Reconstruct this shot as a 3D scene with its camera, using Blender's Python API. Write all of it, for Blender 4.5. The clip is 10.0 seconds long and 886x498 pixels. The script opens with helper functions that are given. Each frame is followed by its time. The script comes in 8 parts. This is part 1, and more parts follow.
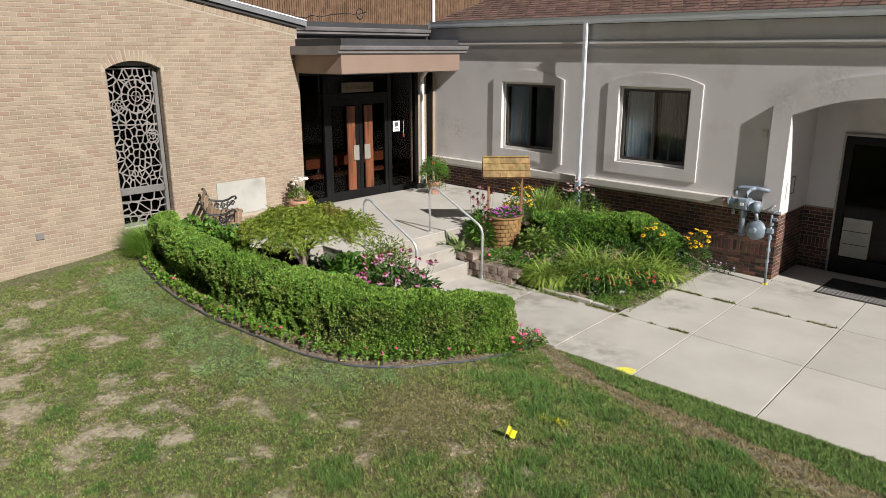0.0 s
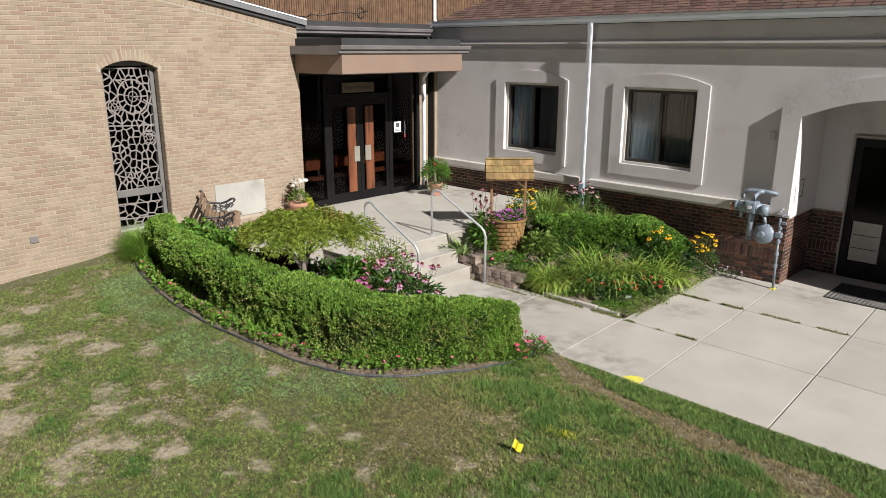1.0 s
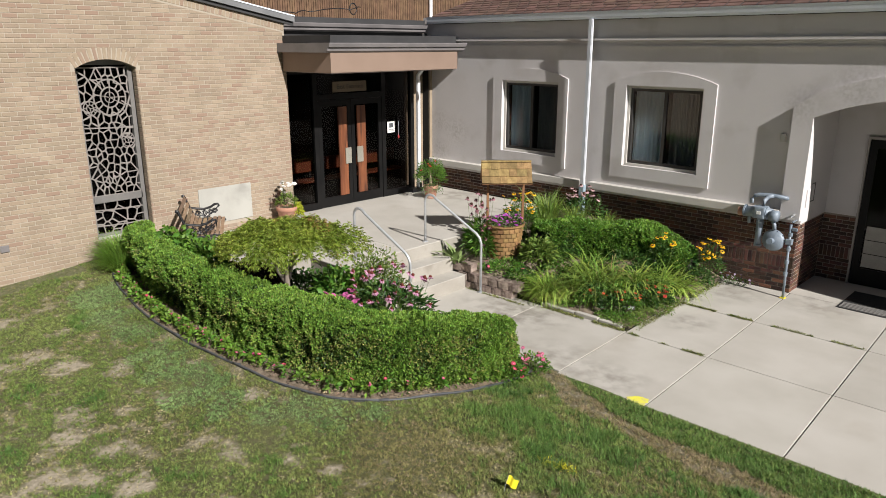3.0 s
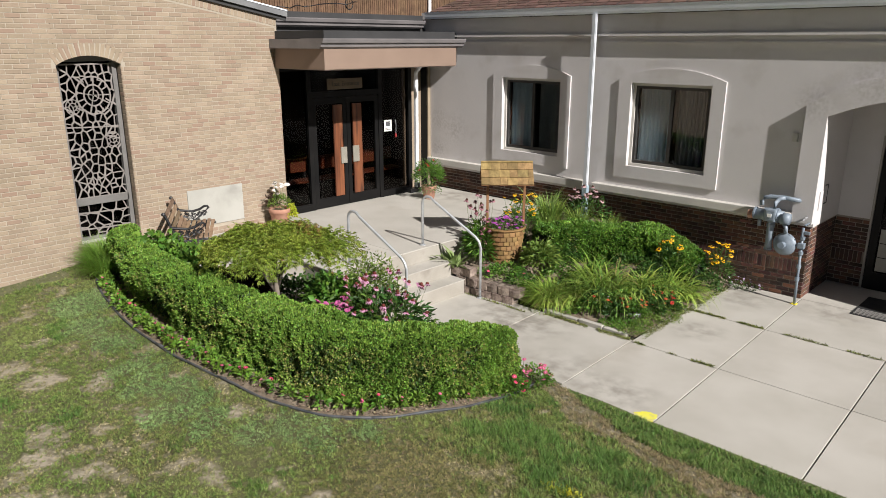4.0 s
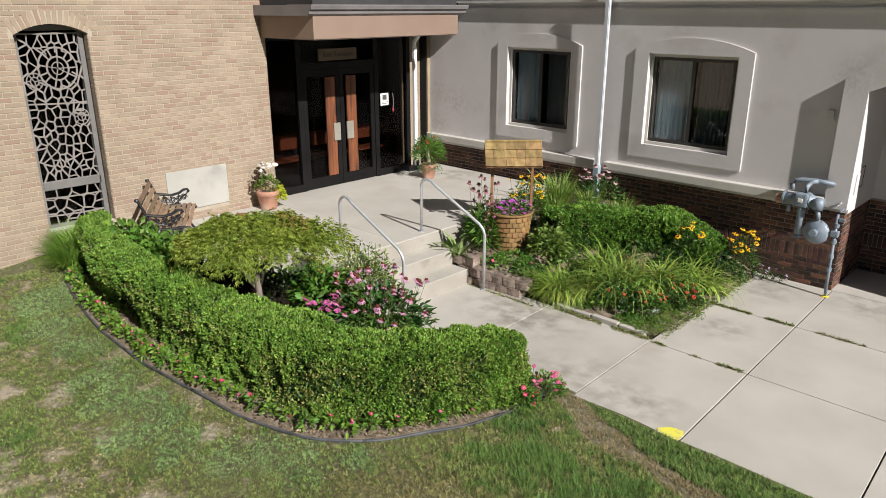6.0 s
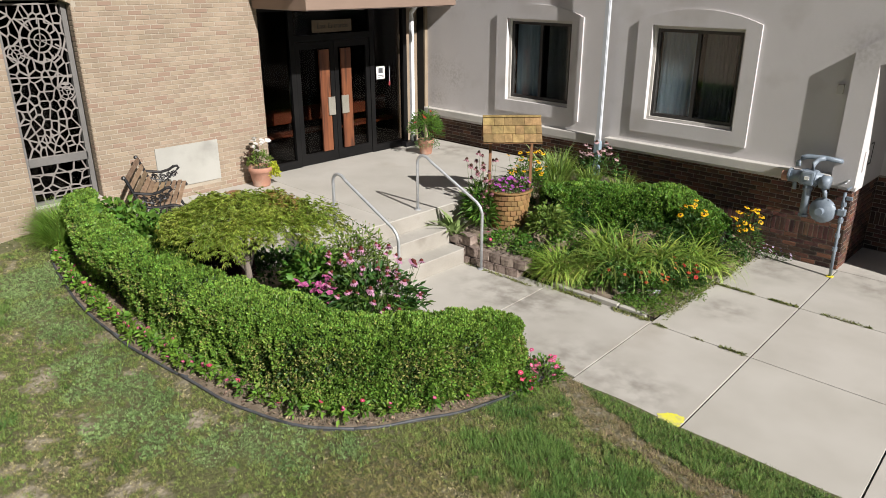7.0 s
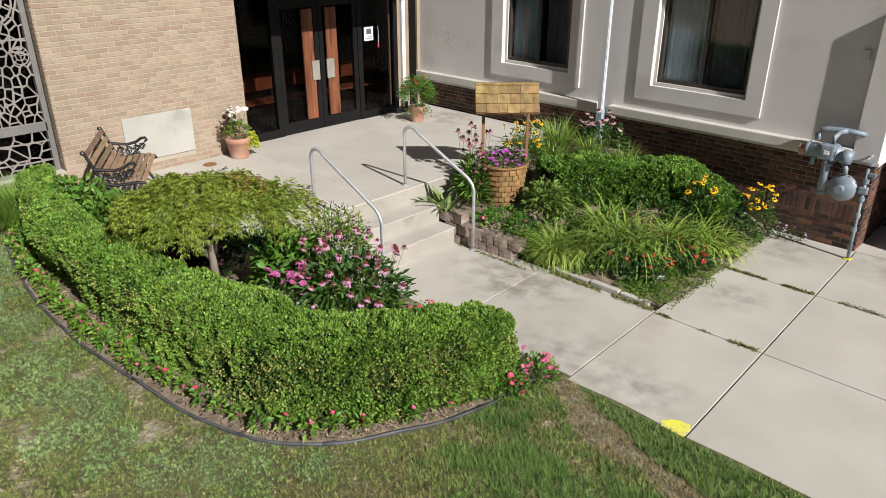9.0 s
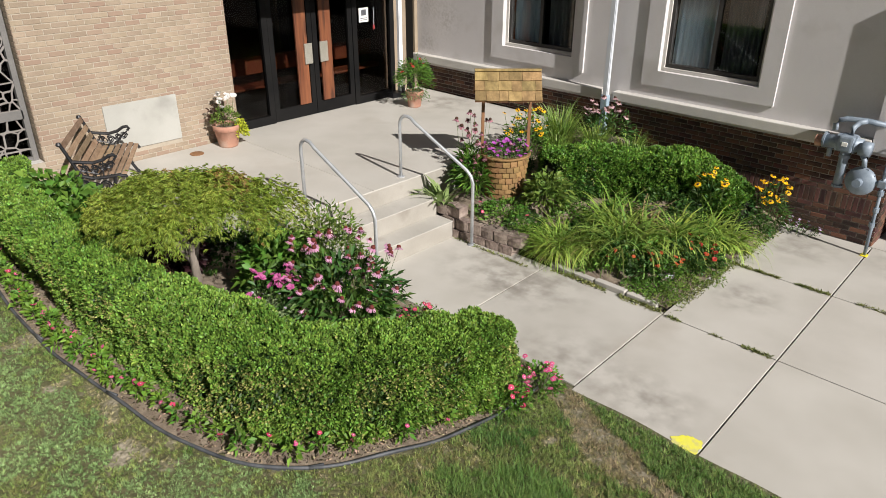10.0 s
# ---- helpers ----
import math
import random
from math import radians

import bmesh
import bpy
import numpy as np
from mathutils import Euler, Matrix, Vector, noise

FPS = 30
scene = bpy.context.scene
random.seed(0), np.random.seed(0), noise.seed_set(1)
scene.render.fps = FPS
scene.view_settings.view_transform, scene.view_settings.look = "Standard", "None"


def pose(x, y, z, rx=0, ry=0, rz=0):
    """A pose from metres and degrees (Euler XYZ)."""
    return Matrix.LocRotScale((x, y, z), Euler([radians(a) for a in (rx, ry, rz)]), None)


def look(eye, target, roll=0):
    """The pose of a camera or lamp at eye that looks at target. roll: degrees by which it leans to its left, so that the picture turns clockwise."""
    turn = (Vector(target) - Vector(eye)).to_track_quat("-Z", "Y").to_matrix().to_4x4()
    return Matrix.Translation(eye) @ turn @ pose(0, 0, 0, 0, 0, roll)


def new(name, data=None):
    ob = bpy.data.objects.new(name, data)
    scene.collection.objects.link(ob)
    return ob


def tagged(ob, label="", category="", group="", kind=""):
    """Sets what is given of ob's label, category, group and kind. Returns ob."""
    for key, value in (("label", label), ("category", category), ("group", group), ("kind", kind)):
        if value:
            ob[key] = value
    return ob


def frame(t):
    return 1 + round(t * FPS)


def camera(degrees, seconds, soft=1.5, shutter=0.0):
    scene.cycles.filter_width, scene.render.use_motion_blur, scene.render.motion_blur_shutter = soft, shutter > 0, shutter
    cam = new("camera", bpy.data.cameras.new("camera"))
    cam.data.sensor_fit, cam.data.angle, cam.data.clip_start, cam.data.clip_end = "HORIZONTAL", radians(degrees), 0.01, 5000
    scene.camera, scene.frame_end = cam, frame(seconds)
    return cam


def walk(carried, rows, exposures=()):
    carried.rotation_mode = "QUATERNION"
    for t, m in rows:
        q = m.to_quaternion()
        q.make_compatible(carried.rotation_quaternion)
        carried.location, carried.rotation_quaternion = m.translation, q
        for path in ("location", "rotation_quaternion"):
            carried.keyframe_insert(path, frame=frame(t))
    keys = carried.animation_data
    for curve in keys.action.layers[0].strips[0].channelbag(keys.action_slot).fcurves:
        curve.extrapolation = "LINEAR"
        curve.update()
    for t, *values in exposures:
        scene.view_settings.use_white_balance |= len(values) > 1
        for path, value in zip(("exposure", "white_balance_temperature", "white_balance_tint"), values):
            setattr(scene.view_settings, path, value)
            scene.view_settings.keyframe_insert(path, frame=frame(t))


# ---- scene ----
cam = camera(64.0, 10.0, 0.9)
PATH = [
    (0, (0.41, 0.406, 3.955), (-0.93, 1.789, 3.415), 0.0),
    (0.5, (0.311, 0.453, 3.968), (-1.028, 1.836, 3.426), 0.0),
    (1, (0.214, 0.546, 3.967), (-1.125, 1.929, 3.425), 0.1),
    (1.5, (0.089, 0.623, 3.976), (-1.251, 2.005, 3.434), 0.0),
    (2, (0.021, 0.747, 3.974), (-1.319, 2.129, 3.43), 0.0),
    (2.5, (-0.039, 0.89, 4.002), (-1.377, 2.271, 3.453), 0.0),
    (4, (-0.425, 1.414, 3.982), (-1.761, 2.792, 3.421), 0.0),
    (4.5, (-0.626, 1.579, 3.982), (-1.959, 2.955, 3.41), 0.0),
    (5, (-0.805, 1.78, 3.99), (-2.136, 3.15, 3.398), 0.0),
    (5.5, (-0.973, 1.965, 3.991), (-2.299, 3.33, 3.377), 0.0),
    (7, (-1.233, 2.321, 3.971), (-2.535, 3.661, 3.258), 0.0),
    (7.5, (-1.282, 2.459, 3.961), (-2.578, 3.791, 3.22), 0.1),
    (8, (-1.34, 2.611, 3.967), (-2.628, 3.934, 3.199), 0.1),
    (8.5, (-1.446, 2.814, 3.98), (-2.728, 4.128, 3.186), 0.1),
    (9, (-1.643, 2.994, 3.972), (-2.918, 4.299, 3.152), 0.0),
    (9.5, (-1.796, 3.181, 3.996), (-3.062, 4.477, 3.149), 0.1),
    (10, (-1.963, 3.359, 3.987), (-3.219, 4.647, 3.113), 0.1),
]
EXPOSE = [(0, 0.0), (10, 0.0)]
walk(cam, [(t, look(eye, target, roll)) for t, eye, target, roll in PATH], EXPOSE)

# ---- light: low morning sun from the east, clear sky ----
SUN_TO = Vector((1.24, -0.205, 0.84)).normalized()
world = bpy.data.worlds.new("sky")
scene.world = world
world.use_nodes = True
sky = world.node_tree.nodes.new("ShaderNodeTexSky")
sky.sky_type, sky.sun_disc = "NISHITA", False
sky.sun_elevation, sky.sun_rotation = math.asin(SUN_TO.z), radians(97.8)
sky.air_density, sky.dust_density = 1.0, 1.0
world.node_tree.links.new(sky.outputs[0], world.node_tree.nodes["Background"].inputs["Color"])
world.node_tree.nodes["Background"].inputs["Strength"].default_value = 0.021
sun = new("sun", bpy.data.lights.new("sun", "SUN"))
sun.data.energy, sun.data.angle, sun.data.color = 6.6, radians(0.53), (1.0, 0.955, 0.905)
sun.matrix_world = look(SUN_TO * 30, (0, 0, 0))

# ---- materials ----
def rgb(c):
    return (c[0], c[1], c[2], 1.0)


def mat(name, a, b, scale=6.0, fine=60.0, rough=0.8, bump=0.15, metal=0.0, spread=0.0, island=0.0, stain=None, stain_scale=0.7,
        stain_at=0.55, stain_width=0.12, stretch=(1, 1, 1), spec=0.5, fine_mix=0.35, dist=0.01, odd=None, odd_share=0.2):
    """Two-scale noise between two base colours, with fine relief; spread varies whole pieces, island varies loose bits."""
    m = bpy.data.materials.new(name)
    m.use_nodes = True
    nt = m.node_tree
    n, ln = nt.nodes, nt.links
    bsdf = n["Principled BSDF"]
    co = n.new("ShaderNodeTexCoord")
    mp = n.new("ShaderNodeMapping")
    mp.inputs["Scale"].default_value = stretch
    ln.new(co.outputs["Object"], mp.inputs["Vector"])

    def noise_tex(s, detail=4.0):
        t = n.new("ShaderNodeTexNoise")
        t.inputs["Scale"].default_value, t.inputs["Detail"].default_value = s, detail
        ln.new(mp.outputs[0], t.inputs["Vector"])
        return t.outputs["Fac"]

    def mixed(fac, c1, c2):
        x = n.new("ShaderNodeMix")
        x.data_type = "RGBA"
        if isinstance(fac, float):
            x.inputs[0].default_value = fac
        else:
            ln.new(fac, x.inputs[0])
        for i, c in ((6, c1), (7, c2)):
            if isinstance(c, tuple):
                x.inputs[i].default_value = rgb(c)
            else:
                ln.new(c, x.inputs[i])
        return x.outputs[2]

    def ramp(v, lo, hi):
        r = n.new("ShaderNodeMapRange")
        r.inputs[1].default_value, r.inputs[2].default_value = lo, hi
        ln.new(v, r.inputs[0])
        return r.outputs[0]

    big, small = noise_tex(scale), noise_tex(fine)
    col = mixed(ramp(big, 0.35, 0.65), a, b)
    mid = tuple(0.5 * (p + q) for p, q in zip(a, b))
    dark = tuple(0.55 * v for v in mid)
    f = n.new("ShaderNodeMath")
    f.operation = "MULTIPLY"
    ln.new(ramp(small, 0.42, 0.7), f.inputs[0])
    f.inputs[1].default_value = fine_mix
    col = mixed(f.outputs[0], col, dark)
    if stain:
        big2 = noise_tex(stain_scale, 6.0)
        col = mixed(ramp(big2, stain_at, stain_at + stain_width), col, stain)
    if spread or island:
        src = n.new("ShaderNodeObjectInfo").outputs["Random"] if spread else n.new("ShaderNodeNewGeometry").outputs["Random Per Island"]
        amount = spread or island
        hsv = n.new("ShaderNodeHueSaturation")
        v = n.new("ShaderNodeMapRange")
        v.inputs[3].default_value, v.inputs[4].default_value = 1.0 - amount, 1.0 + amount
        ln.new(src, v.inputs[0])
        ln.new(v.outputs[0], hsv.inputs["Value"])
        w = n.new("ShaderNodeMath")
        w.operation = "MULTIPLY"
        ln.new(src, w.inputs[0])
        w.inputs[1].default_value = 7.31
        fr = n.new("ShaderNodeMath")
        fr.operation = "FRACT"
        ln.new(w.outputs[0], fr.inputs[0])
        h = n.new("ShaderNodeMapRange")
        h.inputs[3].default_value, h.inputs[4].default_value = 0.5 - 0.04 * amount, 0.5 + 0.06 * amount
        ln.new(fr.outputs[0], h.inputs[0])
        ln.new(h.outputs[0], hsv.inputs["Hue"])
        ln.new(col, hsv.inputs["Color"])
        col = hsv.outputs[0]
        if odd:
            # now and then a piece of another firing
            o1 = n.new("ShaderNodeMath")
            o1.operation = "MULTIPLY"
            ln.new(src, o1.inputs[0])
            o1.inputs[1].default_value = 23.7
            o2 = n.new("ShaderNodeMath")
            o2.operation = "FRACT"
            ln.new(o1.outputs[0], o2.inputs[0])
            col = mixed(ramp(o2.outputs[0], 1.0 - odd_share, 1.0 - 0.3 * odd_share), col, odd)
    ln.new(col, bsdf.inputs["Base Color"])
    bsdf.inputs["Roughness"].default_value = rough
    bsdf.inputs["Metallic"].default_value = metal
    bsdf.inputs["Specular IOR Level"].default_value = spec
    if bump:
        bp = n.new("ShaderNodeBump")
        bp.inputs["Strength"].default_value, bp.inputs["Distance"].default_value = bump, dist
        ln.new(small, bp.inputs["Height"])
        ln.new(bp.outputs[0], bsdf.inputs["Normal"])
    return m


def leaf_mat(name, a, b, rough=0.5, island=0.35, light=0.25, patch=2.5):
    """Leaves: colour differs leaf by leaf and in soft patches, with some light passing through."""
    m = mat(name, a, b, scale=patch, fine=40, rough=rough, bump=0.0, island=island, fine_mix=0.1, spec=0.35)
    nt = m.node_tree
    bsdf = nt.nodes["Principled BSDF"]
    src = bsdf.inputs["Base Color"].links[0].from_socket
    tr = nt.nodes.new("ShaderNodeBsdfTranslucent")
    mx = nt.nodes.new("ShaderNodeMixShader")
    mx.inputs[0].default_value = light
    nt.links.new(src, tr.inputs["Color"])
    nt.links.new(bsdf.outputs[0], mx.inputs[1])
    nt.links.new(tr.outputs[0], mx.inputs[2])
    nt.links.new(mx.outputs[0], nt.nodes["Material Output"].inputs["Surface"])
    return m


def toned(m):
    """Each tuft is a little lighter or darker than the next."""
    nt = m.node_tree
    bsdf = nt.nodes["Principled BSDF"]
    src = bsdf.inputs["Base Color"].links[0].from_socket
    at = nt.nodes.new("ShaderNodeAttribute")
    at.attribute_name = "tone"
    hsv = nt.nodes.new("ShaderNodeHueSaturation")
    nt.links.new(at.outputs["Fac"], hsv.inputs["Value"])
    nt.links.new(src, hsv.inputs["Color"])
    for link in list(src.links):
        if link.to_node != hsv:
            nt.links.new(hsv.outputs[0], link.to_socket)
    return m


def glass_mat(name, tint=(0.9, 0.93, 0.92), ior=1.45):
    m = bpy.data.materials.new(name)
    m.use_nodes = True
    b = m.node_tree.nodes["Principled BSDF"]
    b.inputs["Base Color"].default_value = rgb(tint)
    b.inputs["Roughness"].default_value = 0.02
    b.inputs["Transmission Weight"].default_value = 1.0
    b.inputs["IOR"].default_value = ior
    return m


M_TAN = mat("tan brick", (0.288, 0.225, 0.163), (0.338, 0.267, 0.198), scale=3, fine=90, rough=0.9, bump=0.3, spread=0.10, fine_mix=0.25, dist=0.004, odd=(0.278, 0.195, 0.145), odd_share=0.26)
M_TAN_J = mat("tan brickwork", (0.288, 0.225, 0.163), (0.338, 0.267, 0.198), scale=3, fine=90, rough=0.9, bump=0.3, island=0.10, fine_mix=0.25, dist=0.004, odd=(0.278, 0.195, 0.145), odd_share=0.26)
M_MORTAR = mat("pale mortar", (0.355, 0.308, 0.245), (0.405, 0.355, 0.288), scale=4, fine=120, rough=0.95, bump=0.3, fine_mix=0.2, dist=0.004)
M_RED = mat("dark red brick", (0.054, 0.028, 0.023), (0.115, 0.05, 0.036), scale=3, fine=90, rough=0.85, bump=0.3, spread=0.55, dist=0.004, odd=(0.17, 0.075, 0.045), odd_share=0.25)
M_RED_J = mat("dark red brickwork", (0.045, 0.024, 0.02), (0.098, 0.043, 0.031), scale=3, fine=90, rough=0.85, bump=0.3, island=0.55, dist=0.004, odd=(0.17, 0.075, 0.045), odd_share=0.25)
M_MORTAR2 = mat("grey mortar", (0.285, 0.245, 0.21), (0.36, 0.315, 0.27), scale=4, fine=120, rough=0.95, bump=0.3, dist=0.004)
M_STUCCO = mat("grey stucco", (0.622, 0.598, 0.60), (0.682, 0.658, 0.66), scale=0.8, fine=120, rough=0.93, bump=0.4, fine_mix=0.2,
               stain=(0.51, 0.482, 0.465), stain_scale=1.2, stain_at=0.56, stain_width=0.2, dist=0.004)
M_SILL = mat("pale cast stone", (0.52, 0.50, 0.47), (0.60, 0.58, 0.54), scale=2, fine=80, rough=0.85, bump=0.15, fine_mix=0.2, dist=0.003)
M_CONC = mat("pale concrete", (0.435, 0.412, 0.372), (0.495, 0.472, 0.433), scale=1.3, fine=140, rough=0.9, bump=0.2, spread=0.06, fine_mix=0.15,
             stain=(0.37, 0.335, 0.29), stain_scale=0.9, stain_at=0.62, stain_width=0.2, dist=0.003)


def smudge(m, spots, colour, amount=0.6, grain=3.5):
    """Dirty smudges with ragged outlines round given places (x, y, z, radius)."""
    nt = m.node_tree
    n, ln = nt.nodes, nt.links
    bsdf = n["Principled BSDF"]
    col = bsdf.inputs["Base Color"].links[0].from_socket
    co = n.new("ShaderNodeTexCoord")
    tex = n.new("ShaderNodeTexNoise")
    tex.inputs["Scale"].default_value, tex.inputs["Detail"].default_value = grain, 6.0
    ln.new(co.outputs["Object"], tex.inputs["Vector"])
    rag = n.new("ShaderNodeMapRange")
    rag.inputs[1].default_value, rag.inputs[2].default_value = 0.40, 0.66
    ln.new(tex.outputs["Fac"], rag.inputs[0])
    for x, y, z, r in spots:
        d = n.new("ShaderNodeVectorMath")
        d.operation = "DISTANCE"
        ln.new(co.outputs["Object"], d.inputs[0])
        d.inputs[1].default_value = (x, y, z)
        near = n.new("ShaderNodeMapRange")
        near.inputs[1].default_value, near.inputs[2].default_value, near.inputs[4].default_value = r, 0.2 * r, amount
        ln.new(d.outputs["Value"], near.inputs[0])
        e = n.new("ShaderNodeMath")
        e.operation = "MULTIPLY"
        ln.new(near.outputs[0], e.inputs[0])
        ln.new(rag.outputs[0], e.inputs[1])
        x_ = n.new("ShaderNodeMix")
        x_.data_type = "RGBA"
        ln.new(e.outputs[0], x_.inputs[0])
        ln.new(col, x_.inputs[6])
        x_.inputs[7].default_value = rgb(colour)
        col = x_.outputs[2]
    ln.new(col, bsdf.inputs["Base Color"])


smudge(M_CONC, [(-6.9, 9.4, 0, 0.9), (-6.2, 9.35, 0, 0.8), (-6.5, 9.1, 0, 0.5), (-5.1, 8.15, 0, 0.9), (-4.5, 12.55, 0, 0.7), (-4.4, 10.75, 0, 0.5), (-3.2, 12.9, 0, 0.7), (-4.2, 8.3, 0, 0.6), (-11.0, 12.6, 0.72, 0.9)],
       (0.20, 0.18, 0.155), 0.62, 4.5)
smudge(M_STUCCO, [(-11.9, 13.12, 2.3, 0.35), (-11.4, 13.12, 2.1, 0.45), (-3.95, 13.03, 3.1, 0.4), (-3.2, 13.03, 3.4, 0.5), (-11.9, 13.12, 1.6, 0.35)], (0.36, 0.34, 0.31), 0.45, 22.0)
M_STEP = mat("pale step concrete", (0.41, 0.388, 0.35), (0.47, 0.447, 0.41), scale=2.0, fine=110, rough=0.9, bump=0.25, fine_mix=0.2,
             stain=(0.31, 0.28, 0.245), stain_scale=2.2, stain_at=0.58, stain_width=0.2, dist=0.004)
M_STONE = mat("pale limestone", (0.37, 0.365, 0.335), (0.415, 0.41, 0.38), scale=2.5, fine=90, rough=0.85, bump=0.1, fine_mix=0.12, stain=(0.30, 0.295, 0.27), stain_scale=1.8, dist=0.003)
M_BLOCK = mat("brown concrete block", (0.20, 0.15, 0.125), (0.37, 0.30, 0.252), scale=9, fine=45, rough=0.95, bump=0.7, spread=0.22, fine_mix=0.5, dist=0.02)
M_SOIL = mat("brown soil", (0.17, 0.13, 0.095), (0.30, 0.24, 0.18), scale=9, fine=70, rough=1.0, bump=0.6, fine_mix=0.5, dist=0.012)
M_BRONZE = mat("dark bronze metal", (0.008, 0.008, 0.0085), (0.013, 0.0125, 0.0125), scale=2, fine=80, rough=0.5, bump=0.03, metal=0.2, spec=0.2)
M_FASCIA = mat("tan painted metal", (0.235, 0.166, 0.128), (0.27, 0.193, 0.15), scale=1.2, fine=60, rough=0.6, bump=0.05, fine_mix=0.1)
M_FRAME2 = mat("grey door frame paint", (0.30, 0.275, 0.25), (0.36, 0.33, 0.30), scale=3, fine=60, rough=0.5, bump=0.04, fine_mix=0.15)
M_BOARD = mat("plain pale grey", (0.36, 0.35, 0.32), (0.43, 0.42, 0.385), scale=5, fine=60, rough=0.8, bump=0.05, fine_mix=0.2)
M_SOFFIT = mat("tan painted soffit", (0.30, 0.215, 0.155), (0.35, 0.25, 0.185), scale=1.5, fine=60, rough=0.8, bump=0.08, fine_mix=0.15)
M_BROWNMETAL = mat("brown gutter metal", (0.20, 0.15, 0.135), (0.25, 0.195, 0.175), scale=2, fine=60, rough=0.4, bump=0.03, fine_mix=0.12)
M_GREYMETAL = mat("grey roof metal", (0.165, 0.155, 0.158), (0.215, 0.20, 0.203), scale=2, fine=60, rough=0.4, bump=0.03, fine_mix=0.12)
M_ROOFMEM = mat("dark roof edge", (0.033, 0.033, 0.035), (0.045, 0.045, 0.047), scale=2, fine=60, rough=0.7, bump=0.1)
M_WHITE = mat("white painted metal", (0.72, 0.73, 0.76), (0.78, 0.79, 0.81), scale=3, fine=40, rough=0.45, bump=0.03, fine_mix=0.08)
M_GUTTER = mat("pale blue-grey gutter", (0.72, 0.775, 0.86), (0.78, 0.83, 0.90), scale=3, fine=40, rough=0.4, bump=0.03, fine_mix=0.12)
M_GALV = mat("galvanised steel", (0.52, 0.54, 0.57), (0.62, 0.64, 0.66), scale=9, fine=50, rough=0.42, bump=0.05, metal=0.55, fine_mix=0.2)
M_SHINGLE = mat("brown asphalt shingle", (0.125, 0.075, 0.062), (0.18, 0.105, 0.086), scale=4, fine=160, rough=0.95, bump=0.5, island=0.28, dist=0.004)
M_WOOD = mat("varnished door wood", (0.105, 0.032, 0.014), (0.28, 0.10, 0.042), scale=5, fine=30, rough=0.5, bump=0.1, stretch=(1, 1, 0.12), fine_mix=0.5, stain=(0.07, 0.025, 0.013), stain_scale=9, stain_at=0.52, stain_width=0.12)
M_PUSH = mat("pale metal plate", (0.42, 0.40, 0.34), (0.5, 0.48, 0.42), scale=5, fine=60, rough=0.35, metal=0.5, bump=0.02)
M_SLAT = mat("weathered bench wood", (0.22, 0.145, 0.085), (0.33, 0.23, 0.15), scale=8, fine=40, rough=0.75, bump=0.25, stretch=(1, 0.1, 1), fine_mix=0.4, spread=0.25)
M_IRON = mat("black cast iron", (0.012, 0.012, 0.014), (0.025, 0.025, 0.028), scale=12, fine=80, rough=0.45, bump=0.1, metal=0.2)
M_SHAKE = mat("cedar shake", (0.19, 0.12, 0.047), (0.34, 0.222, 0.095), scale=11, fine=35, rough=0.8, bump=0.5, stretch=(1, 1, 0.2), spread=0.28, fine_mix=0.45)
M_STAVE = mat("barrel shingle wood", (0.21, 0.115, 0.042), (0.34, 0.20, 0.082), scale=8, fine=40, rough=0.8, bump=0.3, spread=0.25, fine_mix=0.45)
M_POST = mat("brown stained wood", (0.18, 0.085, 0.035), (0.26, 0.13, 0.06), scale=6, fine=40, rough=0.7, bump=0.2, stretch=(1, 1, 0.15))
M_TERRA = mat("terracotta", (0.40, 0.20, 0.14), (0.50, 0.28, 0.20), scale=5, fine=60, rough=0.85, bump=0.1, stain=(0.50, 0.36, 0.29), stain_scale=3, fine_mix=0.2)
M_METER = mat("blue-grey meter paint", (0.18, 0.225, 0.28), (0.27, 0.32, 0.38), scale=8, fine=60, rough=0.5, bump=0.1, metal=0.1, fine_mix=0.25)
M_MAT = mat("black rubber mat", (0.012, 0.012, 0.013), (0.03, 0.03, 0.031), scale=20, fine=90, rough=0.9, bump=0.5)
M_EDGING = mat("grey plastic edging", (0.04, 0.043, 0.05), (0.10, 0.105, 0.115), scale=6, fine=50, rough=0.6, bump=0.15)
M_SCREENFRAME = mat("mid-grey window metal", (0.15, 0.145, 0.14), (0.19, 0.183, 0.176), scale=4, fine=60, rough=0.55, bump=0.05)
M_LATTICE = mat("grey-brown painted screen", (0.215, 0.195, 0.183), (0.265, 0.242, 0.227), scale=4, fine=60, rough=0.7, bump=0.1)
M_FRAMEGREY = mat("dark window metal", (0.028, 0.027, 0.026), (0.042, 0.04, 0.039), scale=4, fine=60, rough=0.5, bump=0.03)
M_MAT_RIB = mat("grey mat rib, sunlit tone", (0.26, 0.25, 0.24), (0.31, 0.30, 0.285), scale=4, fine=60, rough=0.7, bump=0.1)
# Near-black stands in for the lack of light indoors.
M_DARK = mat("near-black, dimness in the colour", (0.006, 0.0055, 0.005), (0.01, 0.009, 0.008), scale=2, fine=20, rough=0.9, bump=0.0)
M_CURTAIN = mat("pale curtain", (0.27, 0.36, 0.44), (0.40, 0.49, 0.56), scale=3, fine=30, rough=0.9, bump=0.1, stretch=(1, 1, 0.1))
M_CURTAIN2 = mat("dim curtain", (0.115, 0.125, 0.135), (0.18, 0.19, 0.20), scale=3, fine=30, rough=0.9, bump=0.1, stretch=(1, 1, 0.1))
M_PEW = mat("red-brown bench wood", (0.17, 0.045, 0.02), (0.24, 0.07, 0.032), scale=3, fine=30, rough=0.5, bump=0.05, stretch=(1, 0.2, 1))
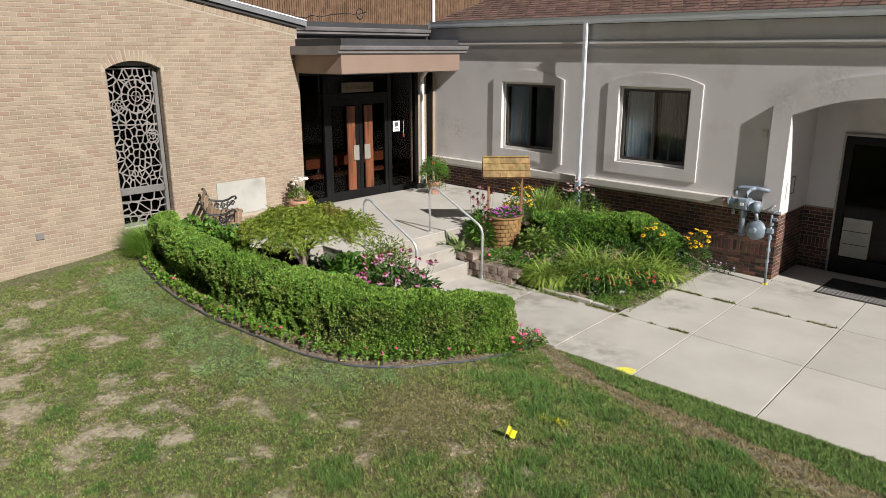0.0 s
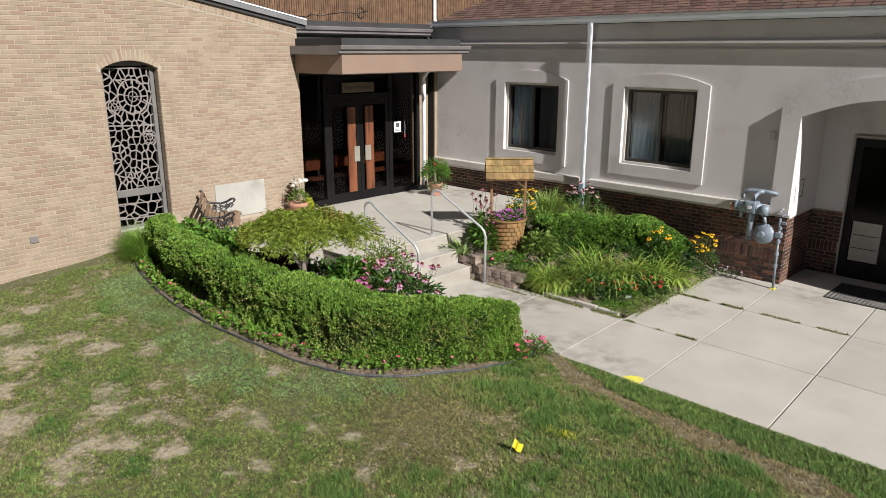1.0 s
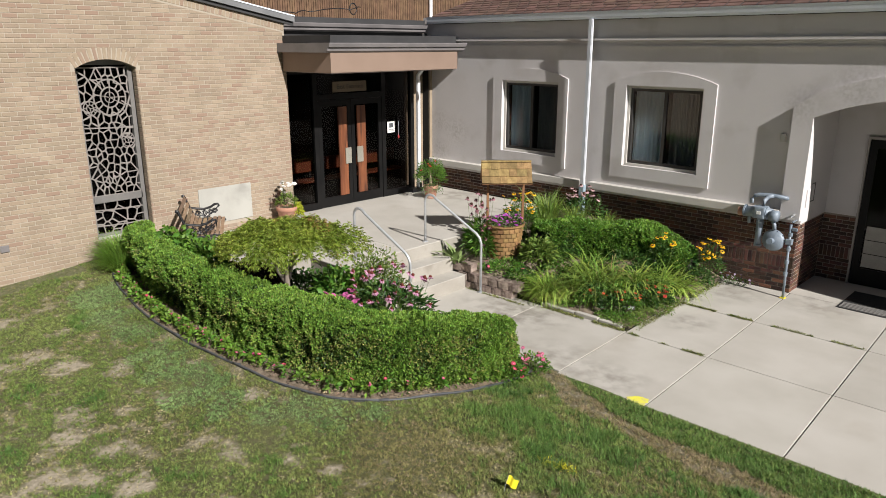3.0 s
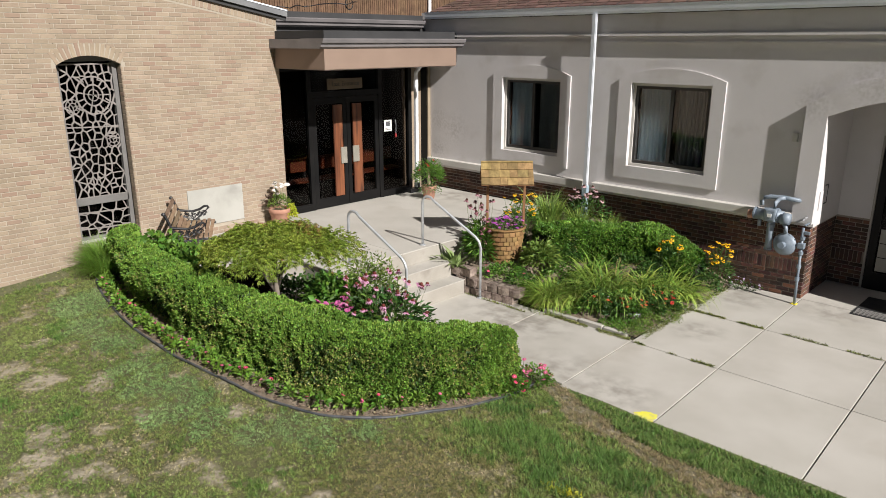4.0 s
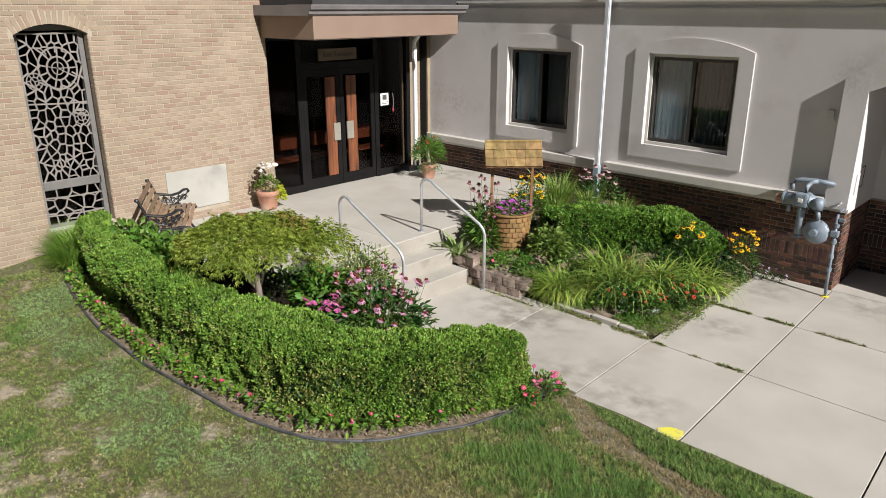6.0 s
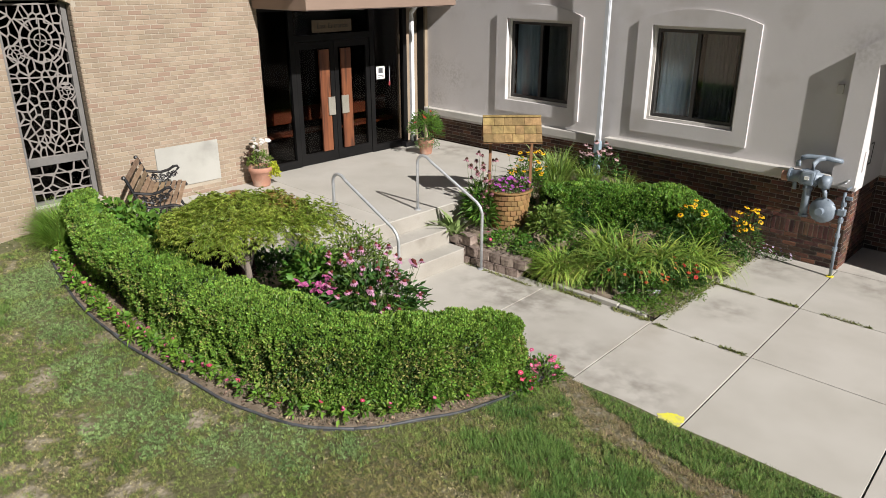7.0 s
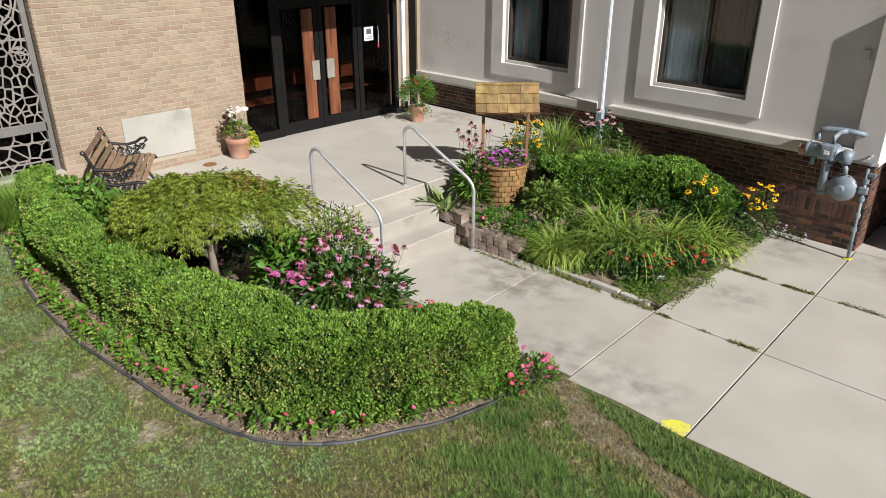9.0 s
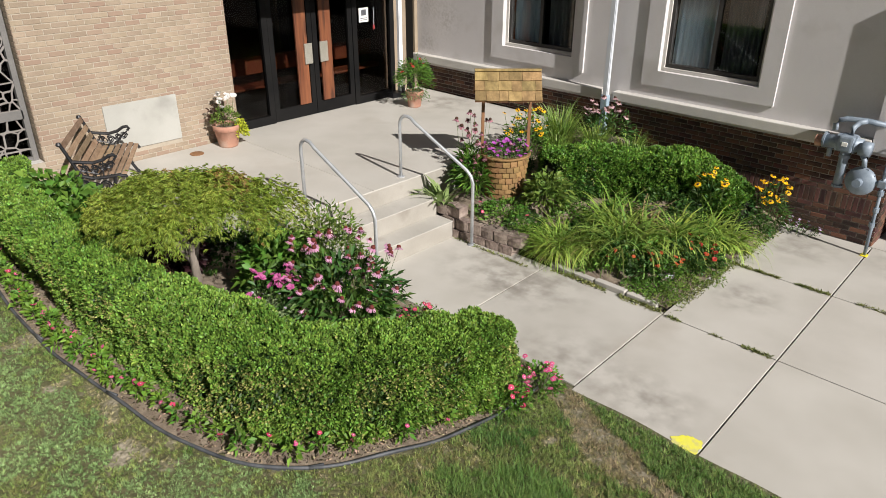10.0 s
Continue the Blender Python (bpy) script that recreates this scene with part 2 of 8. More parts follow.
M_PAPER = mat("white sign", (0.75, 0.75, 0.73), (0.8, 0.8, 0.78), scale=5, fine=50, rough=0.7, bump=0.0, fine_mix=0.05)
M_INK = mat("dark lettering", (0.03, 0.03, 0.03), (0.05, 0.05, 0.05), bump=0.0)
M_BRASSIGN = mat("tan sign plate", (0.115, 0.085, 0.052), (0.155, 0.115, 0.07), scale=4, fine=50, rough=0.5, bump=0.02)
M_YELLOW = mat("yellow marker", (0.80, 0.66, 0.02), (0.88, 0.76, 0.04), rough=0.7, bump=0.05, fine_mix=0.1)
M_PAINT = mat("thin yellow spray paint", (0.80, 0.76, 0.06), (0.76, 0.72, 0.13), scale=14, fine=120, rough=0.85, bump=0.1, fine_mix=0.15, stain=(0.52, 0.48, 0.26), stain_scale=9, stain_at=0.5, stain_width=0.2)
M_GLASS = glass_mat("window glass")
M_GLASSDK = glass_mat("tinted door glass", (0.19, 0.175, 0.165), 1.22)

# ---- helpers for building ----
def mesh_of(name, bm):
    me = bpy.data.meshes.new(name)
    bm.to_mesh(me)
    bm.free()
    return me


def link_mesh(name, bm, material, smooth=False):
    ob = new(name, mesh_of(name, bm))
    ob.data.materials.append(material)
    if smooth:
        for p in ob.data.polygons:
            p.use_smooth = True
    return ob


def part(name, bm, material, parent, label="", smooth=False):
    ob = link_mesh(name, bm, material, smooth)
    ob.parent = parent
    if label:
        tagged(ob, label)
    return ob


def thing(name, label, category, at=(0, 0, 0), turn=0.0, group=""):
    ob = new(name)
    ob.empty_display_size = 0.1
    ob.matrix_basis = pose(at[0], at[1], at[2], 0, 0, turn)
    return tagged(ob, label, category, group)


def setting(name, bm, material, label="", smooth=False):
    return tagged(link_mesh(name, bm, material, smooth), label, "", "", "structure")


def box(bm, x0, x1, y0, y1, z0, z1):
    v = [bm.verts.new(p) for p in ((x0, y0, z0), (x1, y0, z0), (x1, y1, z0), (x0, y1, z0), (x0, y0, z1), (x1, y0, z1), (x1, y1, z1), (x0, y1, z1))]
    for f in ((3, 2, 1, 0), (4, 5, 6, 7), (0, 1, 5, 4), (1, 2, 6, 5), (2, 3, 7, 6), (3, 0, 4, 7)):
        bm.faces.new([v[i] for i in f])
    return v


def boxes(*list_of, bevel=0.0):
    bm = bmesh.new()
    for b in list_of:
        box(bm, *b)
    if bevel:
        bmesh.ops.bevel(bm, geom=bm.edges[:], offset=bevel, segments=2, affect="EDGES", profile=0.6)
    return bm


def prism(pts, lo, hi, axis="z"):
    """A polygon drawn in two axes, stretched along the third from lo to hi."""
    bm = bmesh.new()
    def at(p, h):
        return {"z": (p[0], p[1], h), "y": (p[0], h, p[1]), "x": (h, p[0], p[1])}[axis]
    a = [bm.verts.new(at(p, lo)) for p in pts]
    b = [bm.verts.new(at(p, hi)) for p in pts]
    bm.faces.new(a)
    bm.faces.new(b[::-1])
    k = len(pts)
    for i in range(k):
        bm.faces.new((a[i], b[i], b[(i + 1) % k], a[(i + 1) % k]))
    bmesh.ops.recalc_face_normals(bm, faces=bm.faces)
    return bm


def tube(bm, pts, r, sides=8, taper=None, cap=True):
    """A round bar along a line of points."""
    pts = [Vector(p) for p in pts]
    rings = []
    up = Vector((0.13, 0.31, 0.94))
    for i, p in enumerate(pts):
        d = (pts[min(i + 1, len(pts) - 1)] - pts[max(i - 1, 0)]).normalized()
        u = d.cross(up)
        if u.length < 0.1:
            u = d.cross(Vector((1, 0, 0)))
        u.normalize()
        w = d.cross(u)
        rr = r if taper is None else r * (1 + (taper - 1) * i / max(1, len(pts) - 1))
        rings.append([bm.verts.new(p + rr * (math.cos(a) * u + math.sin(a) * w)) for a in (2 * math.pi * k / sides for k in range(sides))])
    for a, b in zip(rings, rings[1:]):
        for k in range(sides):
            bm.faces.new((a[k], a[(k + 1) % sides], b[(k + 1) % sides], b[k]))
    if cap and sides > 2:
        bm.faces.new(rings[0][::-1])
        bm.faces.new(rings[-1])
    return bm


def tubed(lines, r, sides=8, taper=None):
    bm = bmesh.new()
    for pts in lines:
        tube(bm, pts, r, sides, taper)
    bmesh.ops.recalc_face_normals(bm, faces=bm.faces)
    return bm


def lathe(profile, sides=24, bm=None, at=(0, 0, 0)):
    """A turned form from a profile of (radius, height)."""
    bm = bm or bmesh.new()
    rings = []
    for r, z in profile:
        if r < 1e-5:
            rings.append([bm.verts.new((at[0], at[1], at[2] + z))])
        else:
            rings.append([bm.verts.new((at[0] + r * math.cos(2 * math.pi * k / sides), at[1] + r * math.sin(2 * math.pi * k / sides), at[2] + z)) for k in range(sides)])
    for a, b in zip(rings, rings[1:]):
        for k in range(sides):
            q = (k + 1) % sides
            if len(a) == 1 and len(b) == 1:
                continue
            if len(a) == 1:
                bm.faces.new((a[0], b[q], b[k]))
            elif len(b) == 1:
                bm.faces.new((a[k], a[q], b[0]))
            else:
                bm.faces.new((a[k], a[q], b[q], b[k]))
    return bm


def smoothstep(a, b, v):
    t = max(0.0, min(1.0, (v - a) / (b - a)))
    return t * t * (3 - 2 * t)


PORCH = 0.72          # the porch floor above the walk
WALL_X = -11.75       # face of the tan brick wall
WALL_Y = 13.12        # face of the grey stucco wall
WALK_Y = 7.9          # south edge of the walk


def lawn(x, y):
    """Height of the lawn: it rises towards the brick wall and falls to the walk."""
    plane = max(0.02, 0.30 - 0.05 * (x + 6.2) + 0.09 * (y - 4.2))
    if x < -12.0:
        plane = min(plane, 0.75)
    return min(0.74, plane * smoothstep(0.0, 3.1, WALK_Y + 0.05 - y) + 0.02)


# ---- lawn condition: worn, dry, weedy and lush patches ----
def ripple(x, y, scale, seed):
    """Smooth 2D gradient noise over arrays, about -0.7 to 0.7."""
    u, v = np.asarray(x) * scale + 17.3 * seed, np.asarray(y) * scale - 9.7 * seed
    i, j = np.floor(u).astype(np.int64), np.floor(v).astype(np.int64)
    f, g = u - i, v - j

    def corner(a, b):
        h = (a * 374761393 + b * 668265263 + seed * 974711) & 0x7FFFFFFF
        h = ((h ^ (h >> 13)) * 1274126177) & 0x7FFFFFFF
        w = ((h ^ (h >> 16)) % 4096) * (2 * math.pi / 4096)
        return np.cos(w) * (u - a) + np.sin(w) * (v - b)
    p, q = f * f * (3 - 2 * f), g * g * (3 - 2 * g)
    lo = corner(i, j) * (1 - p) + corner(i + 1, j) * p
    hi = corner(i, j + 1) * (1 - p) + corner(i + 1, j + 1) * p
    return 1.25 * (lo * (1 - q) + hi * q)


BARE = [(-5.72, 3.95, 0.20), (-5.19, 4.22, 0.20), (-4.78, 4.40, 0.16), (-5.21, 3.33, 0.20), (-5.9, 3.05, 0.40), (-6.3, 2.86, 0.36), (-8.1, 3.88, 0.26), (-9.19, 2.76, 0.50), (-9.11, 3.29, 0.28),
        (-6.41, 4.56, 0.22), (-6.44, 2.27, 0.40), (-4.27, 4.16, 0.22), (-9.56, 3.75, 0.22), (-9.98, 2.81, 0.42), (-6.61, 3.16, 0.30), (-7.14, 2.93, 0.30), (-7.51, 3.14, 0.26), (-3.72, 4.87, 0.17),
        (-8.65, 3.44, 0.34), (-7.1, 3.9, 0.2), (-6.6, 2.6, 0.3), (-10.4, 3.3, 0.3), (-5.1, 3.6, 0.2), (-3.0, 5.0, 0.14), (-3.3, 4.6, 0.2), (-5.0, 2.6, 0.3), (-7.7, 2.2, 0.4), (-8.5, 2.2, 0.4), (-4.4, 3.3, 0.25), (-5.6, 4.45, 0.14)]
GREEN = [(-3.6, 6.2, 0.5), (-3.0, 6.55, 0.45), (-2.4, 6.35, 0.5), (-4.3, 5.85, 0.35), (-1.8, 6.7, 0.5), (-6.23, 1.97, 0.5), (-4.34, 3.82, 0.35), (-3.9, 4.36, 0.42), (-2.9, 5.0, 0.5), (-2.3, 5.7, 0.6), (-4.1, 6.5, 0.75), (-4.87, 6.9, 0.4), (-5.92, 2.75, 0.22), (-7.2, 2.3, 0.4), (-5.3, 2.9, 0.22),
         (-9.6, 4.0, 0.5), (-1.6, 6.2, 0.5), (-7.9, 3.5, 0.3), (-3.4, 6.6, 0.4), (-4.6, 6.1, 0.35), (-8.4, 3.0, 0.3)]
WEEDY = [(-6.93, 4.1, 0.34), (-6.45, 4.22, 0.28), (-6.05, 4.5, 0.30), (-7.7, 4.2, 0.36), (-5.2, 5.3, 0.22), (-7.31, 4.3, 0.36), (-6.94, 4.36, 0.36), (-5.48, 4.86, 0.34), (-5.56, 5.02, 0.26), (-8.06, 4.3, 0.42), (-6.58, 4.4, 0.24), (-9.52, 4.3, 0.42), (-5.85, 4.78, 0.26), (-8.79, 4.42, 0.4), (-10.3, 4.5, 0.5), (-7.6, 3.95, 0.24)]
DIG = [(-4.75, 7.74), (-4.33, 7.56), (-3.65, 7.26), (-3.13, 7.15), (-2.66, 7.14), (-2.35, 7.16), (-1.97, 7.08), (-1.36, 7.08), (-0.9, 7.0), (1.6, 6.9)]


def nearness(x, y, spots):
    v = np.zeros(len(x))
    for bx, by, br in spots:
        v = np.maximum(v, 1 - np.hypot(x - bx, (y - by) * 1.12) / br)
    return v


def lawn_state(x, y):
    """How bare, dry, lush and weedy the lawn is at each place, and how far it lies past the dug strip."""
    a, b, c, e = ripple(x, y, 0.7, 1), ripple(x, y, 2.3, 2), ripple(x, y, 5.5, 3), ripple(x, y, 13.0, 4)
    rich, weed = nearness(x, y, GREEN), nearness(x, y, WEEDY)
    west = np.clip((-4.2 - x) / 3.0, 0, 1)
    bare = 1.15 * nearness(x, y, BARE) + 0.75 * c + 0.75 * e + 0.55 * b - 0.55 + 0.24 * west - 0.3 * np.maximum(0, -a) - 0.6 * rich - 1.0 * np.maximum(0, weed)
    brown = np.maximum(0, 1 - np.hypot(x + 4.40, y - 5.0) / 0.95) + 0.5 * np.maximum(0, 1 - np.hypot(x + 2.6, y - 6.45) / 0.7)
    dry = 0.55 * a + 0.6 * b + 0.5 * c + 0.3 * e + 0.9 * brown - 0.06 - 0.7 * rich - 0.5 * weed
    dig = np.where(x > -4.9, y - np.interp(x, [p[0] for p in DIG], [p[1] for p in DIG]), -9.0)
    strip = (dig < 0.17 + 0.09 * b) & (dig > -0.14 - 0.24 * b - 0.14 * np.clip((x + 3.6) / 1.2, 0, 1))
    return bare, dry, rich, weed, brown, dig, strip, b, c, e


# ---- ground: one sheet to the horizon, fine near the garden ----
def ground():
    xs = sorted(set([-400, -150, -60, -30, -20, -16, -14, -12.5] + [-12 + 0.07 * i for i in range(190)] + [1.5 + 0.5 * i for i in range(12)] + [10, 14, 20, 40, 100, 400]))
    ys = sorted(set([-400, -150, -60, -20, -8] + [-4 + 0.5 * i for i in range(8)] + [0.07 * i for i in range(113)] + [WALK_Y - 0.021, 8.3, 8.6, 10, 12, 14, 16, 25, 60, 150, 400]))
    V = []
    for x in xs:
        for y in ys:
            if y > WALK_Y - 0.02:
                z = -0.08
            else:
                z = lawn(x, y) + 0.012 * noise.noise(Vector((x * 1.3, y * 1.3, 0)))
            if abs(x) > 25 or y < -10:
                z = min(z, 0.1)
            V.append((x, y, z))
    k = len(ys)
    F = [(i * k + j, (i + 1) * k + j, (i + 1) * k + j + 1, i * k + j + 1) for i in range(len(xs) - 1) for j in range(k - 1)]
    me = bpy.data.meshes.new("ground")
    me.from_pydata(V, [], F)
    P = np.array(V)
    bare, *_, strip, b, c, _ = lawn_state(P[:, 0], P[:, 1])
    worn = np.clip(0.38 + 0.85 * bare, 0, 0.9)
    worn = np.where(strip, 0.18 + 0.42 * np.clip(c + 0.5, 0, 1), worn)
    worn = np.where(P[:, 0] < -11.35 + 0.15 * b, 0.25, worn)
    at = me.attributes.new("worn", "FLOAT", "POINT")
    at.data.foreach_set("value", worn.astype(np.float32))
    return me


M_THATCH = mat("thatch and bare soil", (0.088, 0.089, 0.038), (0.142, 0.137, 0.064), scale=2.6, fine=38, rough=1.0, bump=1.0, fine_mix=0.6, dist=0.025)


def worn_soil(m, a, b):
    """Pale sandy soil shows where the lawn is worn through."""
    nt = m.node_tree
    n, ln = nt.nodes, nt.links
    bsdf = n["Principled BSDF"]
    col = bsdf.inputs["Base Color"].links[0].from_socket
    at = n.new("ShaderNodeAttribute")
    at.attribute_name = "worn"
    co = n.new("ShaderNodeTexCoord")
    tex = n.new("ShaderNodeTexNoise")
    tex.inputs["Scale"].default_value, tex.inputs["Detail"].default_value = 22.0, 8.0
    ln.new(co.outputs["Object"], tex.inputs["Vector"])
    add = n.new("ShaderNodeMath")
    add.operation = "MULTIPLY_ADD"
    ln.new(tex.outputs["Fac"], add.inputs[0])
    add.inputs[1].default_value = 0.9
    ln.new(at.outputs["Fac"], add.inputs[2])
    r = n.new("ShaderNodeMapRange")
    r.inputs[1].default_value, r.inputs[2].default_value = 0.62, 1.30
    ln.new(add.outputs[0], r.inputs[0])
    g = n.new("ShaderNodeMix")
    g.data_type = "RGBA"
    ln.new(tex.outputs["Fac"], g.inputs[0])
    g.inputs[6].default_value, g.inputs[7].default_value = rgb(a), rgb(b)
    x = n.new("ShaderNodeMix")
    x.data_type = "RGBA"
    ln.new(r.outputs[0], x.inputs[0])
    ln.new(col, x.inputs[6])
    ln.new(g.outputs[2], x.inputs[7])
    ln.new(x.outputs[2], bsdf.inputs["Base Color"])


worn_soil(M_THATCH, (0.21, 0.175, 0.12), (0.50, 0.445, 0.355))


def grown_over(m, centre, r0, r1, a, b):
    """Away from the garden the lawn closes over its thatch, patch by patch."""
    nt = m.node_tree
    n, ln = nt.nodes, nt.links
    bsdf = n["Principled BSDF"]
    col = bsdf.inputs["Base Color"].links[0].from_socket
    co = n.new("ShaderNodeTexCoord")
    fine, wide = n.new("ShaderNodeTexNoise"), n.new("ShaderNodeTexNoise")
    for t, sc in ((fine, 14.0), (wide, 0.9)):
        t.inputs["Scale"].default_value, t.inputs["Detail"].default_value = sc, 6.0
        ln.new(co.outputs["Object"], t.inputs["Vector"])
    d = n.new("ShaderNodeVectorMath")
    d.operation = "DISTANCE"
    ln.new(co.outputs["Object"], d.inputs[0])
    d.inputs[1].default_value = centre
    add = n.new("ShaderNodeMath")
    add.operation = "MULTIPLY_ADD"
    ln.new(wide.outputs["Fac"], add.inputs[0])
    add.inputs[1].default_value = 7.0
    ln.new(d.outputs["Value"], add.inputs[2])
    far = n.new("ShaderNodeMapRange")
    far.inputs[1].default_value, far.inputs[2].default_value, far.inputs[4].default_value = r0, r1, 0.85
    ln.new(add.outputs[0], far.inputs[0])
    g = n.new("ShaderNodeMix")
    g.data_type = "RGBA"
    ln.new(fine.outputs["Fac"], g.inputs[0])
    g.inputs[6].default_value, g.inputs[7].default_value = rgb(a), rgb(b)
    x = n.new("ShaderNodeMix")
    x.data_type = "RGBA"
    ln.new(far.outputs[0], x.inputs[0])
    ln.new(col, x.inputs[6])
    ln.new(g.outputs[2], x.inputs[7])
    ln.new(x.outputs[2], bsdf.inputs["Base Color"])


grown_over(M_THATCH, (-4.5, 4.0, 0.0), 9.0, 13.5, (0.055, 0.08, 0.02), (0.16, 0.17, 0.065))
ground_ob = tagged(new("ground", ground()), "patchy green and straw-brown lawn", "", "", "structure")
ground_ob.data.materials.append(M_THATCH)
for p in ground_ob.data.polygons:
    p.use_smooth = True

# ---- concrete walk, slab by slab ----
M_GAP = mat("dark joint dirt", (0.03, 0.026, 0.02), (0.05, 0.042, 0.032), scale=6, fine=60, rough=1.0, bump=0.5)
walk_base = setting("walk", boxes((-8.1, 8.6, 7.95, 14.6, -0.16, -0.06)), M_GAP, "concrete walk in square slabs with weedy joints")


def slab(x0, x1, y0, y1, z=0.0):
    g = 0.0075
    x0, x1, y0, y1 = x0 + g, x1 - g, y0 + g, y1 - g
    k = 0.035
    bm = prism([(x0 + k * (10.5 - y0), y0), (x1 + k * (10.5 - y0), y0), (x1 + k * (10.5 - y1), y1), (x0 + k * (10.5 - y1), y1)], -0.1, z)
    top = [e for e in bm.edges if all(v.co.z > z - 0.01 for v in e.verts)]
    bmesh.ops.bevel(bm, geom=top, offset=0.004, segments=1, affect="EDGES")
    return part("slab", bm, M_CONC, walk_base)


XJ = [-8.05, -6.48, -4.90, -3.665, -2.13, -0.57, 0.97, 2.5, 4.05, 5.6, 7.1, 8.7]
for i, (a, b) in enumerate(zip(XJ, XJ[1:])):
    rows_y = [8.02 if b < -4.8 else WALK_Y, 9.74, 11.45, 13.16]
    if b < -4.8:
        slab(a, b, rows_y[0], 9.8)
        continue
    for c, d in zip(rows_y, rows_y[1:]):
        slab(a, b, c, d)
slab(-3.76, -0.7, 13.16, 14.45, 0.0)

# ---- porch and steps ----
# Vertical faces of porch and steps are darker than the treads.
M_RISER = mat("darker riser concrete", (0.325, 0.302, 0.265), (0.385, 0.36, 0.322), scale=2.0, fine=110, rough=0.9, bump=0.25, fine_mix=0.25, stain=(0.26, 0.236, 0.204), stain_scale=2.6, stain_at=0.54, stain_width=0.2, dist=0.004)
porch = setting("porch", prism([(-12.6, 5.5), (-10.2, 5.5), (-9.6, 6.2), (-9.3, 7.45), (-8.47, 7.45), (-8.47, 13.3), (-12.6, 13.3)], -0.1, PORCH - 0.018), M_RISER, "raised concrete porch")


def porch_slab(pts):
    bm = prism(pts, PORCH - 0.016, PORCH)
    top = [e for e in bm.edges if all(v.co.z > PORCH - 0.01 for v in e.verts)]
    bmesh.ops.bevel(bm, geom=top, offset=0.005, segments=1, affect="EDGES")
    part("slab", bm, M_CONC, porch)


porch_slab([(-12.05, 8.771), (-8.462, 8.771), (-8.462, 13.15), (-12.4, 13.15), (-12.4, 8.85), (-12.05, 8.85)])
porch_slab([(-11.74, 5.48), (-10.18, 5.48), (-9.58, 6.19), (-9.28, 7.43), (-8.462, 7.43), (-8.462, 8.766), (-11.74, 8.766)])
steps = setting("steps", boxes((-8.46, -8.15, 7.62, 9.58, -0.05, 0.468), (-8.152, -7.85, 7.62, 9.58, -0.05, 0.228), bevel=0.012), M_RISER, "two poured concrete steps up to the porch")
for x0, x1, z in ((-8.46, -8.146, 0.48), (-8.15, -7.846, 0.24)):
    part("tread", boxes((x0, x1, 7.616, 9.584, z - 0.014, z), bevel=0.006), M_STEP, steps, "paler concrete tread")

# ---- tan brick wall with an arched window opening ----
WIN_Y0, WIN_Y1, WIN_Z0, SPRING, RISE = 5.10, 6.02, 0.98, 3.65, 0.13
BR_L, BR_H, BR_J = 0.203, 0.0677, 0.0095


def rake(y):
    """Top of the brick wall, under the sloping roof edge."""
    return 4.44 + 0.19 * (8.95 - y)


def arch_z(y, y0, y1, spring, rise):
    c, h = 0.5 * (y0 + y1), 0.5 * (y1 - y0)
    r = (h * h + rise * rise) / (2 * rise)
    return spring + rise - r + math.sqrt(max(0.0, r * r - (y - c) ** 2))


def west_wall():
    bm = bmesh.new()
    x0, x1 = -12.13, WALL_X - 0.005

    def column(ya, yb, za, zb0, zb1):
        v = [bm.verts.new(p) for p in ((x0, ya, za), (x1, ya, za), (x1, yb, za), (x0, yb, za), (x0, ya, zb0), (x1, ya, zb0), (x1, yb, zb1), (x0, yb, zb1))]
        for f in ((3, 2, 1, 0), (4, 5, 6, 7), (0, 1, 5, 4), (1, 2, 6, 5), (2, 3, 7, 6), (3, 0, 4, 7)):
            bm.faces.new([v[i] for i in f])
    column(-9.0, WIN_Y0 - 0.005, 0.0, rake(-9.0), rake(WIN_Y0))
    column(WIN_Y1 + 0.005, 8.835, 0.0, rake(WIN_Y1), rake(8.835))
    column(WIN_Y0 - 0.005, WIN_Y1 + 0.005, 0.0, WIN_Z0, WIN_Z0)
    k = 14
    for i in range(k):
        ya, yb = (WIN_Y0 + (WIN_Y1 - WIN_Y0) * j / k for j in (i, i + 1))
        za, zb = (arch_z(y, WIN_Y0, WIN_Y1, SPRING, RISE) + 0.005 for y in (ya, yb))
        v = [bm.verts.new(p) for p in ((x0, ya, za), (x1, ya, za), (x1, yb, zb), (x0, yb, zb), (x0, ya, rake(ya)), (x1, ya, rake(ya)), (x1, yb, rake(yb)), (x0, yb, rake(yb)))]
        for f in ((3, 2, 1, 0), (4, 5, 6, 7), (0, 1, 5, 4), (1, 2, 6, 5), (2, 3, 7, 6), (3, 0, 4, 7)):
            bm.faces.new([v[j] for j in f])
    return bm


wall_west = setting("wall_west", west_wall(), M_MORTAR, "tan brick wall with a tall arched window")

# ---- grey stucco wall, its windows, sill course and frieze ----
W1 = (-10.03, -8.58, 1.79, 3.28)
W2 = (-7.05, -5.56, 1.79, 3.28)


def wall_with_holes(x0, x1, z0, z1, y0, y1, holes):
    bm = bmesh.new()
    edge = x0
    for a, b, c, d in holes:
        box(bm, edge, a, y0, y1, z0, z1)
        box(bm, a, b, y0, y1, z0, c)
        box(bm, a, b, y0, y1, d, z1)
        edge = b
    box(bm, edge, x1, y0, y1, z0, z1)
    bmesh.ops.remove_doubles(bm, verts=bm.verts, dist=0.0005)
    return bm


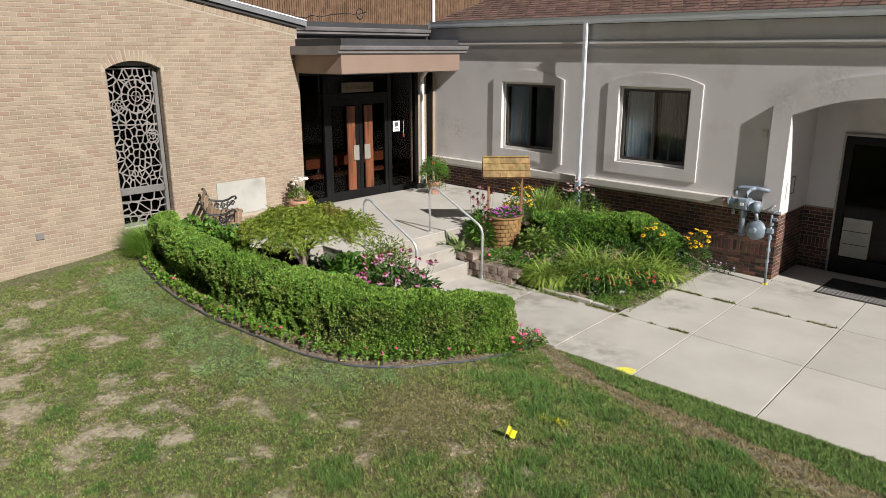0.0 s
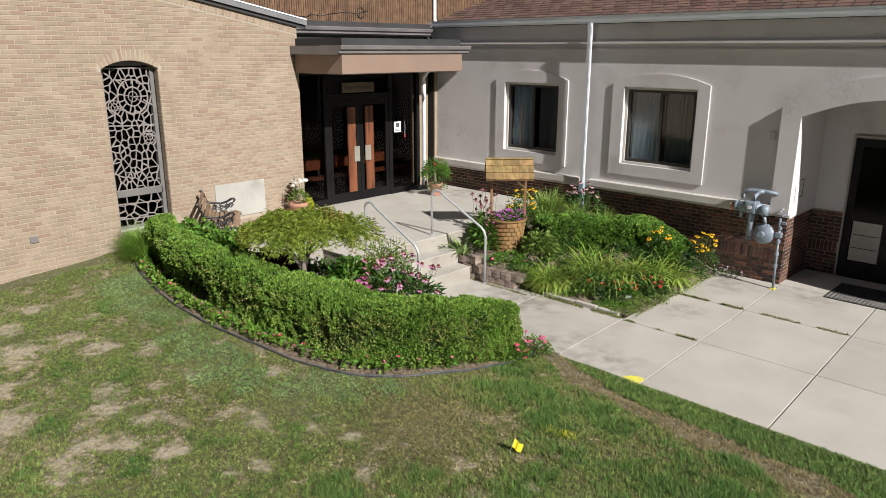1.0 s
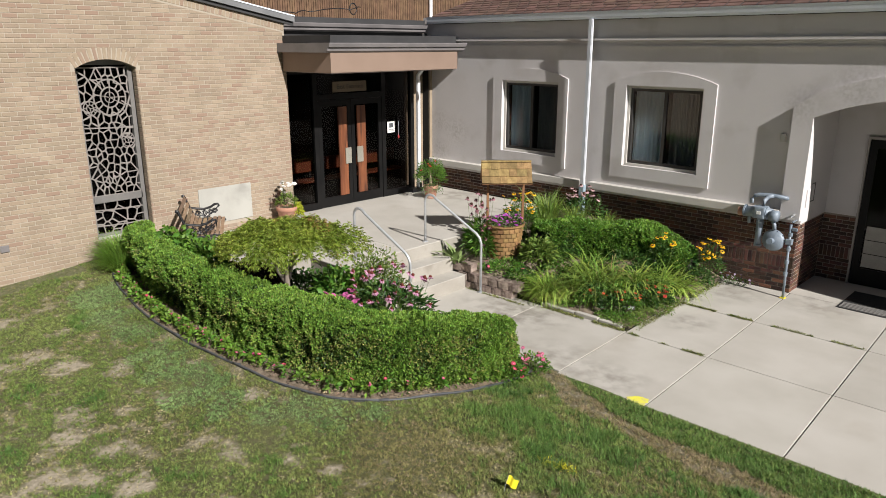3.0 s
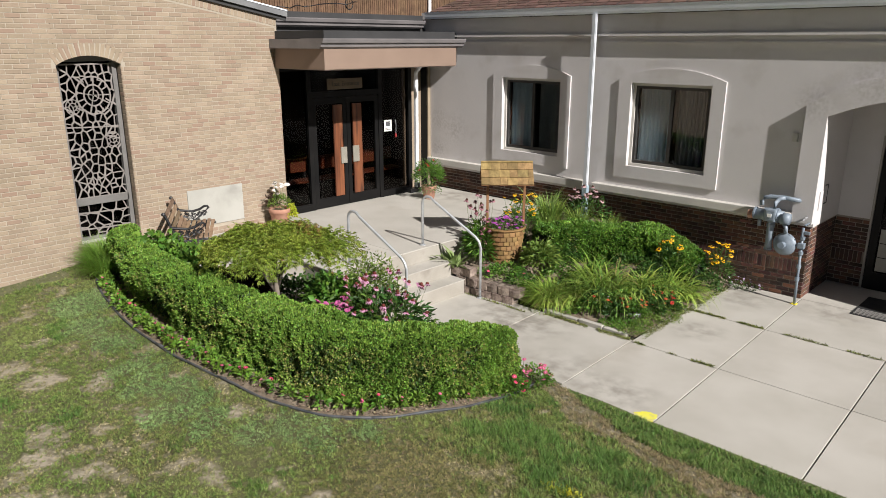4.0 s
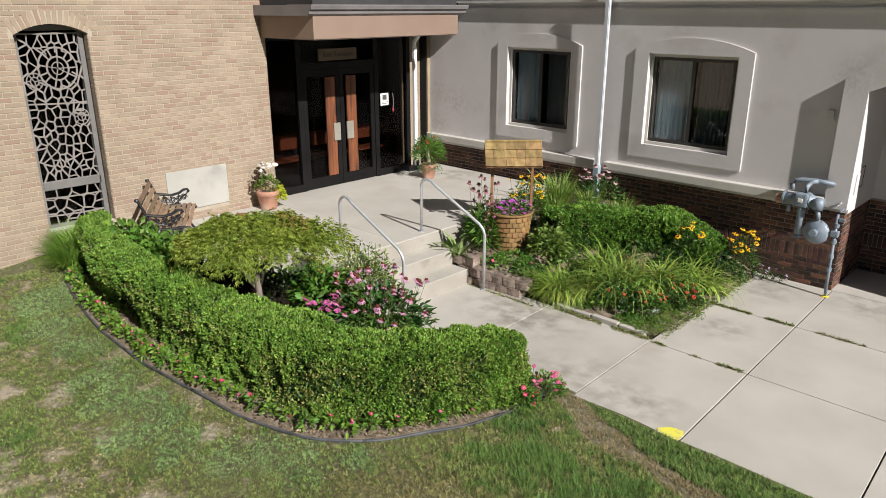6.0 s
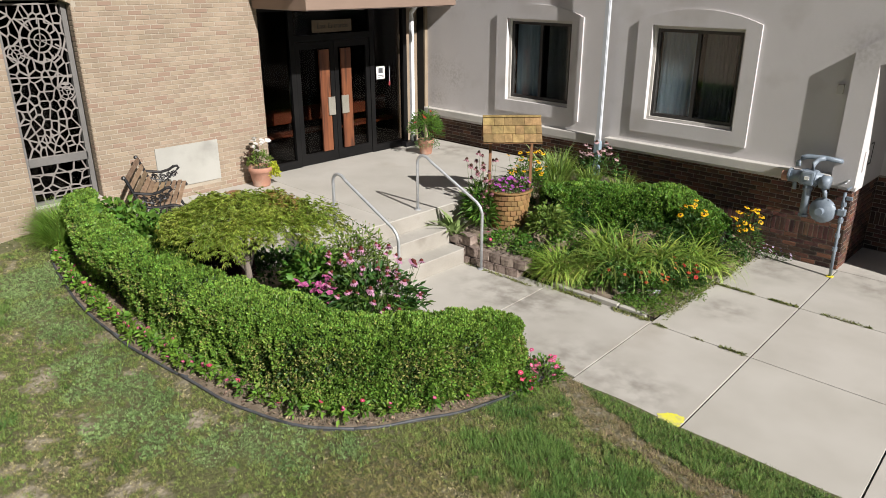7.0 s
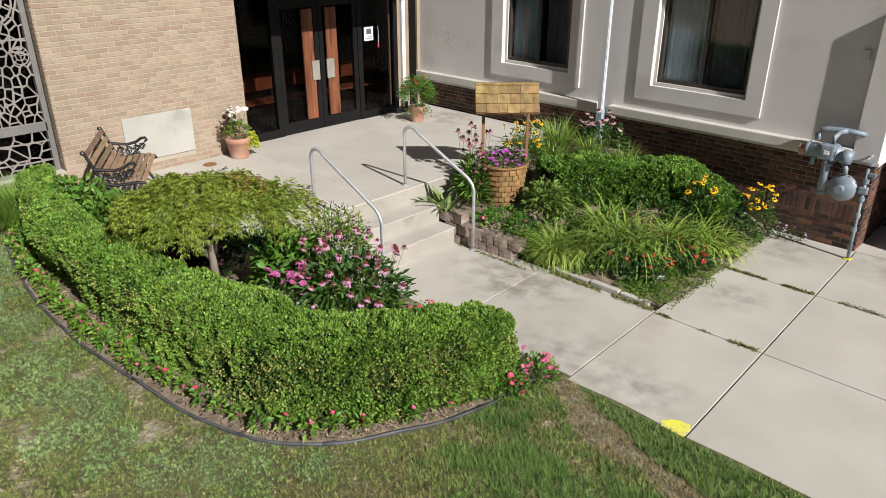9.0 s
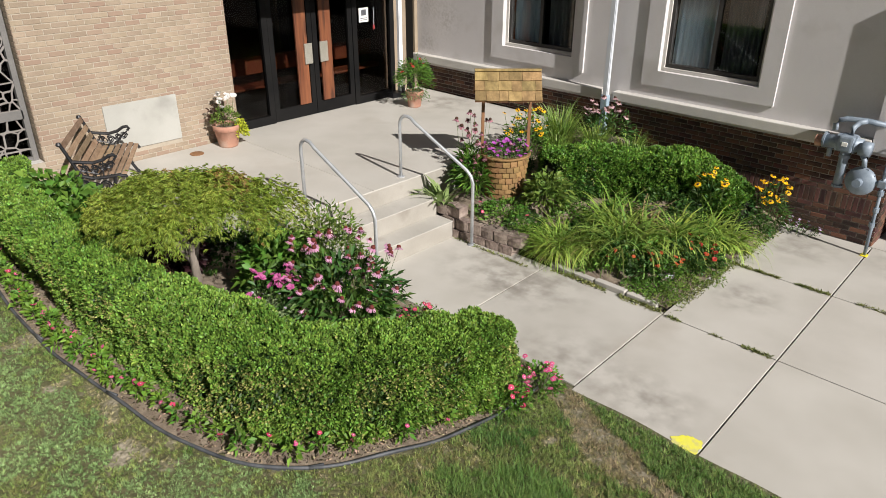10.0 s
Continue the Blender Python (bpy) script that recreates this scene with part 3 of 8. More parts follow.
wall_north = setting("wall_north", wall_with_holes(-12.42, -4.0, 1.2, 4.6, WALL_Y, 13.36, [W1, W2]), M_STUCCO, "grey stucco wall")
setting("wall_plinth", boxes((-12.42, -3.785, 13.169, 13.36, -0.1, 1.199)), M_MORTAR2, "dark red brick plinth under the stucco")
for a, b in ((-12.40, -7.90), (-7.70, -4.06)):
    setting("trim", boxes((a, b, 12.985, 13.165, 1.262, 1.40), bevel=0.012), M_SILL, "pale cast stone sill course")
setting("trim_frieze", boxes((-12.4, 9.0, 13.075, 13.119, 4.08, 4.6), (-12.4, 9.0, 13.03, 13.074, 4.08, 4.125), (-12.4, 9.0, 13.098, 13.119, 3.965, 4.079), (-12.4, 9.0, 13.06, 13.097, 3.965, 3.99)), M_STUCCO, "stucco frieze under the eave")


def window_trim(hole, peak=3.54, shoulder=3.35, low=1.57, left=0.25, right=0.23):
    """The raised stucco surround with a flat arched head."""
    a, b, c, d = hole
    x0, x1 = a - left, b + right
    y0, y1 = WALL_Y - 0.032, WALL_Y + 0.001
    bm = bmesh.new()
    k = 16
    outer = [(x0, low)] + [(x0 + (x1 - x0) * i / k, arch_z(x0 + (x1 - x0) * i / k, x0, x1, shoulder, peak - shoulder)) for i in range(k + 1)] + [(x1, low)]
    inner = [(a, c)] + [(a + (b - a) * i / k, d) for i in range(k + 1)] + [(b, c)]
    n = len(outer)
    rings = [[bm.verts.new((p[0], y, p[1])) for p in ring] for ring, y in ((outer, y1), (outer, y0), (inner, y0), (inner, y1))]
    for r, s in zip(rings, rings[1:]):
        for i in range(n):
            bm.faces.new((r[i], r[(i + 1) % n], s[(i + 1) % n], s[i]))
    bmesh.ops.recalc_face_normals(bm, faces=bm.faces)
    return bm


for n_, hole in ((1, W1), (2, W2)):
    a, b, c, d = hole
    win = setting("window_%d" % n_, window_trim(hole), M_STUCCO, "sliding window in a raised stucco surround")
    m = 0.5 * (a + b)
    fr = boxes((a + 0.05, b - 0.05, 13.20, 13.27, c + 0.05, c + 0.105), (a + 0.05, b - 0.05, 13.20, 13.27, d - 0.10, d - 0.05), (a + 0.05, a + 0.10, 13.20, 13.27, c + 0.105, d - 0.10),
               (b - 0.10, b - 0.05, 13.20, 13.27, c + 0.105, d - 0.10), (m - 0.03, m + 0.03, 13.205, 13.26, c + 0.105, d - 0.10))
    part("window_frame", fr, M_FRAMEGREY, win, "dark metal sliding frame")
    # pale casing set back inside the stucco
    part("casing", boxes((a + 0.001, a + 0.05, 13.175, 13.28, c + 0.001, d - 0.001), (b - 0.05, b - 0.001, 13.175, 13.28, c + 0.001, d - 0.001),
                         (a + 0.05, b - 0.05, 13.175, 13.28, d - 0.05, d - 0.001), (a + 0.05, b - 0.05, 13.165, 13.28, c + 0.001, c + 0.05)), M_SILL, win, "pale painted casing")
    for p0, p1 in ((a + 0.10, m - 0.03), (m + 0.03, b - 0.10)):
        pane = part("pane", boxes((p0, p1, 13.23, 13.236, c + 0.105, d - 0.10)), M_GLASS, win)
        pane.visible_shadow = False
    # curtains with folds hang inside both halves
    for x_from, wide, y_in, cloth, say in ((a + 0.09, 0.60, 13.33, M_CURTAIN, "pale blue curtain"), (m + 0.06, 0.50, 13.36, M_CURTAIN2, "dim grey-brown curtain")):
        bm = bmesh.new()
        k = 40
        cols = []
        for i in range(k + 1):
            x = x_from + wide * i / k
            y = y_in + 0.022 * math.sin(i * 1.1) + 0.01 * math.sin(i * 2.7)
            cols.append((bm.verts.new((x, y, c + 0.05)), bm.verts.new((x, y, d - 0.05))))
        for p, q in zip(cols, cols[1:]):
            bm.faces.new((p[0], q[0], q[1], p[1]))
        part("curtain", bm, cloth, win, say, smooth=True)
    # closed room behind, its unlit look put into near-black walls
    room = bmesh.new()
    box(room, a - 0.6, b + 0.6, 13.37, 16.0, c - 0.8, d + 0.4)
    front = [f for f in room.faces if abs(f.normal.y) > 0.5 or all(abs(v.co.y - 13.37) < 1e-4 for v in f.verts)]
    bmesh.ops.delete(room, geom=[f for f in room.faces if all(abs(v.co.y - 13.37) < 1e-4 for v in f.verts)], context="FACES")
    setting("room_%d" % n_, room, M_DARK, "room behind the window, painted near-black for dimness")

# ---- entry recess on the east side: surround, arch, walls, door ----
AX0, AX1, ASP, ARISE = -3.74, -0.70, 2.915, 0.34


def recess_front():
    """Wall over the arch, and the raised surround round it."""
    k = 20
    wall = bmesh.new()
    rim = bmesh.new()
    xs = [AX0 + (AX1 - AX0) * i / k for i in range(k + 1)]
    for p, q in zip(xs, xs[1:]):
        zp, zq = arch_z(p, AX0, AX1, ASP, ARISE), arch_z(q, AX0, AX1, ASP, ARISE)
        for bm, y0, y1, tp, tq in ((wall, WALL_Y, 13.45, 4.6, 4.6), (rim, 13.028, WALL_Y - 0.001, zp + 0.36, zq + 0.36)):
            v = [bm.verts.new(c) for c in ((p, y0, zp), (q, y0, zq), (q, y1, zq), (p, y1, zp), (p, y0, tp), (q, y0, tq), (q, y1, tq), (p, y1, tp))]
            for f in ((3, 2, 1, 0), (4, 5, 6, 7), (0, 1, 5, 4), (1, 2, 6, 5), (2, 3, 7, 6), (3, 0, 4, 7)):
                bm.faces.new([v[j] for j in f])
    box(wall, -4.0, AX0, WALL_Y, 13.45, 1.2, 4.6)
    box(wall, AX1, 9.0, WALL_Y, 13.45, 0.0, 4.6)
    for a, b in ((-4.05, AX0), (AX1, AX1 + 0.31)):
        z0 = 1.262
        v = [rim.verts.new(c) for c in ((a, 13.028, z0), (b, 13.028, z0), (b, WALL_Y - 0.001, z0), (a, WALL_Y - 0.001, z0))]
        ta, tb = (3.07, ASP + 0.36) if a < -3 else (ASP + 0.36, 3.07)
        w = [rim.verts.new(c) for c in ((a, 13.028, ta), (b, 13.028, tb), (b, WALL_Y - 0.001, tb), (a, WALL_Y - 0.001, ta))]
        v += w
        for f in ((3, 2, 1, 0), (4, 5, 6, 7), (0, 1, 5, 4), (1, 2, 6, 5), (2, 3, 7, 6), (3, 0, 4, 7)):
            rim.faces.new([v[j] for j in f])
    bmesh.ops.remove_doubles(rim, verts=rim.verts, dist=0.0005)
    return wall, rim


wall_b, rim_b = recess_front()
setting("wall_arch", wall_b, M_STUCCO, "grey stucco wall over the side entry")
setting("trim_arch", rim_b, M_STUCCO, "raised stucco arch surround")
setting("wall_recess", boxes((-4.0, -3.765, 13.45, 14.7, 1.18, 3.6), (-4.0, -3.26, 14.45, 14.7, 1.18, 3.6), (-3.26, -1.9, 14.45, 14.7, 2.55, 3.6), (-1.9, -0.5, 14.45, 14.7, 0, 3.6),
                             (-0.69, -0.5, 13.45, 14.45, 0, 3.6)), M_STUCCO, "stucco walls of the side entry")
setting("wall_recess_plinth", boxes((-4.0, -3.785, 13.36, 14.7, -0.1, 1.179), (-3.784, -3.26, 14.459, 14.7, -0.1, 1.179)), M_MORTAR2, "dark red brick plinth of the side entry")
setting("ceiling_recess", boxes((-4.0, -0.5, 13.451, 14.7, 3.6, 3.7)), M_SOFFIT, "tan painted ceiling of the side entry")
side_door = setting("door_2", boxes((-3.26, -3.228, 14.40, 14.52, 0, 2.549), (-1.932, -1.9, 14.40, 14.52, 0, 2.549), (-3.228, -1.932, 14.40, 14.52, 2.505, 2.549)), M_FRAME2, "black glazed side door in a thin grey metal frame")
part("leaf", boxes((-3.225, -3.11, 14.43, 14.48, 0.01, 2.50), (-2.05, -1.935, 14.43, 14.48, 0.01, 2.50), (-3.11, -2.05, 14.43, 14.48, 2.36, 2.50), (-3.11, -2.05, 14.43, 14.48, 0.01, 0.30)), M_BRONZE, side_door, "black metal door leaf")
pn = part("pane", boxes((-3.11, -2.05, 14.45, 14.456, 0.30, 2.36)), M_GLASSDK, side_door)
pn.visible_shadow = False
# Pale rectangle with two dark lines, set against the door glass.
board = part("notice_board", boxes((-3.08, -2.62, 14.442, 14.4485, 0.33, 1.04)), M_BOARD, side_door, "pale grey panel on the door glass")
for z in (0.56, 0.80):
    part("line", boxes((-3.07, -2.65, 14.4400, 14.4415, z, z + 0.012)), M_BRONZE, board)
# Hall box in near-black: its darkness is colour.
rm = bmesh.new()
box(rm, -3.5, -1.0, 14.71, 17.5, 0.0, 2.9)
bmesh.ops.delete(rm, geom=[f for f in rm.faces if all(abs(v.co.y - 14.71) < 1e-4 for v in f.verts)], context="FACES")
setting("room_3", rm, M_DARK, "hall behind the side door, painted near-black for dimness")

# ---- roof over the grey wall, its gutter and the strips above the entry ----
def shingle_roof():
    """Overlapping rows of asphalt tabs on the roof slope."""
    bm = bmesh.new()
    y_e, z_e, pitch = 13.0, 4.60, radians(24)
    cy, cz = math.cos(pitch), math.sin(pitch)
    row, tab = 0.13, 0.26
    rnd = random.Random(4)
    for r in range(26):
        s0, s1 = r * row, (r + 1.55) * row
        x_left = -12.05 - 0.0 + s0 * 0.5
        n = int((7.5 - x_left) / tab)
        off = (r % 2) * 0.15 + rnd.uniform(-0.03, 0.03)
        for i in range(n):
            xa = x_left + i * tab + (off if i else 0)
            xb = x_left + (i + 1) * tab + off - 0.026
            lift = 0.020 + rnd.uniform(0, 0.004)
            p = [(xa, y_e + s0 * cy - 0.0, z_e + s0 * cz + lift), (xb, y_e + s0 * cy, z_e + s0 * cz + lift), (xb, y_e + s1 * cy, z_e + s1 * cz + 0.002), (xa, y_e + s1 * cy, z_e + s1 * cz + 0.002)]
            v = [bm.verts.new(c) for c in p]
            w = [bm.verts.new((c[0], c[1] + 0.0, c[2] - 0.018)) for c in p[:2]]
            bm.faces.new(v)
            bm.faces.new((w[0], w[1], v[1], v[0]))
    return bm


deck = prism([(13.0, 4.60), (18.0, 4.60 + 5 * math.tan(radians(24))), (18.0, 4.45), (13.0, 4.45)], -12.03, 9.0, "x")
for v in deck.verts:
    if v.co.x < -12 and v.co.y > 17:
        v.co.x += 2.73
roof = setting("roof", deck, M_ROOFMEM, "brown asphalt shingle roof")
sh = link_mesh("shingles", shingle_roof(), M_SHINGLE)
sh.parent = roof
tagged(sh, "", "", "", "stuff")


def gutter(x0, x1):
    pr = [(13.044, 4.46), (12.96, 4.46), (12.935, 4.50), (12.925, 4.57), (12.915, 4.60), (12.935, 4.60), (12.95, 4.585), (13.044, 4.585)]
    return prism(pr, x0, x1, "x")


g = tagged(link_mesh("gutter", gutter(-12.15, 9.0), M_GUTTER), "pale grey metal gutter along the eave", "gutter")


# ---- added behind the camera: an unseen tree line, south and east, darkens reflections ----
def added_tree_line():
    bm = bmesh.new()
    rows_ = []
    n = 150
    for i in range(n + 1):
        a = radians(-215 + 275 * i / n)
        r = 46 + 3 * noise.noise(Vector((i * 0.35, 0, 0)))
        col = []
        for k in range(9):
            f = k / 8
            h = (8.0 + 2.4 * noise.noise(Vector((i * 0.22, 3, 0))) + 1.2 * noise.noise(Vector((i * 0.9, 7, 0)))) * f
            rr = r + 1.6 * noise.noise(Vector((i * 0.5, k * 0.9, 5))) + 2.5 * f * f
            col.append(bm.verts.new((-4 + rr * math.cos(a), 6 + rr * math.sin(a), h - 0.2)))
        rows_.append(col)
    for p, q in zip(rows_, rows_[1:]):
        for k in range(8):
            bm.faces.new((p[k], q[k], q[k + 1], p[k + 1]))
    return bm


# Invented trees: they cut horizon light and deepen the shadows.
M_ADDED_TREES = mat("added dark foliage", (0.018, 0.032, 0.009), (0.04, 0.06, 0.018), scale=0.5, fine=4, rough=1.0, bump=1.0, dist=0.3, fine_mix=0.6)
setting("backdrop", added_tree_line(), M_ADDED_TREES, "unseen line of dark trees added to darken reflections and horizon light")

# ---- entrance: glazed doors, canopy, roof strips ----
Y0, Y1 = 8.85, 12.32


def bar(y0, y1, z0, z1, x0=-12.06, x1=-11.96):
    return (x0, x1, y0, y1, z0, z1)


entry = setting("door_1", boxes(bar(Y0, Y0 + 0.07, PORCH, 3.55), bar(9.56, 9.66, PORCH, 3.55), bar(11.36, 11.46, PORCH, 3.55), bar(12.22, Y1, PORCH, 3.55),
                                bar(9.66, 11.36, 2.93, 3.04), bar(Y0 + 0.07, 9.56, PORCH, PORCH + 0.14), bar(11.46, 12.22, PORCH, PORCH + 0.14),
                                bar(Y0 + 0.07, 9.56, 3.45, 3.55), bar(11.46, 12.22, 3.45, 3.55), bar(9.66, 11.36, 3.45, 3.55)), M_BRONZE,
                "double glazed entrance doors in a dark bronze frame")


def glazing(y0, y1, z0, z1):
    p = part("pane", boxes((-12.015, -12.008, y0, y1, z0, z1)), M_GLASSDK, entry)
    p.visible_shadow = False


glazing(Y0 + 0.07, 9.56, PORCH + 0.14, 3.45)
glazing(11.46, 12.22, PORCH + 0.14, 3.45)
glazing(9.66, 11.36, 3.04, 3.45)
for y0, y1, hinge in ((9.67, 10.505, 0), (10.515, 11.35, 1)):
    st = 0.09
    leaf = part("door_leaf", boxes((-12.04, -11.97, y0, y0 + st, PORCH + 0.01, 2.92), (-12.04, -11.97, y1 - st, y1, PORCH + 0.01, 2.92),
                                   (-12.04, -11.97, y0 + st, y1 - st, 2.80, 2.92), (-12.04, -11.97, y0 + st, y1 - st, PORCH + 0.01, PORCH + 0.21)), M_BRONZE, entry, "dark bronze door leaf")
    p = part("pane", boxes((-12.008, -12.002, y0 + st, y1 - st, PORCH + 0.21, 2.80)), M_GLASSDK, leaf)
    p.visible_shadow = False
    py0, py1 = ((10.15, 10.37) if hinge == 0 else (10.64, 10.87))
    part("plank", boxes((-11.965, -11.93, py0, py1, 0.94, 2.78), bevel=0.006), M_WOOD, leaf, "tall varnished wooden pull plank")
    qy0, qy1 = ((10.29, 10.44) if hinge == 0 else (10.60, 10.76))
    part("push_plate", boxes((-11.928, -11.90, qy0, qy1, 1.60, 1.93), bevel=0.005), M_PUSH, leaf, "pale metal pull plate")

# small sheet and red ribbon on the side pane
part("notice", boxes((-11.999, -11.994, 11.54, 11.75, 2.13, 2.37)), M_PAPER, entry, "white notice with grey print")
part("notice_bars", boxes((-11.9935, -11.992, 11.59, 11.70, 2.24, 2.34), (-11.9935, -11.992, 11.57, 11.73, 2.16, 2.172), (-11.9935, -11.992, 11.57, 11.73, 2.19, 2.202)), M_EDGING, entry)

M_BOW = mat("red ribbon", (0.45, 0.03, 0.03), (0.52, 0.05, 0.05), rough=0.6, bump=0.0)
tag_ = thing("door_ribbon", "small red ribbon hanging on the side pane", "ribbon", (-11.985, 11.86, 2.03))
part("cord", tubed([[(0, 0, 0.02), (0, 0.01, 0.2), (0, 0.0, 0.33)]], 0.004, 5), M_GUTTER, tag_)
part("bow", lathe([(0.0, -0.05), (0.016, -0.03), (0.02, 0.0), (0.012, 0.03), (0.0, 0.04)], 8), M_BOW, tag_)


def words(text, size, m, material, name, parent=None):
    cu = bpy.data.curves.new(name, "FONT")
    cu.body, cu.size, cu.align_x, cu.align_y, cu.extrude = text, size, "CENTER", "CENTER", 0.002
    tmp = new(name, cu)
    bpy.context.view_layer.update()
    me = bpy.data.meshes.new_from_object(tmp)
    bpy.data.objects.remove(tmp)
    ob = new(name, me)
    ob.data.materials.append(material)
    ob.matrix_basis = m
    ob.parent = parent
    return ob


sign = tagged(link_mesh("entrance_sign", boxes((-11.958, -11.935, 10.04, 10.92, 3.075, 3.285), bevel=0.004), M_BRASSIGN), "tan sign plate reading East Entrance over the doors", "sign")
words("East", 0.125, pose(-11.933, 10.24, 3.18, 90, 0, 90), M_INK, "lettering", sign)
words("Entrance", 0.125, pose(-11.933, 10.61, 3.18, 90, 0, 90), M_INK, "lettering", sign)

# lobby behind the glass, near-black in place of dimness, with two long wooden benches
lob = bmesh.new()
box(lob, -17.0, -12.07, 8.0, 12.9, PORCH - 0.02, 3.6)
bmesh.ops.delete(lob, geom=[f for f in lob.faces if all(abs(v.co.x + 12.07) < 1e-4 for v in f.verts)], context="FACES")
setting("room_4", lob, M_DARK, "lobby behind the entrance doors, painted near-black for dimness")


def pew(at, turn):
    t = thing("pew", "red-brown wooden bench inside the lobby", "bench", at, turn, "lobby benches")
    part("seat", boxes((-0.25, 0.12, -1.2, 1.2, 0.38, 0.42), bevel=0.01), M_PEW, t)
    part("backrest", boxes((-0.30, -0.25, -1.2, 1.2, 0.56, 0.86), bevel=0.01), M_PEW, t)
    # Posts and ends in near-black too, so they sink into the painted dimness.
    for y in (-1.1, 1.1):
        part("back_post", boxes((-0.302, -0.262, y - 0.03, y + 0.03, 0.42, 0.56)), M_DARK, t)
    for y in (-1.15, 1.15):
        part("end_panel", boxes((-0.26, 0.10, y - 0.03, y + 0.03, 0.0, 0.38)), M_DARK, t)
    return t


pew((-13.05, 9.25, PORCH - 0.02), 0)
pew((-13.05, 11.69, PORCH - 0.02), 0)

# walls beside and over the doors
setting("wall_entry", boxes((-12.6, -12.075, 8.0, 12.9, 3.56, 4.16), (-12.6, -12.24, 8.0, 12.9, 4.16, 4.254), (-12.44, -12.3, 12.33, 13.115, PORCH - 0.1, 4.254)), M_ROOFMEM, "dark wall over the entrance")
setting("wall_entry_brick", boxes((-12.3, -12.27, 12.34, 13.03, PORCH, 3.5), (-12.3, -12.17, 13.035, 13.115, PORCH, 3.495)), M_TAN_J, "narrow tan brick return")


def eave_profile(x, z):
    """Section of a metal roof edge: a stepped gutter under a dark flat edge."""
    return [(x - 0.5, z), (x, z), (x + 0.03, z + 0.025), (x + 0.05, z + 0.03), (x + 0.06, z + 0.085), (x + 0.10, z + 0.095), (x + 0.12, z + 0.15), (x + 0.12, z + 0.165), (x - 0.5, z + 0.165)]


CX, CY0, CY1 = -10.28, 8.76, 11.95
canopy = thing("canopy", "flat entrance canopy with a tan fascia and brown metal edge", "canopy", (0, 0, 0))
part("fascia", boxes((WALL_X + 0.005, CX, CY0, CY1, 3.535, 3.87)), M_FASCIA, canopy, "tan painted fascia")
part("soffit", boxes((WALL_X - 0.2, CX - 0.02, CY0 + 0.02, CY1 - 0.02, 3.52, 3.534), (-12.06, -11.40, 11.86, 13.1, 3.50, 3.534)), M_BROWNMETAL, canopy, "brown soffit")
part("gutter", prism(eave_profile(CX, 3.871), CY0 - 0.10, CY1 + 0.16, "y"), M_GREYMETAL, canopy, "stepped grey metal gutter")
part("gutter", boxes((WALL_X + 0.006, CX - 0.5, CY0 - 0.10, CY0 + 0.2, 3.872, 4.03)), M_GREYMETAL, canopy)
part("roof_edge", boxes((-12.06, CX - 0.03, CY0 + 0.03, CY1 - 0.01, 4.036, 4.165), (-12.06, -11.35, CY1 - 0.01, 13.11, 3.56, 4.165)), M_ROOFMEM, canopy, "dark flat roof edge")

upper = thing("roof_strip", "upper flat roof edge with a grey metal gutter", "roof", (0, 0, 0))
part("gutter", prism(eave_profile(-12.16, 4.255), 8.78, 12.85, "y"), M_GREYMETAL, upper)
part("roof_edge", boxes((-16.5, -12.18, 8.9, 12.9, 4.422, 4.53)), M_ROOFMEM, upper, "dark flat roof edge")

M_RAKE = mat("grey metal roof edge", (0.20, 0.205, 0.215), (0.27, 0.275, 0.285), scale=2, fine=40, rough=0.4, bump=0.03, metal=0.2, fine_mix=0.2)
# sloping metal edge along the top of the brick wall, with its roof behind
rk = bmesh.new()
for (xa, xb, lo, hi) in ((WALL_X - 0.30, WALL_X + 0.05, 0.0, 0.05), (WALL_X + 0.051, WALL_X + 0.09, -0.02, 0.075), (WALL_X - 0.02, WALL_X + 0.05, 0.051, 0.10)):
    ya, yb = -9.0, 9.02
    v = [rk.verts.new(c) for c in ((xa, ya, rake(ya) + lo), (xb, ya, rake(ya) + lo), (xb, yb, rake(yb) + lo), (xa, yb, rake(yb) + lo), (xa, ya, rake(ya) + hi), (xb, ya, rake(ya) + hi), (xb, yb, rake(yb) + hi), (xa, yb, rake(yb) + hi))]
    for f in ((3, 2, 1, 0), (4, 5, 6, 7), (0, 1, 5, 4), (1, 2, 6, 5), (2, 3, 7, 6), (3, 0, 4, 7)):
        rk.faces.new([v[j] for j in f])
rake_ob = tagged(link_mesh("roof_edge_trim", rk, M_RAKE), "sloping grey metal roof edge in stepped bands", "roof edge")
for lo, hi, out, material in ((-0.085, -0.022, 0.045, M_ROOFMEM), (0.076, 0.10, 0.10, M_GUTTER)):
    bm = bmesh.new()
    xa, xb, ya, yb = WALL_X + 0.006, WALL_X + out, -9.0, 9.02
    v = [bm.verts.new(c) for c in ((xa, ya, rake(ya) + lo), (xb, ya, rake(ya) + lo), (xb, yb, rake(yb) + lo), (xa, yb, rake(yb) + lo), (xa, ya, rake(ya) + hi), (xb, ya, rake(ya) + hi), (xb, yb, rake(yb) + hi), (xa, yb, rake(yb) + hi))]
    for f in ((3, 2, 1, 0), (4, 5, 6, 7), (0, 1, 5, 4), (1, 2, 6, 5), (2, 3, 7, 6), (3, 0, 4, 7)):
        bm.faces.new([v[j] for j in f])
    part("band", bm, material, rake_ob)
rr = bmesh.new()
v = [rr.verts.new(c) for c in ((-12.06, -9, rake(-9) + 0.10), (-12.06, 9.0, rake(9.0) + 0.10), (-16, 9.0, rake(9.0) + 0.14), (-16, -9, rake(-9) + 0.14))]
rr.faces.new(v)
ex = bmesh.ops.extrude_face_region(rr, geom=rr.faces[:])
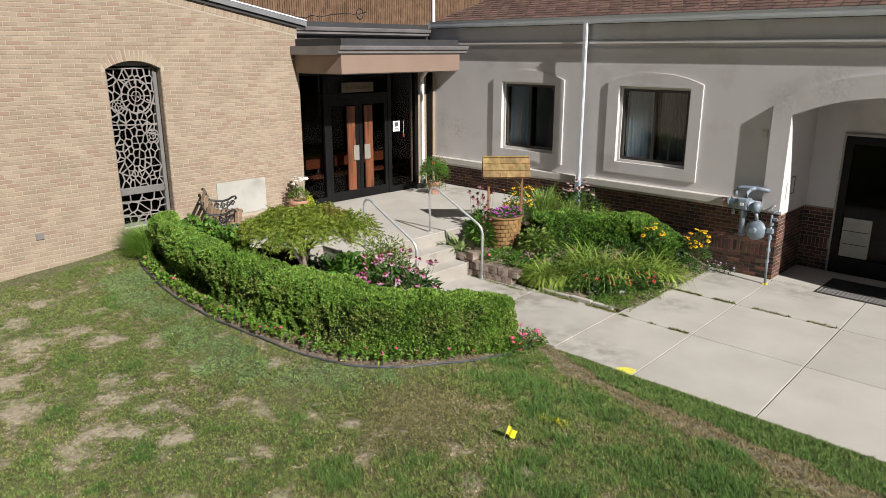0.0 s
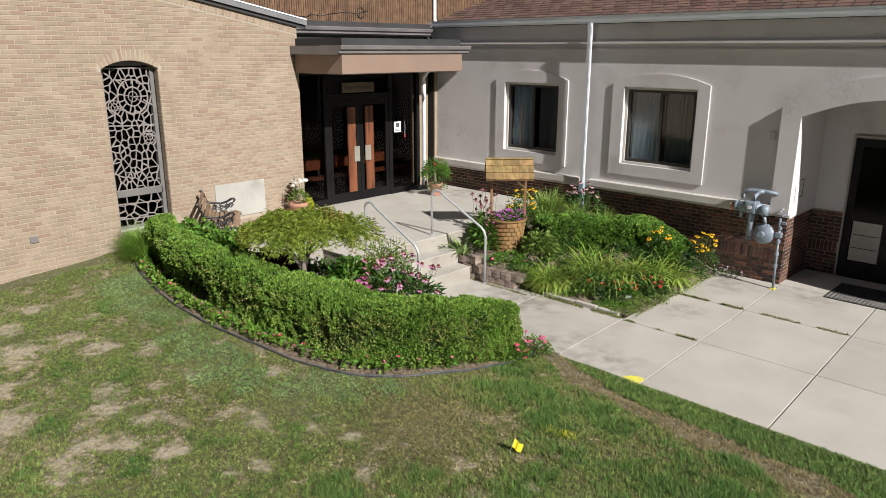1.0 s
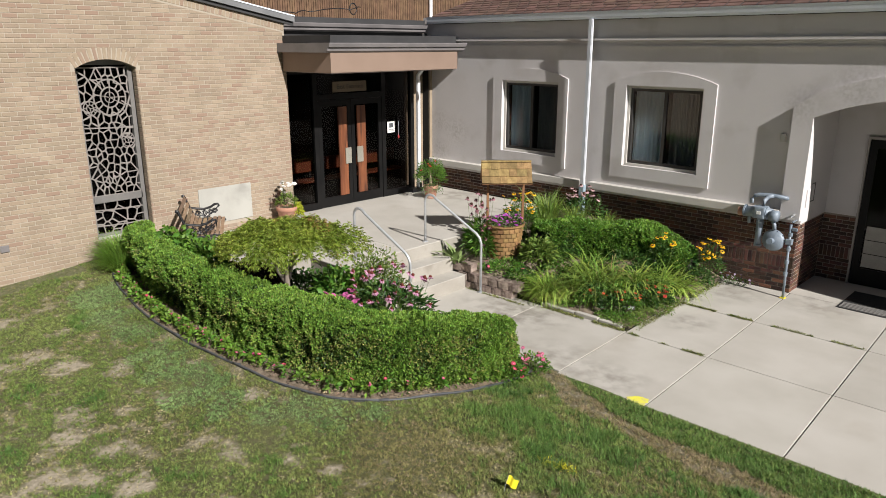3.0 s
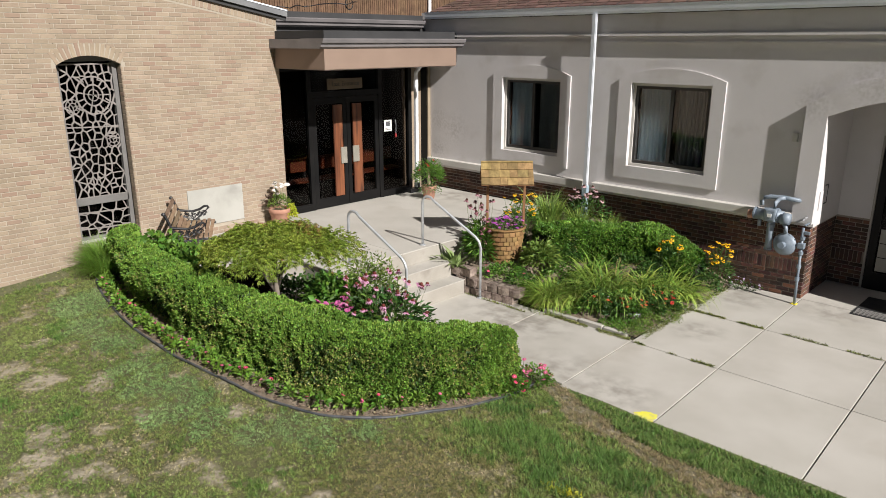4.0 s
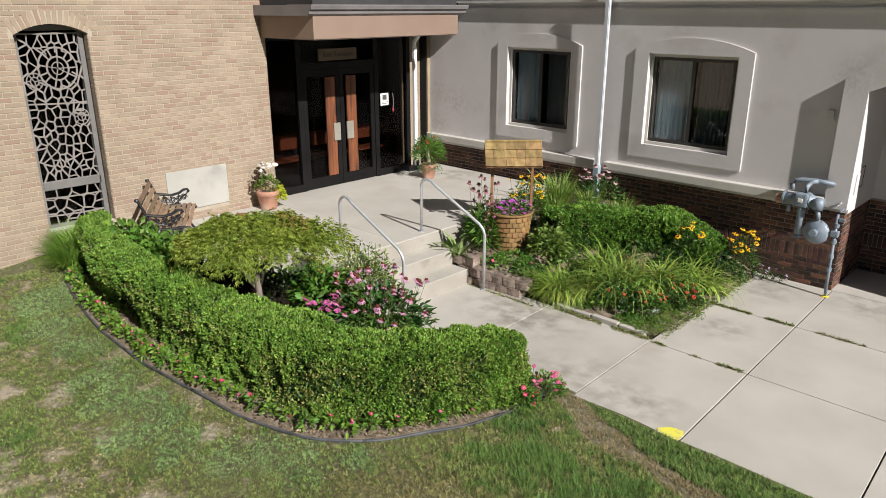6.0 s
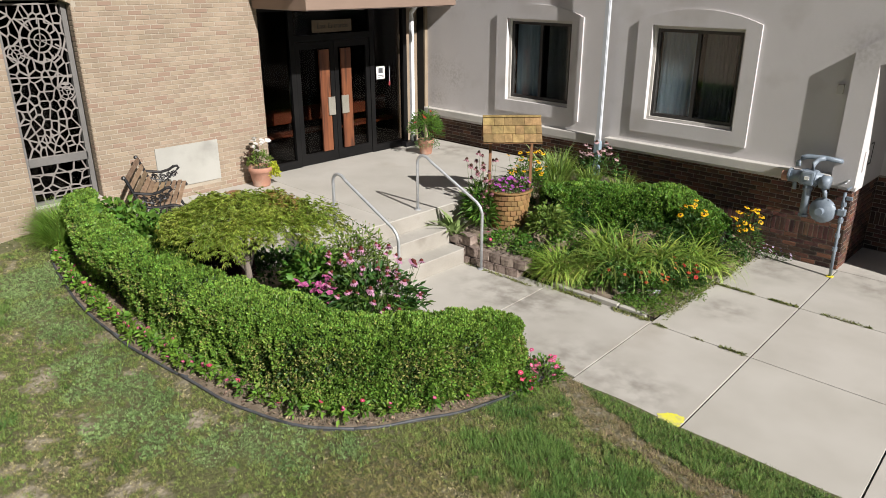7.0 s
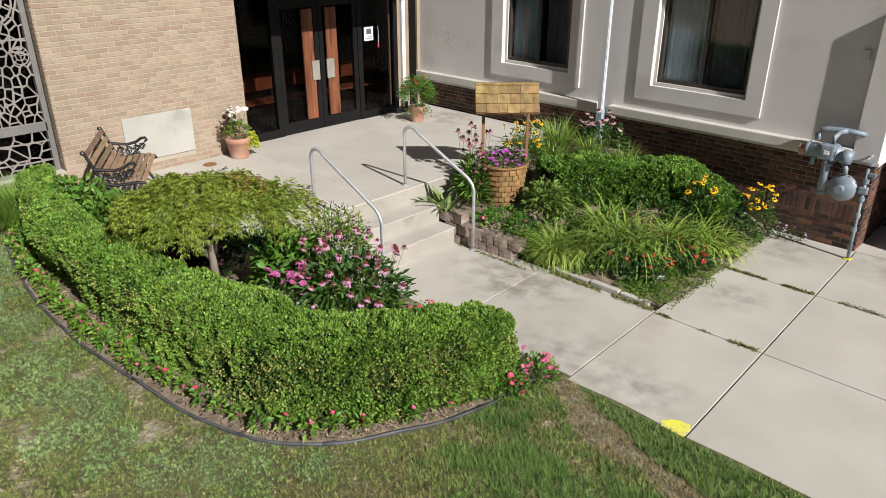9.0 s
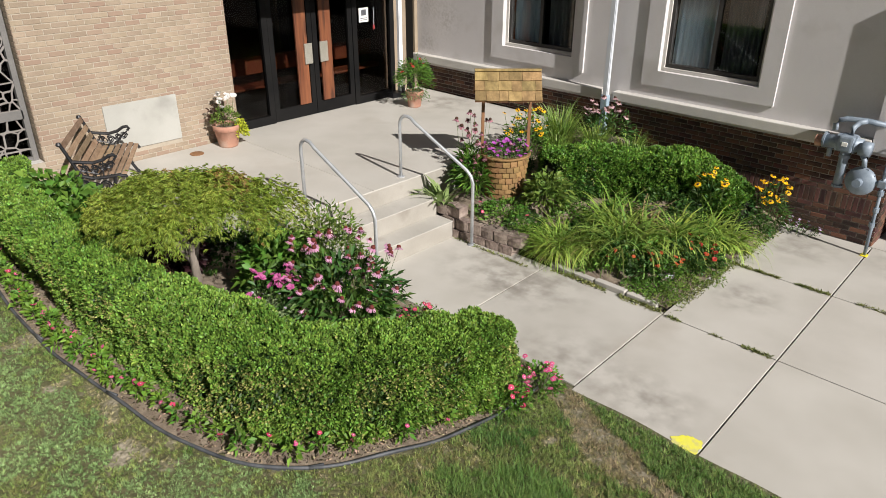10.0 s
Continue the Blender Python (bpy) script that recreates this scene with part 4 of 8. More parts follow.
for q in ex["geom"]:
    if isinstance(q, bmesh.types.BMVert):
        q.co.z -= 0.05
bmesh.ops.recalc_face_normals(rr, faces=rr.faces)
setting("roof_west", rr, M_ROOFMEM, "dark roof over the brick wing")

# tall brown brick wing behind the flat roofs
BACK_X = -16.6


def ribbed():
    bm = bmesh.new()
    box(bm, BACK_X - 0.4, BACK_X, 5.0, 24.0, 0.0, 9.0)
    y = 7.05
    while y < 23.9:
        box(bm, BACK_X + 0.001, BACK_X + 0.025, y, y + 0.06, 4.3, 9.0)
        y += 0.075
    return bm


M_BROWNBRICK = mat("brown standing brick", (0.115, 0.066, 0.04), (0.19, 0.112, 0.066), scale=5, fine=45, rough=0.9, bump=0.3, island=0.12)
setting("wall_back", ribbed(), M_BROWNBRICK, "tall wall of brown standing bricks")

# ---- stone panel, tall screened window and small fittings of the brick wall ----
panel = tagged(link_mesh("stone_panel", boxes((WALL_X - 0.02, WALL_X + 0.014, 6.86, 7.90, 0.905, 1.55), bevel=0.004), M_STONE), "blank pale limestone panel set in the brick wall", "stone panel")
tagged(link_mesh("outlet_cover", boxes((WALL_X - 0.004, WALL_X + 0.02, 3.71, 3.83, 1.06, 1.16), bevel=0.006), M_GREYMETAL), "small grey metal outlet cover on the brick wall", "outlet")

tall = setting("window_3", boxes((-12.00, -11.91, 5.105, 5.17, 0.985, 3.72), (-12.00, -11.895, 5.935, 6.0, 0.985, 3.72), (-12.00, -11.895, 5.17, 5.95, 1.54, 1.65), (-12.00, -11.91, 5.17, 5.95, 0.985, 1.03),
                                 (-12.00, -11.91, 5.17, 5.95, 3.70, 3.77)), M_SCREENFRAME, "tall arched window behind a cut metal screen of branching shapes")
part("window_sill", boxes((-12.1, -11.77, 5.106, 6.014, 0.90, 0.984), bevel=0.008), M_SILL, tall, "pale stone sill")
pn = part("pane", boxes((-11.975, -11.968, 5.17, 5.95, 1.03, 3.70)), M_GLASSDK, tall)
pn.visible_shadow = False


def cells(sites, y0, y1, z0, z1):
    """The outline of the region nearest to each site, cut to the frame."""
    out = []
    for k, p in enumerate(sites):
        poly = [(y0, z0), (y1, z0), (y1, z1), (y0, z1)]
        for q in sorted((q for m, q in enumerate(sites) if m != k), key=lambda q: (q[0] - p[0]) ** 2 + (q[1] - p[1]) ** 2)[:26]:
            nx, nz = q[0] - p[0], q[1] - p[1]
            lim = 0.5 * (q[0] ** 2 + q[1] ** 2 - p[0] ** 2 - p[1] ** 2)
            cutp = []
            for a, b in zip(poly, poly[1:] + poly[:1]):
                da, db = nx * a[0] + nz * a[1] - lim, nx * b[0] + nz * b[1] - lim
                if da <= 0:
                    cutp.append(a)
                if da * db < 0:
                    f = da / (da - db)
                    cutp.append((a[0] + f * (b[0] - a[0]), a[1] + f * (b[1] - a[1])))
            poly = cutp
            if len(poly) < 3:
                break
        if len(poly) >= 3:
            out.append(poly)
    return out


def screen(y0, y1, z0, z1, cols, rows, seed, rings=(), bands=(), stretch=1.4):
    """A cut metal sheet: a web of flat bars round uneven upright cells, with ringed wheels and level bands."""
    rnd = random.Random(seed)
    bm = bmesh.new()
    x = -11.925
    sites = []
    for j in range(rows):
        for i in range(cols):
            u = y0 + (y1 - y0) * (i + 0.5 + 0.5 * (j % 2) - 0.25 + rnd.uniform(-0.36, 0.36)) / cols
            v = z0 + (z1 - z0) * (j + 0.5 + rnd.uniform(-0.40, 0.40)) / rows
            if rnd.random() < 0.92:
                sites.append((u, v / stretch))
            if rnd.random() < 0.16:
                sites.append((u + rnd.uniform(-0.04, 0.04), (v + rnd.choice((-0.05, 0.05))) / stretch))
    done = set()

    def strip(p, q, w):
        d = Vector((q[0] - p[0], q[1] - p[1]))
        n = Vector((-d.y, d.x)).normalized() * w * 0.5
        e = d.normalized() * w * 0.25
        c = [(p[0] - e.x + n.x, p[1] - e.y + n.y), (q[0] + e.x + n.x, q[1] + e.y + n.y), (q[0] + e.x - n.x, q[1] + e.y - n.y), (p[0] - e.x - n.x, p[1] - e.y - n.y)]
        deep = rnd.uniform(0.012, 0.016)
        a = [bm.verts.new((x, u, v)) for u, v in c]
        b = [bm.verts.new((x + deep, u, v)) for u, v in c]
        bm.faces.new(a)
        bm.faces.new(b[::-1])
        for i in range(4):
            bm.faces.new((a[i], b[i], b[(i + 1) % 4], a[(i + 1) % 4]))

    def in_wheel(u, v):
        return any(math.hypot(u - cy, (v - cz) / 1.12) < r for cy, cz, r in rings)

    for poly in cells(sites, y0, y1, z0 / stretch, z1 / stretch):
        poly = [(u, v * stretch) for u, v in poly]
        for a, b in zip(poly, poly[1:] + poly[:1]):
            if math.hypot(a[0] - b[0], a[1] - b[1]) < 0.008 or (in_wheel(*a) and in_wheel(*b)):
                continue
            key = (round((a[0] + b[0]) * 250), round((a[1] + b[1]) * 250))
            if any((key[0] + i, key[1] + j) in done for i in (-1, 0, 1) for j in (-1, 0, 1)):
                continue
            done.add(key)
            strip(a, b, rnd.uniform(0.015, 0.025))
    for cy, cz, r in rings:
        def rim(f, a):
            return (min(max(cy + f * r * math.cos(a), y0), y1), cz + 1.12 * f * r * math.sin(a))

        big = r > 0.15
        for f in (0.30, 0.56, 1.0) if big else (0.52, 1.0):
            for i in range(24):
                strip(rim(f, 0.2618 * i), rim(f, 0.2618 * (i + 1)), 0.022 if f > 0.5 and big else 0.013)
        for i in range(13 if big else 8):
            a = 6.2832 * (i + rnd.uniform(-0.2, 0.2)) / (13 if big else 8)
            strip(rim(0.56 if big else 0.52, a), rim(1.0, a), 0.019 if big else 0.012)
            if i % 3 == 0:
                strip(rim(0.05, a), rim(0.56, a), 0.012)
    for z in bands:
        for i in range(10):
            u = y0 + (y1 - y0) * i / 10
            strip((u, z + 0.02 * math.sin(3 * u)), (u + (y1 - y0) / 10, z + 0.02 * math.sin(3 * (u + (y1 - y0) / 10))), 0.02)
    return bm


part("screen", screen(5.16, 5.96, 1.65, 3.66, 8, 16, 11, ((5.62, 3.20, 0.25), (5.30, 3.04, 0.10), (5.83, 2.52, 0.10)), (2.74,)), M_LATTICE, tall, "grey-brown cut metal screen with ringed wheels")
part("screen", screen(5.16, 5.96, 1.02, 1.545, 6, 4, 5, (), (1.42, 1.16), 1.0), M_LATTICE, tall, "grey-brown cut metal screen")
# Box behind the screen, coloured near-black as an unlit room.
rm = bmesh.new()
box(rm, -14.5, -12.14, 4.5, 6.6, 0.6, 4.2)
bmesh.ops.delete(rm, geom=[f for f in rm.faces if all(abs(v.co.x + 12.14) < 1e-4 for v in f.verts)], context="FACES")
setting("room_5", rm, M_DARK, "room behind the screened window, painted near-black for dimness")

# ---- rainwater pipes ----
def downspout(name, label, x, y, z0, z1, w=0.10, d=0.075, material=None):
    t = thing(name, label, "downspout", (x, y, 0))
    bm = bmesh.new()
    box(bm, -w / 2, w / 2, -d / 2, d / 2, z0, z1)
    bmesh.ops.bevel(bm, geom=[e for e in bm.edges if abs(e.verts[0].co.z - e.verts[1].co.z) > 0.5], offset=0.012, segments=2, affect="EDGES")
    part("pipe", bm, material or M_WHITE, t)
    return t


d1 = downspout("downspout", "square pale grey metal downspout on the wall, blue-grey at its foot", -7.795, 12.945, 1.30, 4.47, 0.088, 0.07, material=mat("pale grey pipe paint", (0.55, 0.58, 0.63), (0.62, 0.65, 0.69), scale=3, fine=40, rough=0.5, bump=0.04, fine_mix=0.12))
part("lower_pipe", boxes((-0.058, 0.058, -0.045, 0.045, 0.28, 1.34), bevel=0.012), mat("blue-grey pipe paint", (0.27, 0.36, 0.44), (0.34, 0.43, 0.50), scale=4, fine=40, rough=0.5, bump=0.05, fine_mix=0.2), d1, "blue-grey painted lower pipe")
d2 = downspout("downspout", "white downspout beside the entrance, with a black boot", -11.90, 12.40, PORCH + 0.02, 3.25, 0.08, 0.08)
part("elbow", tubed([[(0, 0, 3.22), (0.02, -0.02, 3.34), (0.10, -0.02, 3.42), (0.18, -0.02, 3.50)]], 0.045, 8), M_WHITE, d2)
part("boot", boxes((-0.10, 0.09, -0.28, 0.06, PORCH + 0.001, PORCH + 0.09), (-0.07, 0.06, -0.02, 0.055, PORCH + 0.09, PORCH + 0.2), bevel=0.012), M_IRON, d2, "black drain boot")
bgp = thing("downspout", "white downspout high on the brown brick wing", "downspout", (BACK_X + 0.09, 17.42, 0))
part("pipe", tubed([[(0, 0, 4.55), (0, 0, 9.0)]], 0.055, 10), M_WHITE, bgp)
part("elbow", tubed([[(0, 0, 4.85), (0.08, 0.06, 4.72), (0.3, 0.12, 4.68)]], 0.06, 10), M_WHITE, bgp)

# loose black cable on the upper roof
tagged(link_mesh("roof_cable", tubed([[(-14.4 - 0.25 * math.sin(i * 0.6), 9.3 + 0.17 * i, 4.56 + 0.05 * abs(math.sin(i * 0.7)) + 0.014 * i) for i in range(22)],
                                      [(-14.3, 12.55 + 0.11 * math.cos(a * 0.5), 4.84 + 0.13 * math.sin(a * 0.5)) for a in range(26)]], 0.012, 6), M_IRON), "loose black cable coiled on the flat roof", "cable")

# ---- handrails of the steps ----
def handrail(p_top, p_low):
    t = thing("handrail", "galvanised tubular handrail beside the porch steps", "handrail", (p_top[0], p_top[1], PORCH), 0, "step handrails")
    a = Vector((0, 0, 0))
    b = Vector((p_low[0] - p_top[0], p_low[1] - p_top[1], -PORCH))
    h, h2 = 0.84, 0.90
    line = [a + Vector((0, 0, 0.0)), a + Vector((0, 0, 0.72))]
    d = Vector((b.x, b.y, 0)).normalized()
    for k in range(1, 6):
        ang = k / 5 * radians(90)
        line.append(a + Vector((0, 0, 0.72)) + d * 0.10 * (1 - math.cos(ang)) + Vector((0, 0, 0.12 * math.sin(ang))))
    line.append(a + d * 0.17 + Vector((0, 0, h - 0.012)))
    line.append(a + d * 0.24 + Vector((0, 0, h - 0.07)))
    end = b + Vector((0, 0, h2 + 0.02))
    line.append(end - d * 0.09 + Vector((0, 0, 0.085)))
    line.append(end - d * 0.03 + Vector((0, 0, 0.02)))
    line.append(end + Vector((0, 0, -0.07)))
    line.append(b)
    rail_ = part("rail", tubed([line], 0.0215, 12), M_GALV, t, "bent galvanised tube", smooth=True)
    for q in (a, b):
        part("foot_plate", lathe([(0.0, 0.0), (0.05, 0.0), (0.05, 0.012), (0.028, 0.02), (0.0, 0.02)], 14, None, (q.x, q.y, q.z)), M_GALV, rail_)
    return t


handrail((-8.60, 9.36), (-7.51, 9.58))
handrail((-8.66, 7.86), (-7.53, 7.99))

# ---- small block wall and curb of the flower bed ----
low_wall = thing("garden_wall", "low wall of split brown concrete blocks beside the steps", "garden wall", (0, 0, 0))
rnd = random.Random(8)


def rough_block(l, w, h, seed):
    r = random.Random(seed)
    bm = bmesh.new()
    box(bm, -l / 2, l / 2, -w / 2, w / 2, 0, h)
    bmesh.ops.subdivide_edges(bm, edges=bm.edges[:], cuts=2, use_grid_fill=True)
    for v in bm.verts:
        v.co += Vector((r.uniform(-1, 1) * 0.006, r.uniform(-1, 1) * 0.012, r.uniform(-1, 1) * 0.005))
    return bm


block_meshes = [mesh_of("block", rough_block(0.265, 0.19, 0.138, k)) for k in range(4)]
for m_ in block_meshes:
    m_.materials.append(M_BLOCK)
for course, x, xend in ((0, -7.96, -6.95), (1, -8.06, -7.0), (2, -8.20, -7.98)):
    while x < xend:
        ob = new("block", block_meshes[rnd.randrange(4)])
        ob.parent = low_wall
        ob.matrix_basis = pose(x + 0.10, 9.70 + 0.11 * (x + 7.85) + 0.02 * course + rnd.uniform(-0.012, 0.012), -0.02 + 0.143 * course, 0, 0, 6 + rnd.uniform(-4, 4)) @ Matrix.Diagonal((0.72, 1, 0.95, 1))
        x += 0.205
curb = thing("curb", "low cracked concrete curb edging the flower bed", "curb", (0, 0, 0))
for a, b in ((-6.42, -5.80), (-5.78, -5.38), (-5.36, -4.98)):
    part("stone", boxes((a, b, 9.80, 9.88, -0.05, 0.05 + rnd.uniform(-0.01, 0.01)), bevel=0.012), M_CONC, curb)

# ---- garden soil and edging ----
EDGE = [(-11.62, 5.18), (-10.6, 4.86), (-9.6, 4.70), (-8.4, 4.655), (-7.05, 4.80), (-5.97, 5.01), (-5.38, 5.39), (-5.06, 6.06), (-4.95, 6.65), (-4.98, 7.70)]


def along(pts, n):
    """n + 1 points evenly along a smooth line through pts."""
    P = [Vector(p) for p in pts]
    fine = []
    for i in range(len(P) - 1):
        p0, p1, p2, p3 = P[max(i - 1, 0)], P[i], P[i + 1], P[min(i + 2, len(P) - 1)]
        for k in range(12):
            t = k / 12
            fine.append(0.5 * ((2 * p1) + (p2 - p0) * t + (2 * p0 - 5 * p1 + 4 * p2 - p3) * t * t + (3 * p1 - p0 - 3 * p2 + p3) * t ** 3))
    fine.append(P[-1])
    s = [0.0]
    for a, b in zip(fine, fine[1:]):
        s.append(s[-1] + (b - a).length)
    out = []
    for k in range(n + 1):
        d = s[-1] * k / n
        i = next((j for j in range(len(s) - 1) if s[j + 1] >= d - 1e-9), len(s) - 2)
        f = (d - s[i]) / max(1e-9, s[i + 1] - s[i])
        out.append(fine[i].lerp(fine[i + 1], f))
    return out


EDGE_PTS = along(EDGE, 80)
for _ in range(6):
    EDGE_PTS = [p if i in (0, 80) else (EDGE_PTS[i - 1] + 2 * p + EDGE_PTS[i + 1]) / 4 for i, p in enumerate(EDGE_PTS)]


def inward(i):
    a, b = EDGE_PTS[max(i - 1, 0)], EDGE_PTS[min(i + 1, len(EDGE_PTS) - 1)]
    d = (b - a).normalized()
    return Vector((-d.y, d.x))


def bed_z(x, y):
    """Soil of the hedge bed: level with the lawn at its edge, falling to the walk."""
    return lawn(x, y) + 0.012


def soil_bed():
    bm = bmesh.new()
    inner = [(-11.74, 5.47), (-10.2, 5.49), (-9.6, 6.18), (-9.3, 7.43), (-8.48, 7.44), (-8.44, 7.66), (-7.86, 7.70), (-7.3, 7.9), (-5.3, 7.92)]
    I = along(inner, 80)
    rows_ = []
    for i, e in enumerate(EDGE_PTS):
        row = []
        for k in range(13):
            p = e.lerp(I[i], k / 12)
            row.append(bm.verts.new((p.x, p.y, bed_z(p.x, p.y) + 0.02 * noise.noise(Vector((p.x * 4, p.y * 4, 1))))))
        rows_.append(row)
    for a, b in zip(rows_, rows_[1:]):
        for k in range(12):
            bm.faces.new((a[k], b[k], b[k + 1], a[k + 1]))
    return bm


setting("soil_bed", soil_bed(), M_SOIL, "brown mulched soil of the hedge bed", smooth=True)


def soil2_z(x, y):
    return 0.02 + 0.42 * smoothstep(9.7, 12.5, y) * smoothstep(-4.8, -6.2, x) + 0.23 * smoothstep(-6.7, -7.5, x) + 0.09 * math.exp(-((x + 7.8) ** 2 + (y - 10.54) ** 2) / 0.3)


def soil_bed_2():
    bm = bmesh.new()
    xs = [-8.46 + 0.18 * i for i in range(21)]
    ys = [9.62 + 0.1775 * i for i in range(21)]
    g_ = {}
    for i, x in enumerate(xs):
        for j, y in enumerate(ys):
            xx = min(x, -4.88)
            yy = max(y, 9.74 + 0.11 * (x + 7.85)) if x < -6.8 else max(y, 9.85)
            g_[i, j] = bm.verts.new((xx, min(yy, 13.165), soil2_z(xx, yy) + 0.02 * noise.noise(Vector((x * 4, y * 4, 3)))))
    for i in range(20):
        for j in range(20):
            bm.faces.new((g_[i, j], g_[i + 1, j], g_[i + 1, j + 1], g_[i, j + 1]))
    return bm


setting("soil_bed_2", soil_bed_2(), M_SOIL, "brown soil of the bed below the grey wall", smooth=True)

edging = thing("lawn_edging", "grey plastic edging strip between lawn and hedge bed", "edging", (0, 0, 0))
for i0, i1 in ((0, 17), (16, 31), (30, 42), (41, 60), (59, 80)):
    run = list(range(i0, i1 + 1))
    edg = bmesh.new()
    line_ = []
    for i in run:
        p = EDGE_PTS[i] + inward(i) * (0.006 * math.sin(i * 0.5) + (0.02 if i == i1 else 0.0))
        line_.append((p.x, p.y, bed_z(p.x, p.y) + 0.010 + 0.006 * math.sin(i * 0.9)))
    tube(edg, line_, 0.014, 8)
    for a, b in zip(line_, line_[1:]):
        v = [edg.verts.new(c) for c in ((a[0], a[1], a[2] - 0.08), (b[0], b[1], b[2] - 0.08), (b[0], b[1], b[2]), (a[0], a[1], a[2]))]
        edg.faces.new(v)
    part("strip", edg, M_EDGING, edging, "", True)

# ---- slatted bench with cast iron ends ----
def bench(at, turn):
    t = thing("garden_bench", "weathered slatted wooden bench with black scrolled iron ends", "bench", at, turn)
    L = 0.60
    prof = [(-0.27, 0.78), (-0.23, 0.68), (-0.19, 0.58), (-0.155, 0.49), (-0.11, 0.43)]
    seat = [(-0.05, 0.405), (0.03, 0.40), (0.11, 0.405), (0.19, 0.415), (0.265, 0.42), (0.325, 0.40)]
    for i, (y, z) in enumerate(prof):
        q = prof[min(i + 1, 4)]
        p = prof[max(i - 1, 0)]
        ang = math.atan2(q[1] - p[1], q[0] - p[0])
        bm = boxes((-L, L, -0.033, 0.033, -0.009, 0.009), bevel=0.004)
        bmesh.ops.rotate(bm, verts=bm.verts, matrix=Matrix.Rotation(ang, 3, "X"))
        bmesh.ops.translate(bm, verts=bm.verts, vec=(0, y, z))
        part("back_slat", bm, M_SLAT, t)
    for y, z in seat:
        part("seat_slat", boxes((-L, L, y - 0.027, y + 0.027, z, z + 0.018), bevel=0.004), M_SLAT, t)
    for side in (-1, 1):
        x = side * (L + 0.005)
        lines = []
        back = [(x, -0.30, 0.82), (x, -0.285, 0.80), (x, -0.245, 0.70), (x, -0.20, 0.58), (x, -0.165, 0.49), (x, -0.12, 0.42), (x, -0.02, 0.385), (x, 0.12, 0.385), (x, 0.27, 0.40), (x, 0.34, 0.385), (x, 0.355, 0.35)]
        arm = [(x, -0.20, 0.60), (x, -0.10, 0.585), (x, 0.02, 0.57), (x, 0.13, 0.60), (x, 0.20, 0.645), (x, 0.25, 0.65), (x, 0.27, 0.62), (x, 0.245, 0.60)]
        leg1 = [(x, 0.22, 0.385), (x, 0.20, 0.28), (x, 0.22, 0.16), (x, 0.27, 0.06), (x, 0.32, 0.0)]
        leg2 = [(x, -0.12, 0.42), (x, -0.18, 0.30), (x, -0.20, 0.18), (x, -0.26, 0.06), (x, -0.32, 0.0)]
        lines += [back, arm, leg1, leg2]
        frame_bm = tubed(lines, 0.02, 7)
        end_ = part("iron_end", frame_bm, M_IRON, t, "black cast iron end frame")
        curls = []
        for cy, cz, r in ((-0.09, 0.50, 0.05), (0.02, 0.49, 0.055), (0.12, 0.51, 0.05), (0.19, 0.53, 0.05), (-0.02, 0.27, 0.07), (0.10, 0.28, 0.07), (-0.12, 0.32, 0.05)):
            curls.append([(x, cy + r * (1 - k / 22) * math.cos(k * 0.75), cz + r * (1 - k / 22) * math.sin(k * 0.75)) for k in range(18)])
        curls += [[(x, -0.17, 0.5), (x, 0.05, 0.43), (x, 0.25, 0.6)], [(x, 0.0, 0.58), (x, 0.02, 0.4)], [(x, 0.12, 0.6), (x, 0.1, 0.4)], [(x, -0.1, 0.58), (x, -0.06, 0.42)], [(x, -0.19, 0.2), (x, 0.0, 0.2), (x, 0.21, 0.18)]]
        part("scrollwork", tubed(curls, 0.009, 5), M_IRON, end_, "black scrolled ironwork")
        part("finial", lathe([(0, -0.03), (0.028, -0.015), (0.032, 0.0), (0.022, 0.024), (0, 0.03)], 10, None, (x, -0.30, 0.81)), M_IRON, end_)
    return t


bench((-10.85, 6.42, PORCH), -30.7)

